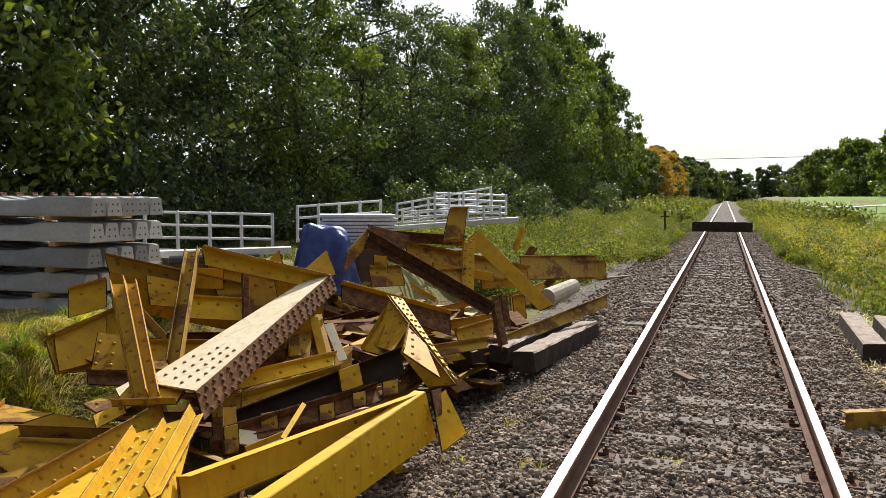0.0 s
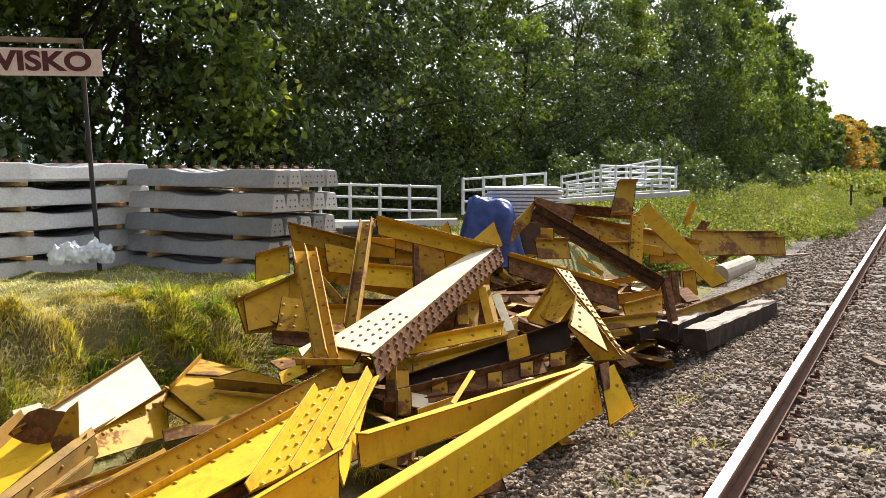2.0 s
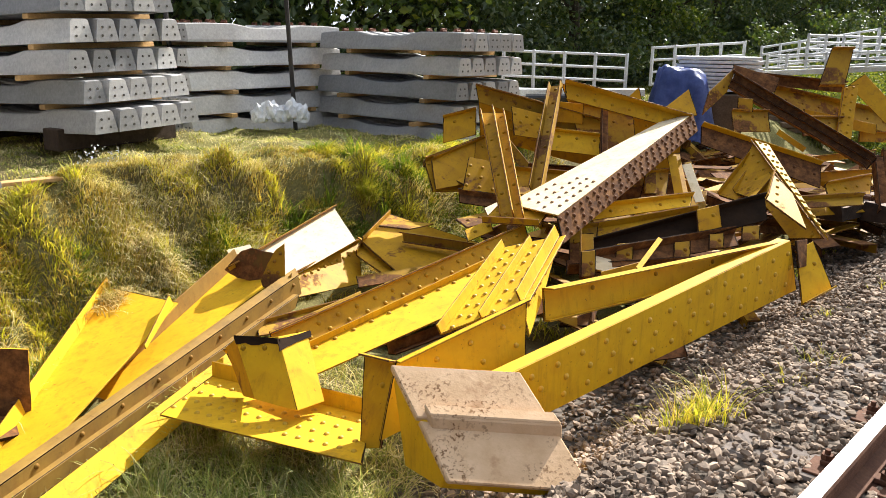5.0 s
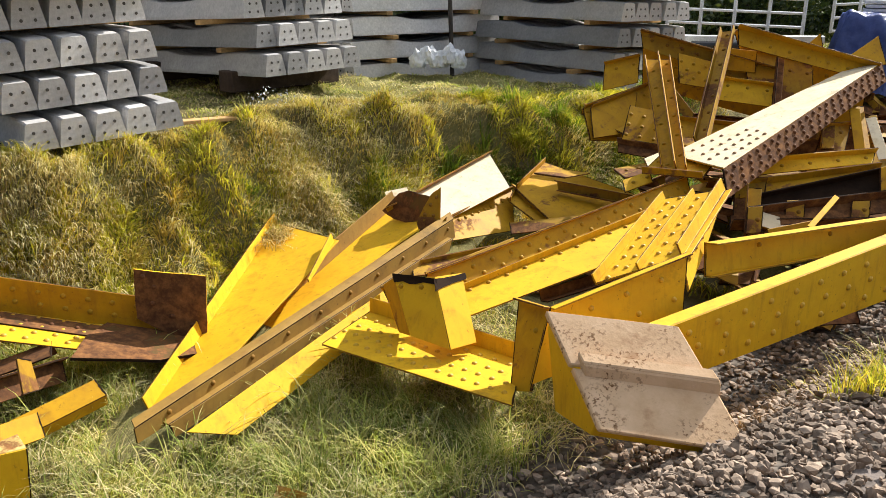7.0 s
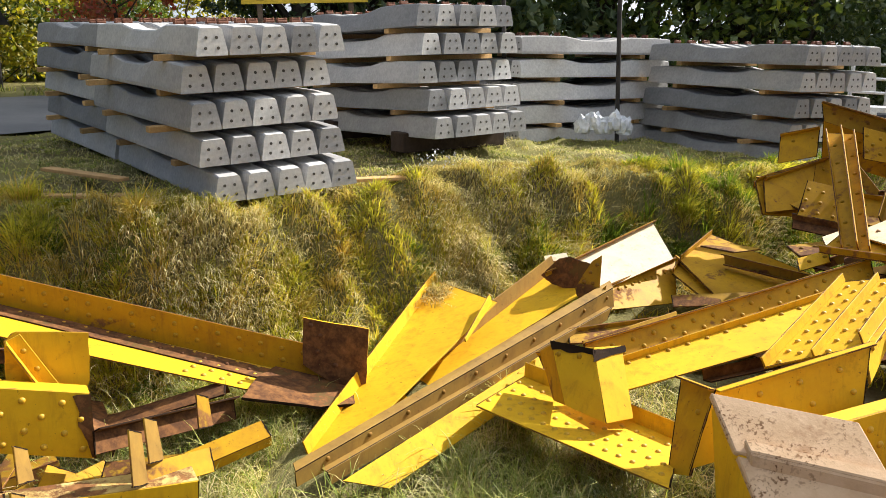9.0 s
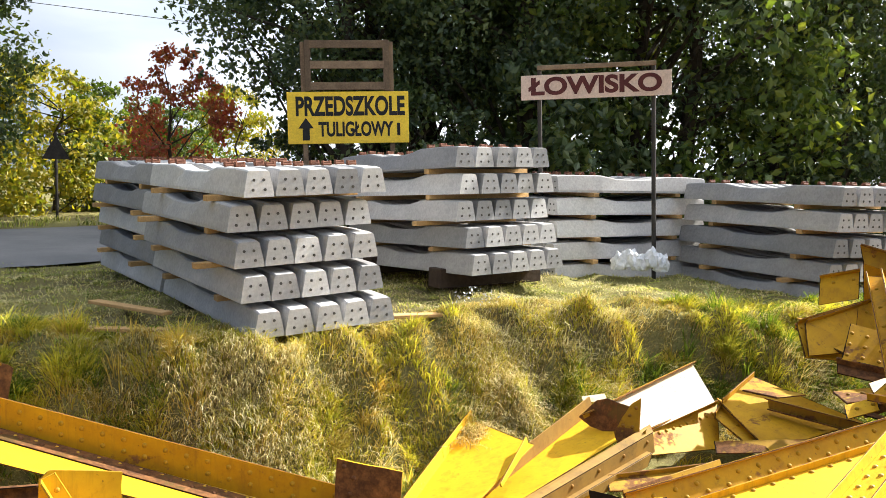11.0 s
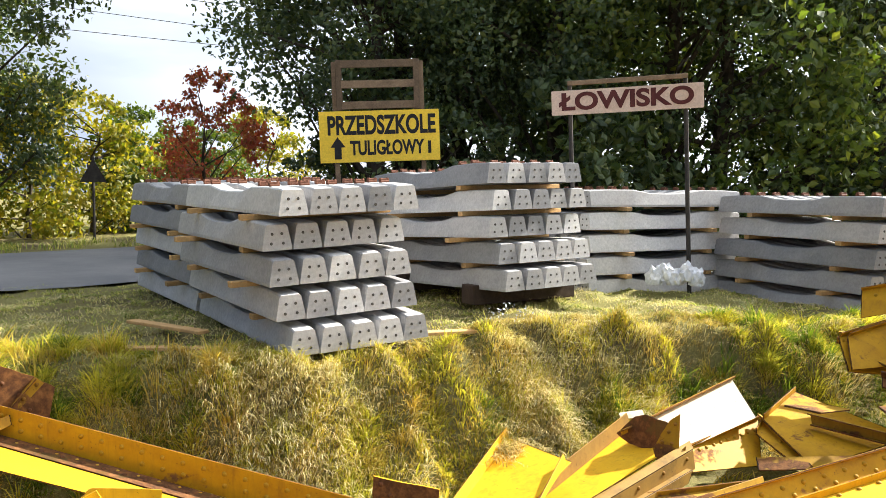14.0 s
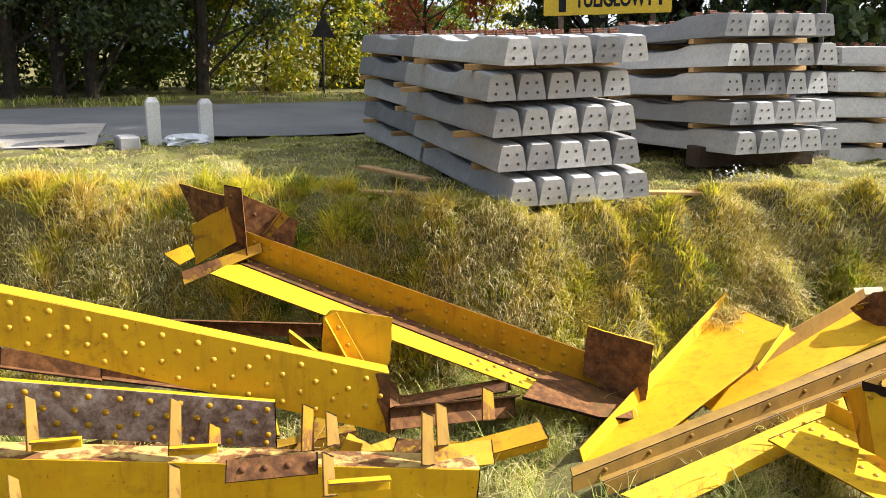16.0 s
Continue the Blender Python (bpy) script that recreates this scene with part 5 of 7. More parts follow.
def stack(x, y, z, yaw, cols, layers, pitch, lift, seed, jit=0.03, skip=(), fast=True, shift=(), tilt=(0, 0)):
    """Sleepers side by side from the corner (x, y), heading yaw along the row; their ends face the row's near side."""
    global first_used, fast_proto
    r = random.Random(seed)
    base = pose(x, y, z, 0, 0, yaw) @ pose(0, 0, 0, tilt[1], -tilt[0], 0)
    for l in range(layers):
        ox, oy = shift[l] if l < len(shift) else (r.uniform(-jit, jit), r.uniform(-jit, jit))
        tw = r.uniform(-0.6, 0.6)
        for c in range(cols):
            if (l, c) in skip:
                continue
            m = base @ pose(ox + pitch * (c + 0.5) + r.uniform(-0.006, 0.006), oy + r.uniform(-0.025, 0.025), l * lift, 0, 0, tw + r.uniform(-0.4, 0.4))
            if not first_used:
                proto.matrix_world = m
                first_used = True
            else:
                copy_thing(proto, m)
            if fast and l == layers - 1:
                for yy in (0.52, 2.08):
                    fm = m @ pose(0, yy, 0.233)
                    if fast_proto is None:
                        fast_proto = fastening(fm)
                    else:
                        copy_thing(fast_proto, fm)
        if l:
            for yy in (0.55, 2.05):
                out = r.uniform(-0.08, 0.10)
                b = thing("timber_batten", base @ pose(pitch * cols / 2 + ox - out, oy + yy + r.uniform(-0.05, 0.05), l * lift - 0.028), "rough sawn timber batten between sleeper layers", "batten", "battens in the stacks")
                part("wood", box_bm(pose(0, 0, 0), pitch * cols + 0.12, 0.09, 0.052, 0.004), BATTEN, b)


S1 = [(0.05, -0.05), (-0.02, 0.04), (-0.06, 0.06), (-0.07, 0.14), (0.03, 0.02)]
stack(-6.80, 0.84, 0.38, 102, 5, 5, 0.268, 0.289, 1, shift=S1, tilt=(2.4, 1.0))
stack(-9.40, 0.35, 0.42, 103, 5, 5, 0.268, 0.289, 2, tilt=(2.4, 1.0))
S2 = [(0.05, -0.10), (0.03, -0.02), (-0.04, 0.05), (0.0, 0.0), (-0.05, 0.0)]
stack(-8.06, 3.34, 0.68, 102, 5, 5, 0.268, 0.291, 3, shift=S2, tilt=(1.3, -2.4))
S3 = [(0, 0.10), (0, 0.06), (0, 0.0), (0, -0.03), (0, -0.06)]
stack(-6.95, 7.53, 0.29, 91, 5, 5, 0.258, 0.30, 4, shift=S3)
stack(-10.77, 5.25, 0.36, 3.5, 5, 5, 0.268, 0.30, 6)
for bx, by in ((-8.4, 3.2), (-9.9, 2.9)):
    b = thing("bearer", pose(bx - 0.3, by + 0.75, 0.60, 0, 0, 102), "dark timber bearer under a sleeper stack", "bearer", "bearers under the stack")
    part("wood", box_bm(pose(0, 0, 0), 1.5, 0.24, 0.22, 0.01), TAR_WOOD, b)


# ---- signs ----
def text_mesh(body, size, mat, bold=0.0, sx=1.0):
    cu = bpy.data.curves.new("text", "FONT")
    cu.body = body
    cu.size = size
    cu.align_x = "CENTER"
    cu.align_y = "CENTER"
    cu.extrude = 0.002
    cu.offset = bold
    ob = bpy.data.objects.new("text_source", cu)
    scene.collection.objects.link(ob)
    dg = bpy.context.evaluated_depsgraph_get()
    me = bpy.data.meshes.new_from_object(ob.evaluated_get(dg))
    bpy.data.objects.remove(ob)
    me.transform(Matrix.Diagonal((sx, 1, 1, 1)))
    me.materials.clear()
    me.materials.append(mat)
    return me


def sign_frame(a, b):
    """The pose of a sign whose middle is between a and b: x along it, z out of its face."""
    a, b = Vector(a), Vector(b)
    x = (b - a).normalized()
    z = x.cross(Vector((0, 0, 1))).normalized()
    x = (x - z * x.dot(z)).normalized()
    return Matrix.Translation((a + b) / 2) @ Matrix((x, z.cross(x), z)).transposed().to_4x4()


def board(m, w, h, th, mat):
    bm = box_bm(m, w, h, th, 0.004)
    return bm


m = sign_frame((-11.89, 2.29, 2.52), (-11.39, 3.96, 2.59))
s = thing("direction_sign", m, "yellow board with black lettering on a wooden frame", "sign")
b = part("board", board(pose(0, 0, 0), 1.74, 0.74, 0.02, SIGN_YELLOW), SIGN_YELLOW, s)
o = part("lettering", text_mesh("PRZEDSZKOLE", 0.37, INK, 0.013, 0.645), None, b)
o.matrix_basis = pose(0.03, 0.15, 0.012)
o = part("lettering", text_mesh("TULIGŁOWY", 0.28, INK, 0.010, 0.66), None, b)
o.matrix_basis = pose(0.10, -0.175, 0.012)
part("number_bar", box_bm(pose(0.72, -0.175, 0.012), 0.045, 0.18, 0.004), INK, b, "short black bar")
bm = bmesh.new()
box_into(bm, pose(-0.61, -0.23, 0.012), 0.10, 0.18, 0.004)
av = [bm.verts.new((x, y, 0.0142)) for x, y in ((-0.72, -0.15), (-0.50, -0.15), (-0.61, 0.0))]
bm.faces.new(av)
part("arrow", bm, INK, b, "black upward arrow")
for sx in (-0.63, 0.63):
    part("post", box_bm(pose(sx, -0.42, -0.06), 0.07, 3.0, 0.07, 0.006), GREY_WOOD, s)
for sx in (-0.56, 0.56):
    part("upright", box_bm(pose(sx, 0.74, -0.01), 0.09, 0.72, 0.05, 0.005), GREY_WOOD, s, "weathered wooden upright")
for zy in (1.04, 0.75, 0.45):
    part("rail_board", box_bm(pose(0, zy, 0.005), 1.06, 0.11, 0.03, 0.004), GREY_WOOD, s, "weathered wooden board")

m = sign_frame((-10.28, 5.2, 2.975), (-9.17, 6.88, 3.06))
s = thing("name_sign", m, "cream board with maroon letters on two steel posts", "sign")
b = part("board", board(pose(0, 0, 0), 2.02, 0.335, 0.025, SIGN_CREAM), SIGN_CREAM, s)
o = part("lettering", text_mesh("ŁOWISKO", 0.32, MAROON, 0.012, 1.22), None, b)
o.matrix_basis = pose(0, 0.0, 0.015)
for sx in (-0.76, 0.78):
    part("post", tube_bm((sx, 0.28, -0.045), (sx, -2.75, -0.045), 0.03, n=8), POLE, s)
part("top_bar", box_bm(pose(0.01, 0.27, -0.03), 1.6, 0.06, 0.06, 0.005), GREY_WOOD, s, "weathered top bar")



# ---- trees ----
def leaf_cloud(centres, radii, per, size, seed):
    """Small folded leaves scattered over clumps."""
    g = np.random.default_rng(seed)
    n = len(centres) * per
    c = np.repeat(np.asarray(centres), per, 0)
    rad = np.repeat(np.asarray(radii), per, 0)
    d = g.normal(size=(n, 3))
    d /= np.linalg.norm(d, axis=1, keepdims=True)
    pos = c + d * (g.random((n, 1)) ** 0.45) * rad
    u = g.normal(size=(n, 3))
    u /= np.linalg.norm(u, axis=1, keepdims=True)
    w = np.cross(u, d + 0.6 * g.normal(size=(n, 3)))
    w /= np.linalg.norm(w, axis=1, keepdims=True) + 1e-9
    k = (size * (0.6 + 0.8 * g.random((n, 1))))
    nrm = np.cross(u, w)
    a, b = pos - u * k * 0.5, pos + u * k * 0.5
    m1, m2 = pos + w * k * 0.32 + nrm * k * 0.1, pos - w * k * 0.32 + nrm * k * 0.1
    V = np.stack([a, m1, b, m2], 1).reshape(-1, 3)
    i = np.arange(n) * 4
    F = np.stack([np.stack([i, i + 1, i + 2], 1), np.stack([i, i + 2, i + 3], 1)], 1).reshape(-1, 3)
    return V, F


def tree(name, height, spread, low, clumps, per, size, mat, seed, label, category="tree", conifer=False, fat=1.0):
    r = random.Random(seed)
    t = thing(name, pose(0, 0, 0), label, category)
    bm = bmesh.new()
    pts = [Vector((0, 0, -0.3))]
    for i in range(1, 6):
        pts.append(Vector((r.uniform(-0.15, 0.15) * i * 0.5, r.uniform(-0.15, 0.15) * i * 0.5, height * 0.85 * i / 5)))
    r0 = height * 0.016 + 0.03
    for i in range(5):
        tube_into(bm, pts[i], pts[i + 1], r0 * (1 - i / 5.5), r0 * (1 - (i + 1) / 5.5), 8)
    centres, radii = [], []
    for i in range(clumps):
        f = (i + r.random()) / clumps
        z = low + (height - low) * f
        wid = spread * (1.0 - f) ** 0.9 if conifer else spread * (math.sin(math.pi * min(1, 0.16 + 0.80 * f)) ** 0.6)
        ang = r.uniform(0, 2 * math.pi)
        rr = wid * math.sqrt(r.uniform(0.10, 1.0))
        c = Vector((math.cos(ang) * rr, math.sin(ang) * rr, z + r.uniform(-0.4, 0.4)))
        centres.append(c)
        k = fat * spread * r.uniform(0.16, 0.34) * (1.0 if f < 0.55 else 0.72)
        radii.append((k, k, k * r.uniform(0.5, 0.9)))
        if i % 4 == 0:
            k = min(4, int(f * 5))
            st = pts[k].lerp(pts[k + 1], r.random())
            st.z = min(st.z, max(0.5, c.z - 0.3))
            tube_into(bm, st, c, r0 * 0.28, r0 * 0.07, 5)
    part("trunk", bm, BARK, t)
    V, F = leaf_cloud(centres, radii, per, size, seed)
    part("crown", mesh_np("crown", V, F, mat), None, t)
    return t


def plant(protos, spots, seed, tall=1.0):
    r = random.Random(seed)
    used = set()
    for x, y, k, which in spots:
        p = protos[which % len(protos)]
        m = pose(x, y, float(ground_z(x, y)), 0, 0, r.uniform(0, 360))
        if which % len(protos) not in used:
            used.add(which % len(protos))
            p.matrix_world = m
            p.scale = (k, k, k * tall * r.uniform(0.95, 1.1))
        else:
            c = copy_thing(p, m)
            c.scale = (k, k, k * tall * r.uniform(0.95, 1.1))


WALL = "tall leafy tree in the dark row beside the railway"
row = [tree("deciduous_tree", 12, 3.9, 0.3, 150, 140, 0.165, LEAF_DARK, 11, WALL),
       tree("deciduous_tree", 11, 3.7, 0.2, 150, 140, 0.165, LEAF, 12, WALL),
       tree("deciduous_tree", 12.6, 3.9, 0.3, 150, 140, 0.165, LEAF_DARK, 13, WALL)]
spots = []
for i in range(10):
    y = 12 + 4.4 * i * (1 + 0.02 * i)
    spots.append((-14.5 + rnd.uniform(-0.6, 0.6), y, float(np.interp(y, [12, 20, 28, 36, 48, 62], [1.08, 0.95, 0.80, 0.82, 1.0, 1.2])) * rnd.uniform(0.96, 1.05), i + 1))
plant(row, spots, 3)
mid = [tree("deciduous_tree", 11.8, 3.9, 0.3, 100, 70, 0.32, LEAF_DARK, 17, WALL),
       tree("deciduous_tree", 11.0, 3.8, 0.3, 100, 70, 0.32, LEAF, 18, WALL)]
plant(mid, [(-14.3 + rnd.uniform(-0.7, 0.7), 64 + 5.6 * i, rnd.uniform(0.98, 1.12), i) for i in range(8)]
      + [(-19.5 + rnd.uniform(-0.7, 0.7), 22 + 4.6 * i, rnd.uniform(0.55, 0.65), 0) for i in range(9)], 14, 1.32)
far = [tree("deciduous_tree", 10.5, 4.4, 0.0, 90, 60, 0.60, LEAF_DARK, 21, "distant leafy tree beside the railway"),
       tree("deciduous_tree", 9.5, 4.4, 0.0, 90, 60, 0.60, LEAF, 22, "distant leafy tree beside the railway"),
       tree("deciduous_tree", 10, 4.6, 0.0, 90, 60, 0.5, LEAF_ORANGE, 23, "distant orange-leaved tree beside the railway")]
spots = [(-13.5 + rnd.uniform(-1, 1) + 0.02 * i * i, 108 + 7.5 * i, rnd.uniform(0.9, 1.1), 2 if i in (4, 5, 7, 8) else i % 2) for i in range(22)]
spots += [(24 + rnd.uniform(-4, 6), 95 + 9 * i, rnd.uniform(0.8, 1.15), i % 2) for i in range(22)]
spots += [(-40 + 5.5 * i, 400 + rnd.uniform(-25, 25), rnd.uniform(1.0, 1.5), i % 2) for i in range(20)]
plant(far, spots, 4)

# ---- wood and bushes round the yard ----
big = [tree("deciduous_tree", 11, 3.6, 2.2, 130, 150, 0.16, LEAF_DARK, 41, "broad leafy tree at the edge of the road")]
plant(big, [(-24.5, -4.6, 1.0, 0), (-26.5, -9.0, 1.1, 0), (-29.5, -0.6 - 7, 1.15, 0), (-24, -15, 1.1, 0), (-33, -13, 1.2, 0), (-21.7, -8.7, 0.95, 0), (-22.0, -7.7, 0.85, 0), (-22.3, -7.0, 0.9, 0)], 5)
golden = [tree("bush", 4.2, 2.3, 0.1, 60, 90, 0.17, LEAF_GOLD, 42, "tall yellowing bush beyond the road", "bush", fat=1.2),
          tree("bush", 3.6, 2.2, 0.1, 60, 90, 0.17, LEAF, 43, "green bush beyond the road", "bush", fat=1.2)]
plant(golden, [(-26.8, -3.0, 1.0, 0), (-28.6, -1.4, 1.05, 0), (-27.0, -5.4, 0.9, 1), (-30.5, 0.2, 1.0, 1), (-29.5, -9.5, 1.0, 1), (-27.5, -13, 1.0, 0),
              (-31, 2.8, 0.9, 1), (-33, 5.0, 1.0, 0), (-26.0, -7.6, 0.75, 1), (-25.5, -11.2, 0.8, 1), (-34, 1.5, 0.85, 1)], 6)
pine = tree("pine_tree", 5.2, 1.9, 0.6, 70, 110, 0.15, LEAF, 44, "small pine at the edge of the wood", "tree", conifer=True)
plant([pine], [(-26.6, -6.4, 1.0, 0), (-33.5, -0.4, 0.75, 0), (-37, 2.2, 0.8, 0)], 7)
red = tree("maple_tree", 4.6, 1.8, 1.4, 56, 60, 0.14, LEAF_RED, 45, "small maple with red autumn leaves", "tree")
plant([red], [(-20.6, 1.55, 0.80, 0)], 8)
under = [tree("shrub", 3.4, 2.4, 0.0, 44, 80, 0.2, LEAF_DARK, 46, "dark shrub under the trees", "shrub", fat=1.3)]
plant(under, [(-14.8 + 0.5 * math.sin(3 * i), 5.4 + 2.9 * i, 0.75 + 0.25 * math.sin(i * 2.1), 0) for i in range(14)]
      + [(-19.5, 4.4, 0.7, 0), (-23, 6.5, 1.0, 0), (-20.5, 9, 1.1, 0), (-21, 13, 1.1, 0)], 9)
lit = [tree("shrub", 2.0, 1.5, 0.0, 36, 80, 0.14, LEAF_DARK, 47, "green shrub at the foot of the trees", "shrub", fat=1.3)]
plant(lit, [(-9.5, 24 + 5.5 * i, 0.8 + 0.3 * math.sin(i), 0) for i in range(9)] + [(-7.5, 33, 0.8, 0), (-6.5, 47, 0.9, 0)], 10)
tall = [tree("deciduous_tree", 13, 3.6, 3.0, 150, 190, 0.135, LEAF_DARK, 48, "tall leafy tree behind the yard")]
plant(tall, [(-18.3, 5.0, 0.95, 0), (-19.8, 6.2, 1.05, 0), (-16.4, 8.6, 1.0, 0), (-15.6, 11.0, 1.0, 0), (-23.5, 10.5, 1.2, 0), (-21.0, 12.0, 1.2, 0), (-14.8, 14.6, 0.95, 0), (-20.5, 8.0, 1.1, 0)], 11)


# ---- weeds along the line ----
def weeds(name, n, x0, x1, y0, y1, hmin, hmax, per, size, mat, seed, label):
    g = np.random.default_rng(seed)
    x, y = g.uniform(x0, x1, n), y0 + (y1 - y0) * g.random(n) ** 1.5
    h = g.uniform(hmin, hmax, n)
    z = ground_z(x, y) + h * 0.45
    V, F = leaf_cloud(np.stack([x, y, z], 1), np.stack([h * 0.55, h * 0.55, h * 0.5], 1), per, size, seed)
    tagged(new(name, mesh_np(name, V, F, mat)), label, "weeds", kind="stuff")


weeds("weeds", 700, -9.0, -2.9, 16.5, 75, 0.4, 1.1, 150, 0.07, WEED, 61, "tall yellow-green weeds beside the track")
weeds("weeds", 500, 2.3, 11, 14, 75, 0.4, 1.0, 150, 0.07, WEED, 62, "tall yellow-green weeds beside the track")
weeds("weeds", 260, -7.5, -2.4, 60, 230, 1.0, 2.0, 60, 0.25, WEED, 63, "distant weeds beside the track")
weeds("weeds", 260, 2.6, 9, 60, 230, 1.0, 2.0, 60, 0.25, WEED, 64, "distant weeds beside the track")
weeds("weeds", 60, 2.2, 7, 22, 60, 0.7, 1.5, 130, 0.07, LEAF_GOLD, 65, "yellowing weeds beside the track")
weeds("weeds", 260, -3.0, -1.75, 24, 110, 0.25, 0.6, 90, 0.07, WEED, 67, "low weeds closing in on the track")
weeds("weeds", 260, 1.5, 2.8, 24, 110, 0.25, 0.6, 90, 0.07, WEED, 68, "low weeds closing in on the track")
weeds("weeds", 90, -4.6, -3.0, 14.5, 20, 0.3, 0.7, 110, 0.07, WEED, 66, "low weeds behind the scrap heap")


# ---- barrier panels, boards and covers behind the heap ----
def barrier(name, a, b, drop, rails, posts, label):
    """A railing panel between its top corners a and b."""
    a, b = Vector(a), Vector(b)
    t = thing(name, Matrix.Translation(a), label, "railing", "galvanised railing panels")
    d = b - a
    for i in range(rails):
        z = -drop * i / (rails - 1)
        part("rail_bar", tube_bm((0, 0, z), d + Vector((0, 0, z)), 0.022, n=6), GALV, t)
    for i in range(posts):
        f = i / (posts - 1)
        part("post", box_bm(Matrix.Translation(d * f + Vector((0, 0, -drop / 2))), 0.045, 0.045, drop + 0.06, 0.004), GALV, t)
    return t


PANEL = "white galvanised steel railing panel standing in the yard"
barrier("railing_panel", (-8.9, 10.9, 1.47), (-7.2, 12.0, 1.42), 0.62, 4, 5, PANEL)
barrier("railing_panel", (-7.34, 13.1, 1.54), (-6.0, 13.78, 1.65), 0.62, 4, 5, PANEL)
barrier("railing_panel", (-6.48, 15.74, 1.57), (-4.64, 16.38, 1.92), 0.40, 4, 7, "white galvanised railing panel leaning on a stack of others")
barrier("railing_panel", (-5.52, 15.4, 1.80), (-4.20, 15.96, 1.76), 0.36, 4, 6, "white galvanised railing panel lying on others")
barrier("railing_panel", (-6.1, 15.1, 1.42), (-4.25, 15.7, 1.55), 0.22, 3, 7, "white galvanised railing panel lying on others")
for a, b, c in (((-8.3, 10.15, 0.88), (-6.45, 11.3, 0.93), 0.10), ((-6.5, 15.2, 1.12), (-3.95, 16.0, 1.32), 0.09)):
    t = thing("steel_profile", Matrix.Translation(a), "white galvanised steel profile on the ground", "profile", "galvanised profiles")
    d = Vector(b) - Vector(a)
    mm = Matrix.Translation(d / 2) @ d.to_track_quat("Y", "Z").to_matrix().to_4x4()
    part("profile", box_bm(mm, 0.30, d.length, 0.02, 0.003), GALV, t)
    part("lip", box_bm(mm @ pose(0.15, 0, -0.04), 0.015, d.length, c, 0.003), GALV, t)
t = thing("pipe", pose(-7.66, 9.9, 0.78), "black plastic pipe lying by the sleepers", "pipe")
part("tube", tube_bm((0, 0, 0), (1.05, 0.72, 0.03), 0.075, n=14), DARK_PIPE, t)
for (x, y, z), n in (((-8.3, 11.3, 0.0), 5), ((-5.4, 15.6, 0.0), 6)):
    for i in range(n):
        gz = float(ground_z(x, y))
        t = thing("timber_pallet_block", pose(x + 0.25 * math.sin(i * 2.1), y + 0.12 * i - 0.3, gz + 0.05 + 0.09 * i, 0, 0, 30 + 4 * i), "grey timber under the railing panels", "timber", "timbers under the panels")
        part("wood", box_bm(pose(0, 0, 0), 1.4, 0.6, 0.085, 0.006), GREY_WOOD, t)

t = thing("covered_stack", pose(-5.95, 12.05, float(ground_z(-6.1, 12.0)), 0, 0, 28), "stack of white sheets half covered by a blue tarpaulin", "covered stack")
for i in range(9):
    part("sheet", box_bm(pose(0.30 + 0.02 * math.sin(i * 3), 0.42, 0.64 + 0.06 * i), 1.25, 0.8, 0.045, 0.004), BAG, t)
part("crate", box_bm(pose(0.1, 0.3, 0.29), 1.2, 0.85, 0.58, 0.01), GREY_WOOD, t)
bm = bmesh.new()
NU, NV = 28, 22
grid = []
for j in range(NV):
    rowv = []
    for i in range(NU):
        u, v = -1 + 2 * i / (NU - 1), -1 + 2 * j / (NV - 1)
        rr = max(abs(u), abs(v))
        z = 1.02 - 0.95 * smooth01(0.52, 1.0, rr) + 0.06 * math.sin(9 * u + 3 * v) * rr + 0.05 * math.sin(13 * v - 4 * u) - 0.06 * u
        k = 0.50 + 0.05 * math.sin(8 * u * v + 5 * u) + 0.05 * math.sin(11 * math.atan2(v, u)) * rr * rr
        rowv.append(bm.verts.new((u * k * 1.10 - 0.26, v * k * 1.05 - 0.22, float(z) * 0.93 - 0.10 * u * u - 0.12 * v * v)))
    grid.append(rowv)
for j in range(NV - 1):
    for i in range(NU - 1):
        bm.faces.new((grid[j][i], grid[j][i + 1], grid[j + 1][i + 1], grid[j + 1][i]))
bmesh.ops.solidify(bm, geom=bm.faces[:], thickness=0.004)
part("tarpaulin", bm, TARP, t, "crumpled blue tarpaulin", smooth=True)


# ---- white bags by the sign ----
def crumpled(seed, sx, sy, sz):
    bm = bmesh.new()
    bmesh.ops.create_icosphere(bm, subdivisions=3, radius=1.0)
    for v in bm.verts:
        n1 = noise.noise(v.co * 2.2 + Vector((seed, 0, 0)))
        n2 = noise.noise(v.co * 5.5 + Vector((0, seed, 0)))
        v.co *= 1 + 0.35 * n1 + 0.25 * n2
        v.co.x *= sx
        v.co.y *= sy
        v.co.z = max(-0.4, v.co.z) * sz
    return bm


for i in range(5):
    x, y = -9.10 + 0.08 * i, 6.10 + 0.11 * i
    t = thing("plastic_bag", pose(x, y, 0.62 + 0.05 * (i % 2), 0, 0, 40 * i), "crumpled white plastic bag lying in the grass", "bag", "bags under the sign")
    part("bag", crumpled(i * 3.7, 0.12, 0.10, 0.16), BAG, t)


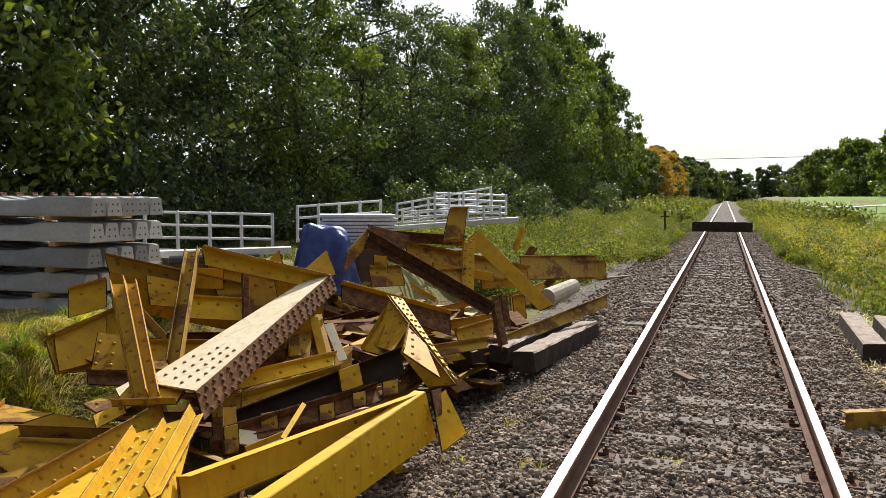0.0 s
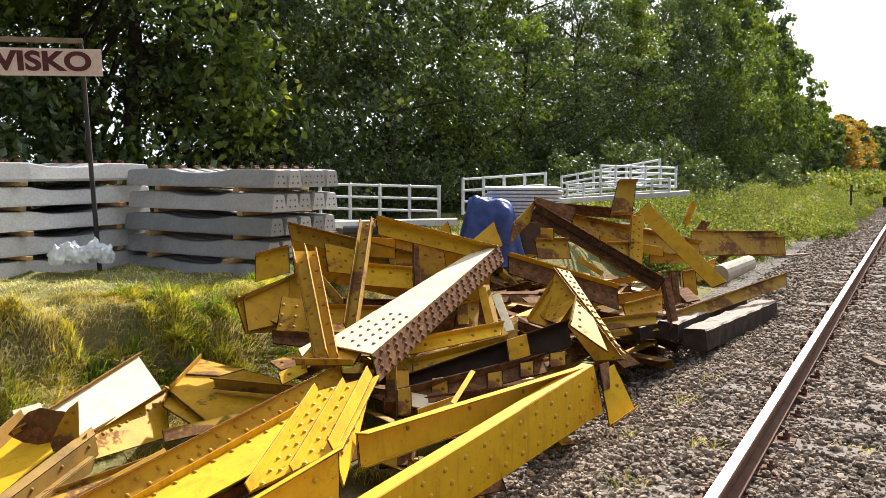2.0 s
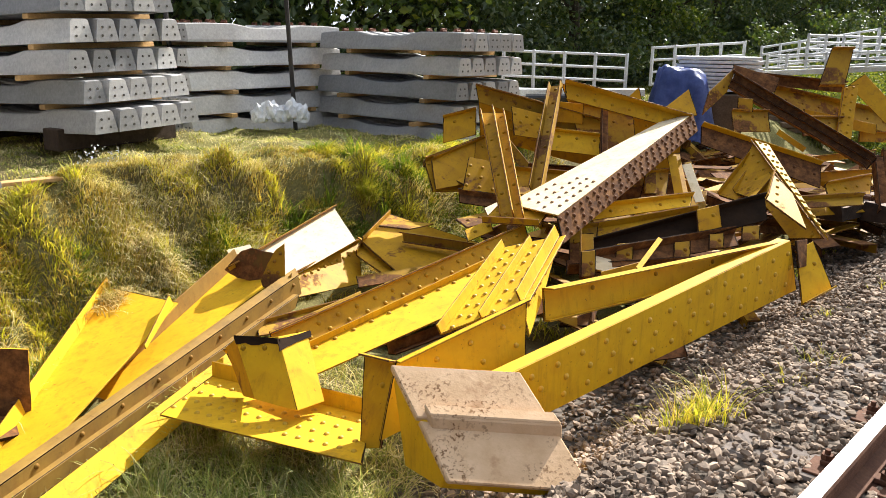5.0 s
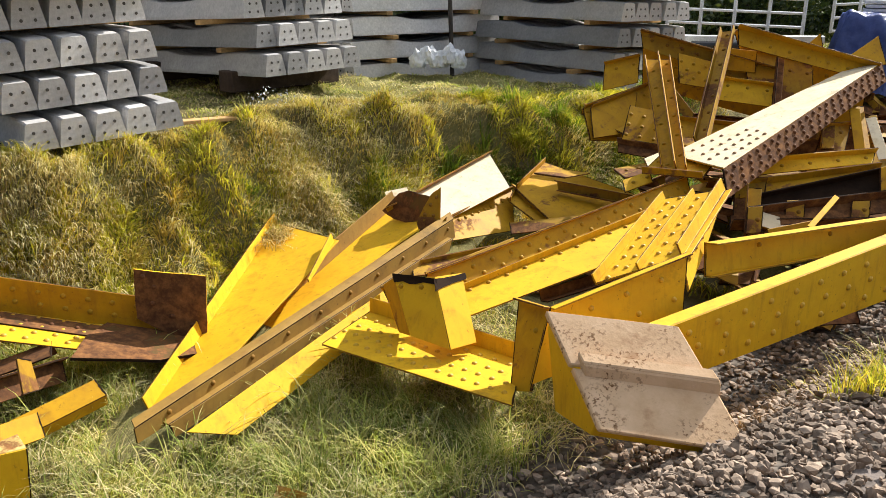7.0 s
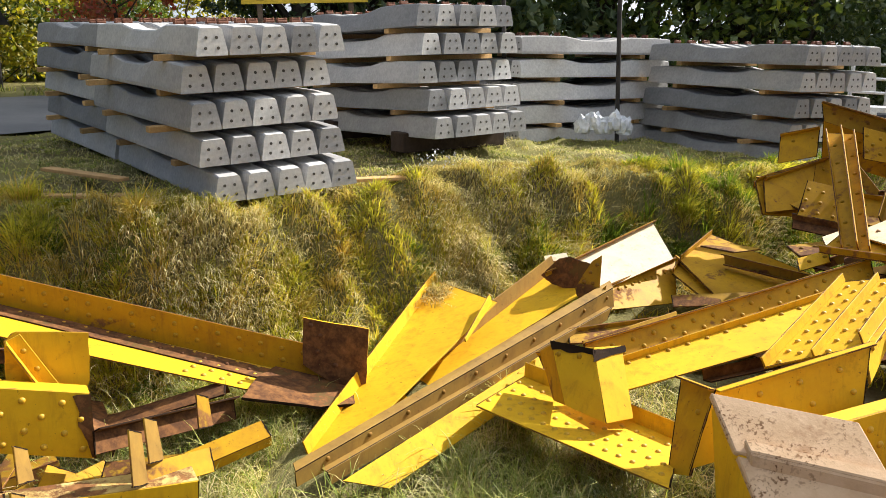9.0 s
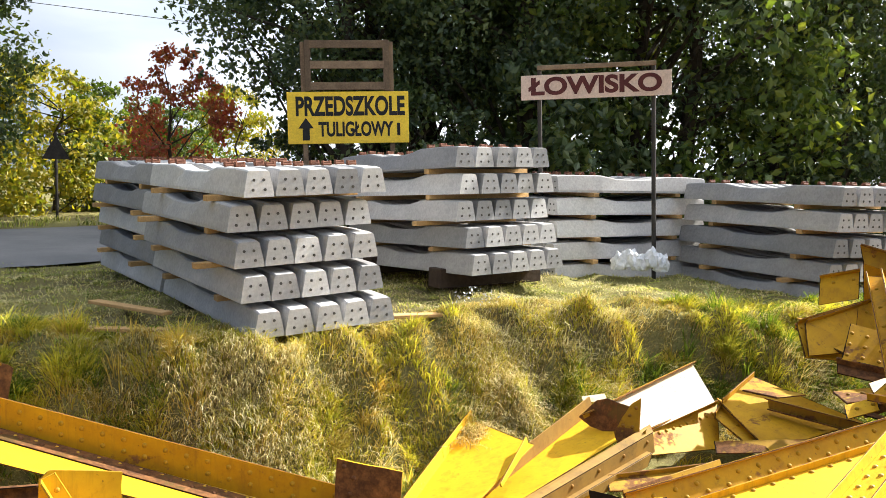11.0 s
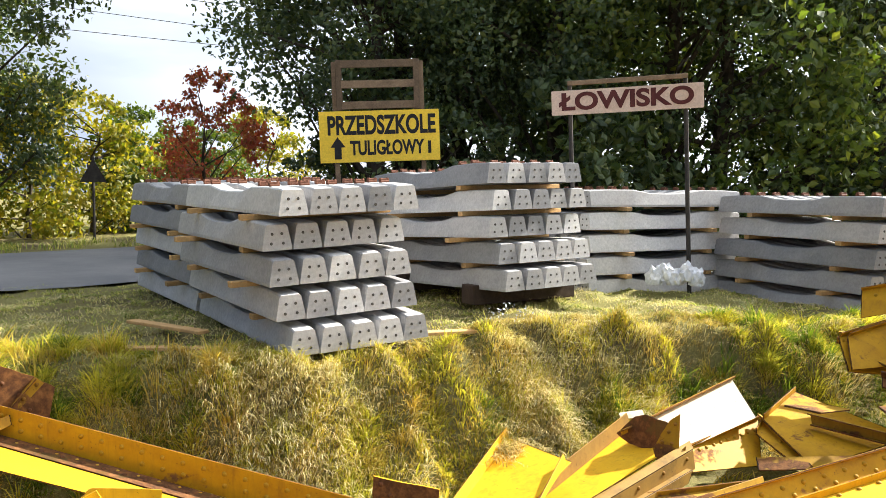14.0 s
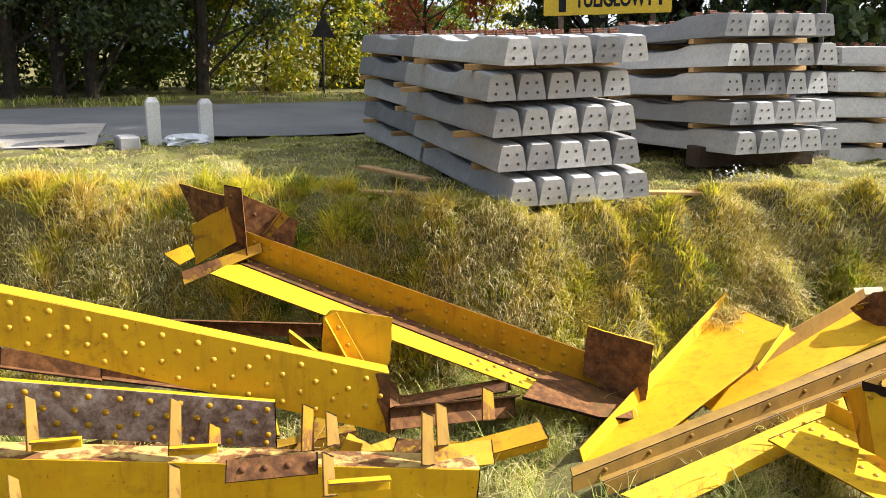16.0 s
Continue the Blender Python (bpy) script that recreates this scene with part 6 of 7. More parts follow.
# ---- timbers ----
def timber(a, b, w, h, label, top=OLD_TOP, side=TAR_WOOD, group="old timber sleepers"):
    a, b = Vector(a), Vector(b)
    d = b - a
    x = d.cross(Vector((0, 0, 1))).normalized()
    mm = Matrix.Translation((a + b) / 2) @ Matrix((x, d.normalized(), x.cross(d.normalized()))).transposed().to_4x4()
    t = thing("timber_sleeper", mm, label, "timber", group)
    bm = bmesh.new()
    n = 14
    rings = []
    for i in range(n + 1):
        y = (i / n - 0.5) * d.length
        j = 0.008 * math.sin(i * 2.3 + a.x * 9)
        rings.append([bm.verts.new(v) for v in ((-w / 2 + j, y, -h / 2), (w / 2 + j, y, -h / 2 + 0.01), (w / 2 - 0.012 - j, y, h / 2 - 0.012), (w / 2 - 0.03, y, h / 2 + j), (-w / 2 + 0.03, y, h / 2 - j), (-w / 2 + 0.012, y, h / 2 - 0.014))])
    fs = []
    for p, q in zip(rings, rings[1:]):
        for i in range(6):
            f = bm.faces.new((p[i], p[(i + 1) % 6], q[(i + 1) % 6], q[i]))
            f.material_index = 0 if i in (2, 3, 4) else 1
    for rg in (rings[0], rings[-1]):
        bm.faces.new(rg).material_index = 1
    part("wood", bm, [top, side], t)
    return t


OLD = "creosoted old timber sleeper with a weathered top on the ballast"
timber((-1.95, 8.15, 0.04), (-1.62, 10.4, 0.05), 0.26, 0.22, OLD)
timber((-2.25, 8.25, 0.08), (-1.98, 10.5, 0.10), 0.24, 0.18, OLD)
tb = timber((-2.55, 7.95, 0.08), (-2.25, 9.3, 0.12), 0.24, 0.15, OLD)
for yy in (-0.5, -0.2, 0.45):
    bm = bmesh.new()
    for k in range(4):
        box_into(bm, pose(0, yy + 0.03 * k, 0.09), 0.22, 0.012, 0.05, 0.002)
    part("ribbed_plate", bm, RAIL_SIDE, tb, "ribbed rusty rail plate")
timber((1.55, 9.75, 0.06), (1.62, 12.3, 0.06), 0.27, 0.24, OLD)
timber((1.93, 9.35, 0.05), (1.98, 11.9, 0.10), 0.27, 0.22, OLD)
timber((2.30, 9.30, 0.04), (2.35, 11.9, 0.09), 0.27, 0.22, OLD)
timber((2.68, 9.4, 0.04), (2.72, 11.9, 0.09), 0.27, 0.22, OLD)
timber((-1.42, 38.9, 0.40), (1.16, 38.9, 0.40), 0.30, 0.46, "dark heavy timber laid across both rails", TAR_WOOD, TAR_WOOD)
t = thing("steel_channel", pose(1.55, 7.15, 0.03, 0, 0, 118), "olive steel channel lying beside the track", "channel")
part("web", box_bm(pose(0, 0, 0.0), 0.012, 1.5, 0.16, 0.002), RUSTY, t)
for zz in (-0.08, 0.0, 0.08):
    part("flange", box_bm(pose(0.04, 0, zz), 0.09, 1.5, 0.012, 0.002), RUSTY, t)
for x, y, l, w, a in ((-0.35, 8.2, 0.30, 0.09, 35), (-2.5, 19.5, 0.9, 0.12, -50), (1.9, 22, 1.1, 0.14, 30)):
    t = thing("plank_piece", pose(x, y, float(bed_z(np.array(x), np.array(y))) + 0.045, 3, 2, a), "broken grey plank lying on the ballast", "plank", "loose planks")
    part("wood", box_bm(pose(0, 0, 0), w, l, 0.035, 0.005), GREY_WOOD, t)
for a, b in (((-7.72, -0.52), (-7.30, 0.55)), ((-7.12, 2.19), (-7.05, 2.90)), ((-8.6, -0.3), (-7.7, 0.3))):
    mx, my = (a[0] + b[0]) / 2, (a[1] + b[1]) / 2
    t = thing("plank", pose(mx, my, float(ground_z(mx, my)) + 0.10, 0, 0, math.degrees(math.atan2(b[1] - a[1], b[0] - a[0]))), "bare pale plank lying in the grass", "plank", "planks in the grass")
    part("wood", box_bm(pose(0, 0, 0), math.dist(a, b), 0.12, 0.03, 0.004), BATTEN, t)

# ---- concrete bearing block ----
blk = thing("bearing_block", pose(0, 0, 0), "heavy yellow-edged block with a rough pinkish sloping face", "block")
e1 = Vector((0.505, 0.37, 0.0)).normalized()
e2 = Vector((0.53, -0.19, 0.0)).normalized()
org = Vector((-2.865, 2.491, 0.055))


def block_part(name, prof, l0, l1, mat, label=""):
    bm = bmesh.new()
    ra = [bm.verts.new(org + e1 * l0 + e2 * s + Vector((0, 0, z))) for s, z in prof]
    rb = [bm.verts.new(org + e1 * (l1 + 0.0) + e2 * s + Vector((0, 0, z))) for s, z in prof]
    k = len(prof)
    for i in range(k):
        j = (i + 1) % k
        bm.faces.new((ra[i], ra[j], rb[j], rb[i]))
    bm.faces.new(ra[::-1])
    bm.faces.new(rb)
    bmesh.ops.bevel(bm, geom=bm.edges[:], offset=0.006, segments=1, affect="EDGES")
    part(name, bm, mat, blk, label)


block_part("core", [(0.02, -0.02), (0.55, -0.31), (0.50, -0.42), (0.12, -0.50), (-0.02, -0.10)], 0.0, 0.60, YELLOW, "yellow-painted block side")
block_part("upper_face", [(0.0, 0.0), (0.30, -0.155), (0.28, -0.185), (-0.015, -0.035)], -0.02, 0.62, FACING)
block_part("rib", [(0.255, -0.100), (0.320, -0.128), (0.322, -0.200), (0.27, -0.19)], 0.03, 0.64, FACING, "raised rib")
block_part("rib_edge", [(0.319, -0.131), (0.331, -0.138), (0.340, -0.200), (0.315, -0.20)], 0.032, 0.638, FACING, "broken edge of the rib")
block_part("lower_face", [(0.30, -0.170), (0.60, -0.335), (0.575, -0.36), (0.28, -0.20)], -0.01, 0.63, FACING)

# ---- road edge ----
for x, y, h in ((-11.6, -3.05, 0.62), (-11.95, -2.42, 0.58)):
    gz = float(ground_z(x, y))
    t = thing("marker_stone", pose(x, y, gz, 0, 0, 20), "white-painted concrete marker post at the road", "marker post", "marker posts at the road")
    bm = bmesh.new()
    ps = [(0.085, -0.1), (0.085, h - 0.06), (0.05, h)]
    rings = [[bm.verts.new((sx * r0, sy * r0, z)) for sx, sy in ((-1, -1), (1, -1), (1, 1), (-1, 1))] for r0, z in ps]
    for p, q in zip(rings, rings[1:]):
        for i in range(4):
            bm.faces.new((p[i], p[(i + 1) % 4], q[(i + 1) % 4], q[i]))
    bm.faces.new(rings[-1])
    part("post", bm, WHITE, t)
t = thing("kerb_block", pose(-11.2, -3.3, float(ground_z(-11.2, -3.3)) + 0.08, 0, 0, 25), "broken grey concrete block by the marker post", "block")
part("stone", box_bm(pose(0, 0, 0), 0.38, 0.26, 0.22, 0.02), CONCRETE, t)
t = thing("plastic_sheet", pose(-11.7, -2.65, float(ground_z(-11.7, -2.65)) + 0.03), "torn white plastic sheet on the grass", "plastic sheet")
part("sheet", crumpled(21.0, 0.34, 0.30, 0.09), BAG, t)
t = thing("warning_sign", pose(-24.0, -1.16, float(ground_z(-24.0, -1.16)), 0, 0, 5), "triangular road sign seen from behind on a thin post", "sign")
part("post", tube_bm((0, 0, -0.1), (0, 0, 2.3), 0.035, n=8), POLE, t)
bm = bmesh.new()
tri_pts = ((0.0, -0.34, 1.62), (0.0, 0.34, 1.62), (0.0, 0.0, 2.25))
fa = [bm.verts.new((0.04, y, z)) for _, y, z in tri_pts]
fb = [bm.verts.new((0.055, y, z)) for _, y, z in tri_pts]
bm.faces.new(fa)
bm.faces.new(fb[::-1])
for i in range(3):
    bm.faces.new((fa[i], fa[(i + 1) % 3], fb[(i + 1) % 3], fb[i]))
part("plate", bm, POLE, t, "grey back of the triangular plate")
t = thing("marker_post", pose(-2.9, 42.9, -0.2), "thin dark post among the weeds by the track", "post")
part("post", tube_bm((0, 0, 0), (0, 0, 1.25), 0.05, n=8), POLE, t)
part("cross_bar", box_bm(pose(0, 0, 0.95), 0.5, 0.05, 0.05, 0.005), POLE, t)

# ---- guard rail on the far embankment and wires ----
gr = thing("guard_rail", pose(0, 0, 0), "grey road guard rail on the far embankment", "guard rail")
ga, gb = Vector((13.5, 40, 0)), Vector((9.0, 150, 0))
for i in range(16):
    p = ga.lerp(gb, i / 15)
    z = float(ground_z(p.x, p.y))
    part("post", box_bm(pose(p.x, p.y, z + 0.35), 0.10, 0.10, 0.8, 0.01), GALV, gr)
bm = bmesh.new()
for i in range(15):
    p, q = ga.lerp(gb, i / 15), ga.lerp(gb, (i + 1) / 15)
    tube_into(bm, (p.x, p.y, float(ground_z(p.x, p.y)) + 0.65), (q.x, q.y, float(ground_z(q.x, q.y)) + 0.65), 0.07, n=6)
part("beam", bm, GALV, gr)

for a, b, r in (((-30.300, -4.593, 7.165), (-29.986, 7.125, 6.697), 0.011),
                ((-30.283, -4.564, 7.938), (-29.994, 7.201, 7.164), 0.011),
                ((-30.527, -4.673, 8.724), (-29.765, 6.934, 8.055), 0.013),
                ((-24.138, 220.404, 11.163), (35.254, 218.894, 11.944), 0.07)):
    t = thing("overhead_wire", Matrix.Translation(a), "thin dark overhead wire across the sky", "wire", "overhead wires")
    part("cable", tube_bm((0, 0, 0), Vector(b) - Vector(a), r, n=5), POLE, t)
t = thing("log", pose(0, 0, 0), "pale barkless log lying in the scrap heap", "log")
part("wood", tube_bm((-2.33, 11.10, 0.34), (-2.12, 12.02, 0.42), 0.13, 0.11, 14), PALE_LOG, t)

hay = np.random.default_rng(91)
hx, hy = hay.normal(-6.05, 0.13, 520), hay.normal(2.62, 0.13, 520)
hz = -0.40 + 0.06 * np.exp(-((hx + 6.12) ** 2 + (hy - 2.62) ** 2) / 0.03)

t = thing("fallen_leaf", pose(-3.22, 1.2, float(ground_z(-3.22, 1.2)) + 0.10, 12, 8, 40), "curled orange-yellow leaf lying in the grass", "leaf")
bm = bmesh.new()
lv = [[bm.verts.new((0.075 * u, 0.055 * v * (1 - 0.5 * u * u), 0.03 * u * u + 0.03 * v * v)) for v in (-1, -0.5, 0, 0.5, 1)] for u in (-1, -0.5, 0, 0.5, 1)]
for i in range(4):
    for j in range(4):
        bm.faces.new((lv[i][j], lv[i + 1][j], lv[i + 1][j + 1], lv[i][j + 1]))
bmesh.ops.solidify(bm, geom=bm.faces[:], thickness=0.003)
part("blade", bm, LEAF_ORANGE, t, smooth=True)
V, F = leaf_cloud([(-6.95, 2.95, 0.66), (-6.85, 3.05, 0.62), (-7.0, 2.85, 0.60)], [(0.11, 0.11, 0.09)] * 3, 14, 0.026, 95)
tagged(new("white_flowers", mesh_np("white_flowers", V, F, BAG)), "small white wild flowers in the grass", "flowers", kind="stuff")



# ---- loose ballast stones ----
_bm = bmesh.new()
bmesh.ops.create_icosphere(_bm, subdivisions=1, radius=0.5)
_bm.verts.ensure_lookup_table()
CUBE_V = np.array([v.co[:] for v in _bm.verts])
CUBE_F = np.array([[v.index for v in f.verts] for f in _bm.faces])
_bm.free()


def stone_shape(g):
    v = CUBE_V * (0.8 + 0.4 * g.random((len(CUBE_V), 1)))
    v += 0.06 * g.normal(size=v.shape)
    for _ in range(3):                                    # broken flat faces
        d = g.normal(size=3)
        d /= np.linalg.norm(d)
        far = v @ d - g.uniform(0.22, 0.36)
        v -= np.maximum(far, 0)[:, None] * d[None]
    return v * np.array([1.15, 0.65 + 0.45 * g.random(), 0.5 + 0.4 * g.random()])


def stones(name, spots, sizes, label, seed):
    g = np.random.default_rng(seed)
    shapes = [stone_shape(g) for _ in range(60)]
    n, k = len(spots), len(CUBE_V)
    which = g.integers(0, 60, n)
    V = np.stack(shapes)[which] * sizes[:, None, None]
    a, b = g.random(n) * 2 * np.pi, g.normal(0, 0.6, n)
    ca, sa, cb, sb = np.cos(a), np.sin(a), np.cos(b), np.sin(b)
    x, y, z = V[..., 0], V[..., 1], V[..., 2]
    y, z = y * cb[:, None] - z * sb[:, None], y * sb[:, None] + z * cb[:, None]
    x, y = x * ca[:, None] - y * sa[:, None], x * sa[:, None] + y * ca[:, None]
    W = np.stack([x, y, z], -1) + spots[:, None, :]
    F = (CUBE_F[None] + (np.arange(n) * k)[:, None, None]).reshape(-1, 3)
    ob = new(name, mesh_np(name, W.reshape(-1, 3), F, STONE))
    return tagged(ob, label, "ballast", kind="stuff")


def scatter_bed(n, x0, x1, y0, y1, g):
    x, y = g.uniform(x0, x1, n), y0 + (y1 - y0) * g.random(n) ** 1.25
    keep = (np.abs(np.abs(x - TRACK_X) - 0.7535) > 0.075)
    x, y = x[keep], y[keep]
    return np.stack([x, y, bed_z(x, y) + g.uniform(-0.012, 0.036, len(x))], 1)


g = np.random.default_rng(31)
sp = scatter_bed(52000, -3.0, 1.9, 1.2, 11, g)
edge = np.abs(sp[:, 0] - TRACK_X)
sp = sp[g.random(len(sp)) < 1 - 0.8 * smooth01(2.0, 2.9, edge)]
stones("ballast_stones", sp, 0.022 + 0.040 * g.random(len(sp)) ** 1.8, "loose angular grey ballast stones", 32)
sp = scatter_bed(11000, -2.9, 2.0, -6.0, 1.25, g)
stones("ballast_stones", sp, 0.03 + 0.035 * g.random(len(sp)) ** 1.8, "loose angular grey ballast stones", 34)
sp = scatter_bed(22000, -2.5, 2.0, 10.5, 48, g)
stones("ballast_stones", sp, g.uniform(0.04, 0.085, len(sp)), "loose angular grey ballast stones", 33)
piece_meshes = [mesh_np("stone", stone_shape(g), CUBE_F, STONE1) for _ in range(10)]
for i in range(280):
    x, y = g.uniform(-2.7, -0.95), g.uniform(2.2, 5.5)
    o = new("stone", piece_meshes[i % 10])
    k = g.uniform(0.04, 0.068)
    o.matrix_basis = pose(x, y, float(bed_z(np.array(x), np.array(y))) + 0.015, g.uniform(-25, 25), g.uniform(-25, 25), g.uniform(0, 360)) @ Matrix.Diagonal((k, k, k, 1))
    o.parent = ballast


# ---- grass ----
def blades(name, x, y, h, lean, width, mat, label, seed, zf=ground_z, down=None, out=None):
    """Bent tapering blades rooted at (x, y)."""
    g = np.random.default_rng(seed)
    n = len(x)
    a = g.random(n) * 2 * np.pi
    d = np.stack([np.cos(a), np.sin(a)], 1)
    if down is not None:
        d = 0.7 * d + np.asarray(down)[None]
    if out is not None:
        d = 0.45 * d + out
    reach = np.linalg.norm(d, axis=1, keepdims=True)
    d = d / np.maximum(reach, 1e-6) * np.minimum(reach, 0.9)
    hh = h * (0.6 + 0.8 * g.random(n))
    ln = lean * (0.4 + 1.0 * g.random(n)) * hh
    wv = np.stack([-np.sin(a), np.cos(a)], 1) * width
    base = np.stack([x, y, zf(x, y) - 0.02], 1)
    w3 = np.concatenate([wv, np.zeros((n, 1))], 1)
    bow = min(1.5, lean)

    def along(u):
        return base + np.concatenate([d * (ln * u ** 1.5)[:, None], (hh * ((1 + 0.45 * bow) * u - 0.8 * bow * u * u))[:, None]], 1)

    one, m1, m2 = np.ones(n), along(np.full(n, 0.4)), along(np.full(n, 0.75))
    V = np.stack([base - w3, base + w3, m1 + w3 * 0.9, m1 - w3 * 0.9, m2 + w3 * 0.6, m2 - w3 * 0.6, along(one)], 1).reshape(-1, 3)
    i = np.arange(n) * 7
    F = np.concatenate([np.stack([i, i + 1, i + 2], 1), np.stack([i, i + 2, i + 3], 1), np.stack([i + 3, i + 2, i + 4], 1), np.stack([i + 3, i + 4, i + 5], 1), np.stack([i + 5, i + 4, i + 6], 1)])
    ob = new(name, mesh_np(name, V, F, mat))
    return tagged(ob, label, "grass", kind="stuff")


def clear(x, y):
    """Where grass may stand tall: not right before the stacks' ends, nor in the bare hollows of the bank."""
    hollow = np.sin(2.1 * y + 1.2) * np.sin(3.3 * x + 1.7 * y) + 0.4 * np.sin(7.1 * y + 2.0 * x)
    near = (x < -6.55) & (x > -9.5) & (y > 0.5) & (y < 5.2)
    return ~near & (hollow > -0.95)


def off_trough(x, y):
    """Away from the troughs that lie in the ditch."""
    ax, ay, bx, by = -5.7, 2.7, -4.35, 1.05
    u = np.clip(((x - ax) * (bx - ax) + (y - ay) * (by - ay)) / ((bx - ax) ** 2 + (by - ay) ** 2), 0, 1)
    return np.hypot(x - ax - u * (bx - ax), y - ay - u * (by - ay)) > 0.42


def rosettes(g, n, x0, x1, y0, y1, per, spread):
    """Tussocks: roots and the way out from each tussock's middle."""
    m = n // per
    c = np.repeat(np.stack([g.uniform(x0, x1, m), g.uniform(y0, y1, m)], 1), per, 0)
    o = g.normal(0, 1, (m * per, 2)) * np.repeat(g.uniform(0.6, 1.3, m), per)[:, None]
    return c[:, 0] + o[:, 0] * spread, c[:, 1] + o[:, 1] * spread, o * 0.8


def tufted(g, n, x0, x1, y0, y1, per, spread):
    cx, cy = g.uniform(x0, x1, n // per), g.uniform(y0, y1, n // per)
    return np.repeat(cx, per) + g.normal(0, spread, n // per * per), np.repeat(cy, per) + g.normal(0, spread, n // per * per)


g = np.random.default_rng(77)
def bank_tufts(mat, tufts, per, y0, y1, high, wide, spread, lean, label, seed):
    """Single shaggy tufts on the bank, each with blades of one kind."""
    x, y, o = rosettes(g, tufts * per, -8.4, -5.2, y0, y1, per, spread)
    size = np.repeat(g.uniform(0.55, 1.5, tufts), per)
    fit_in = (x < bank_top(y) + 1.15) & (x > bank_top(y) - 0.35) & clear(x, y)
    x, y, o, size = x[fit_in], y[fit_in], o[fit_in], size[fit_in]
    blades("grass", x, y, high * (0.6 + 0.6 * g.random(len(x))) * size, lean, wide, mat, label, seed, down=(0.30, 0.0), out=o)


bank_tufts(TUFT_GREEN, 300, 230, -2.0, 8.0, 0.13, 0.0042, 0.045, 1.1, "drooping green grass tussocks on the bank", 78)
bank_tufts(TUFT_GREEN, 110, 90, 3.6, 8.0, 0.19, 0.005, 0.06, 0.7, "tall green grass tufts at the end of the bank", 101)
bank_tufts(TUFT_LIME, 560, 220, -4.5, 8.0, 0.13, 0.0042, 0.045, 1.1, "drooping yellow-green grass tussocks on the bank", 102)
bank_tufts(TUFT_LIME, 360, 26, -4.5, 4.5, 0.20, 0.005, 0.045, 0.55, "tall lit grass stalks on the bank", 103)
bank_tufts(TUFT_GOLD, 330, 180, -4.5, 5.5, 0.12, 0.0042, 0.045, 1.1, "golden dry grass tussocks on the bank", 104)
bank_tufts(TUFT_GOLD, 200, 22, -4.5, 2.5, 0.20, 0.005, 0.045, 0.55, "tall golden grass stalks on the bank", 105)
x, y = tufted(g, 120000, -8.0, -5.2, -4.5, 8.5, 14, 0.05)
keep = (x < bank_top(y) + 1.2) & (x > bank_top(y) - 0.6)
x, y = x[keep], y[keep]
blades("thatch", x, y, 0.05 + 0.04 * g.random(len(x)), 1.3, 0.004, THATCH, "brown matted thatch of dead grass on the bank", 106, down=(0.8, 0.0))
x, y, o = rosettes(g, 130 * 70, -6.95, -6.2, -1.0, 4.6, 70, 0.05)
blades("grass", x, y, 0.07 + 0.08 * g.random(len(x)), 0.8, 0.0048, TUFT_LIME, "sunlit grass fringe along the top of the bank", 107, out=o)
x, y, o = rosettes(g, 60 * 60, -6.95, -6.2, -1.0, 4.6, 60, 0.05)
blades("grass", x, y, 0.06 + 0.07 * g.random(len(x)), 0.8, 0.0048, TUFT_GOLD, "golden grass fringe along the top of the bank", 108, out=o)
for cy, spread, count, seed in ((0.75, 0.28, 4200, 109), (3.05, 0.22, 3000, 110), (-2.2, 0.35, 3000, 111)):
    y = g.normal(cy, spread, count)
    x = bank_top(y) + g.uniform(0.05, 1.0, count)
    blades("straw", x, y, 0.10 + 0.08 * g.random(count), 1.5, 0.0034, STRAW, "pale dead grass hanging down the face of the bank", seed, down=(1.6, 0.0))
x, y = tufted(g, 26000, -7.6, -5.4, -3.5, 6.5, 60, 0.08)
keep = (x < bank_top(y) + 1.1) & (x > bank_top(y) - 0.1) & (np.sin(1.9 * y + 0.7) + 0.5 * np.sin(4.3 * y) > -0.45)
x, y = x[keep], y[keep]
blades("straw", x, y, 0.13 + 0.07 * g.random(len(x)), 1.5, 0.0032, STRAW, "dry straw matted on the face of the bank", 79, down=(1.0, 0.0))
x, y = tufted(g, 60000, -13, -6.5, -6.5, 8.5, 22, 0.06)
blades("grass", x, y, np.full(len(x), 0.055), 1.0, 0.0055, SOFT, "short trodden grass on top of the bank", 80)
x, y = tufted(g, 22000, -11.5, -7.0, -5.5, 7.5, 30, 0.12)
blades("straw", x, y, np.full(len(x), 0.08), 1.4, 0.0035, STRAW, "dry straw lying in the grass", 84)
x, y = tufted(g, 70000, -5.9, -2.75, -3.0, 3.4, 32, 0.06)
keep = g.random(len(x)) < np.where(y > 2.3, 0.35, 1.0)
x, y = x[keep], y[keep]
tall_t = np.repeat(g.uniform(0.4, 1.6, 70000 // 32), 32)[keep]
keep = (g.random(len(x)) < np.where(y < 0.4, 0.45, 1.0)) & off_trough(x, y)
x, y, tall_t = x[keep], y[keep], tall_t[keep]
blades("grass", x, y, (0.10 + 0.10 * g.random(len(x))) * tall_t, 0.9, 0.0028, SOFT, "soft long grass in the ditch beside the ballast", 81)
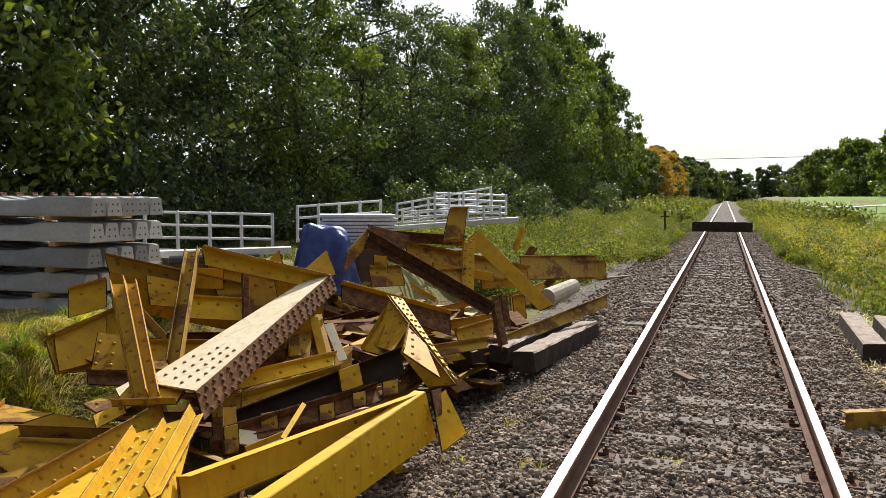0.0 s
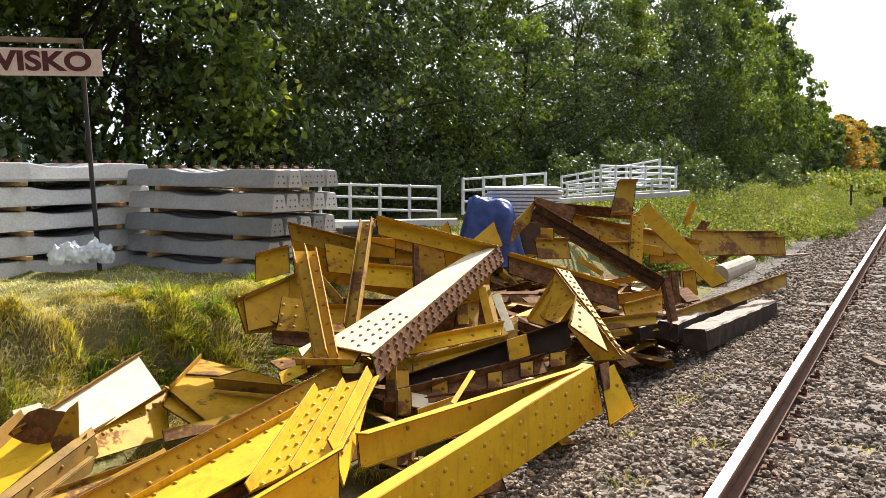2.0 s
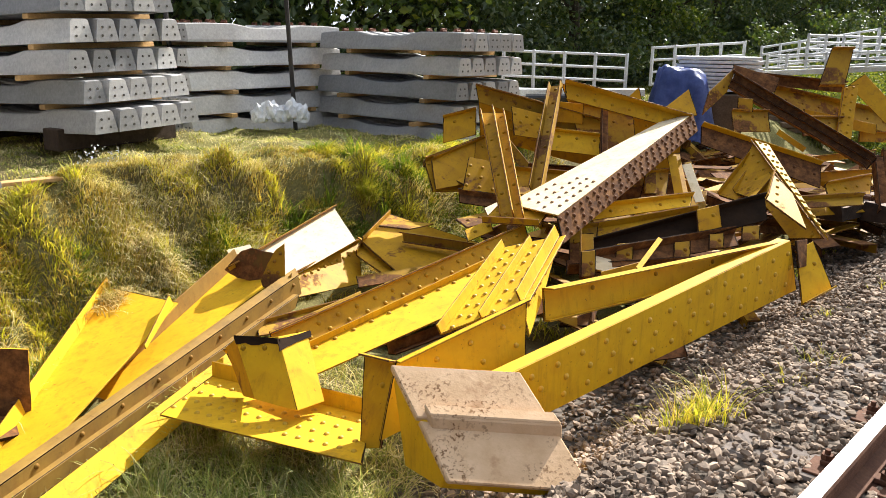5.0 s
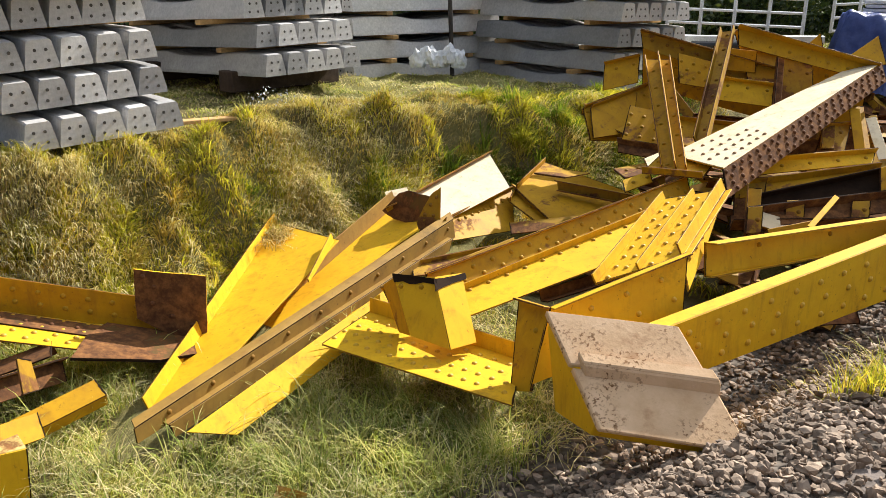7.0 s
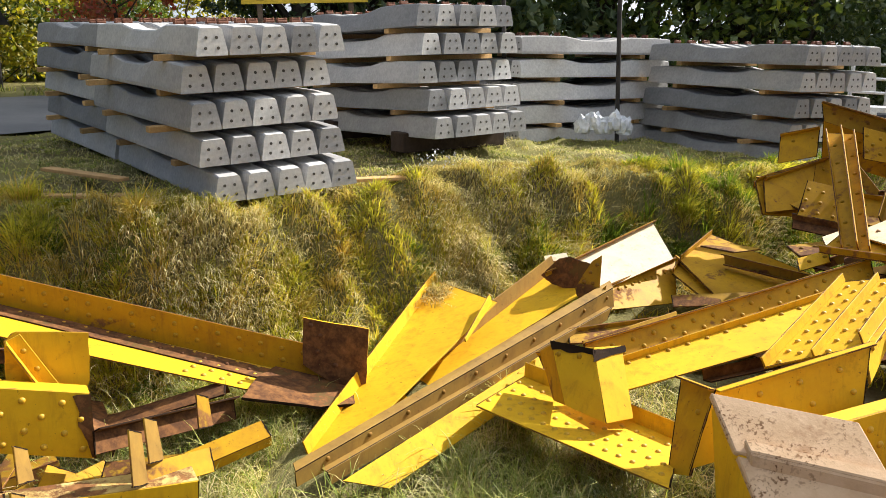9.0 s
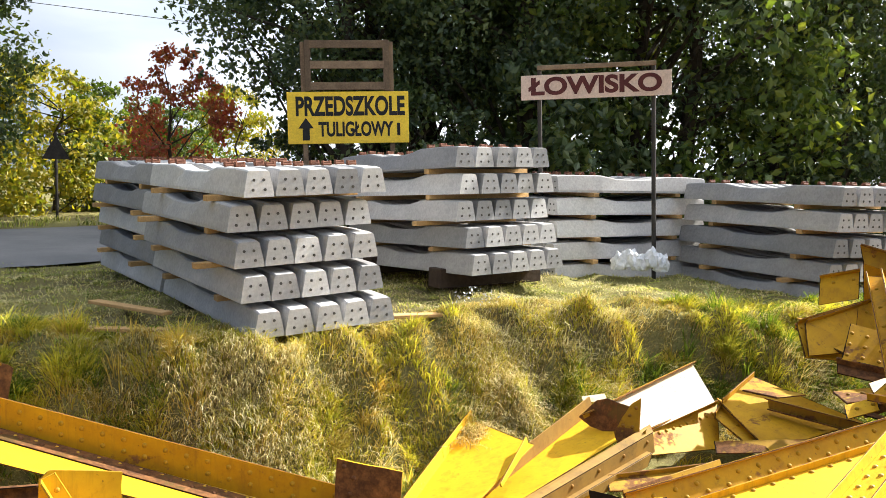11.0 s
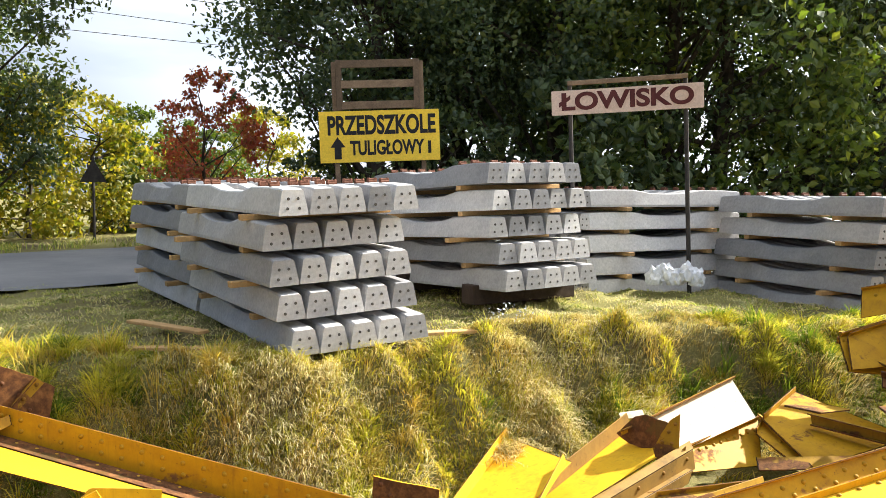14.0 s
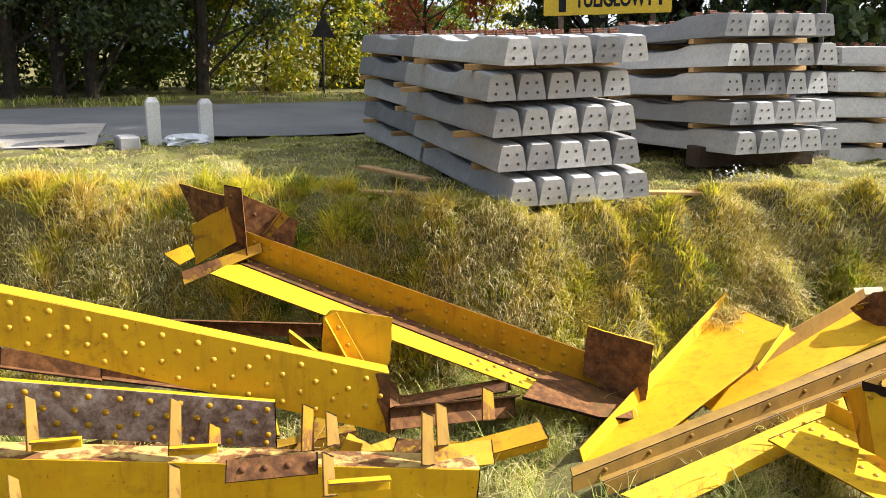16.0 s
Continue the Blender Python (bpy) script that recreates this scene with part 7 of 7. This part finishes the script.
x, y = tufted(g, 13000, -5.9, -2.7, -2.0, 3.6, 50, 0.10)
keep = off_trough(x, y)
x, y = x[keep], y[keep]
blades("straw", x, y, np.full(len(x), 0.16), 1.4, 0.0028, STRAW, "dry bent straw in the ditch", 82)
x, y = tufted(g, 1800, -6.8, -2.6, 4.0, 13, 40, 0.08)
blades("grass", x, y, np.full(len(x), 0.13), 0.8, 0.005, GRASS, "grass growing through the scrap heap", 83)
x, y = tufted(g, 22000, -12, -3.2, 15, 34, 50, 0.16)
blades("grass", x, y, np.full(len(x), 0.22), 0.7, 0.010, WEED, "rough grass behind the heap", 85)
x, y = tufted(g, 24000, 2.0, 12, 8, 34, 50, 0.16)
blades("grass", x, y, np.full(len(x), 0.22), 0.7, 0.010, WEED, "rough grass beside the track", 86)
x, y = tufted(g, 14000, 1.5, 4.5, 5, 14, 40, 0.12)
blades("straw", x, y, np.full(len(x), 0.14), 1.2, 0.006, STRAW, "dry grass beside the track", 87)
cx = np.array([-1.63, -1.56, -1.71, -1.41, -1.2, -1.75, -1.55, -2.15, -1.45, 0.1, -0.3, -1.5])
cy = np.array([3.18, 3.26, 3.22, 4.31, 5.2, 5.4, 6.2, 3.7, 3.9, 4.6, 5.6, 7.0])
cn = np.array([120, 80, 50, 60, 50, 60, 50, 60, 40, 25, 25, 40])
x = np.repeat(cx, cn) + g.normal(0, 0.055, cn.sum())
y = np.repeat(cy, cn) + g.normal(0, 0.055, cn.sum())
blades("grass", x, y, np.repeat(np.where((cn == 120) | (cn == 80), 0.24, 0.10), cn), 0.7, 0.003, GRASS, "grass tuft growing out of the ballast", 88)

blades("straw", hx, hy, np.full(520, 0.07), 1.6, 0.004, THATCH, "dead grass heaped in a steel trough", 92, zf=lambda p, q: hz)

x, y = tufted(g, 12000, -29, -14, -14, 8, 30, 0.15)
edge = -14.6 - (y + 14) * 0.483
keep = (x < edge - 0.05) & (x > edge - 3.2)
x, y = x[keep], y[keep]
blades("grass", x, y, np.full(len(x), 0.20), 0.7, 0.012, SOFT, "green verge grass beyond the road", 98)
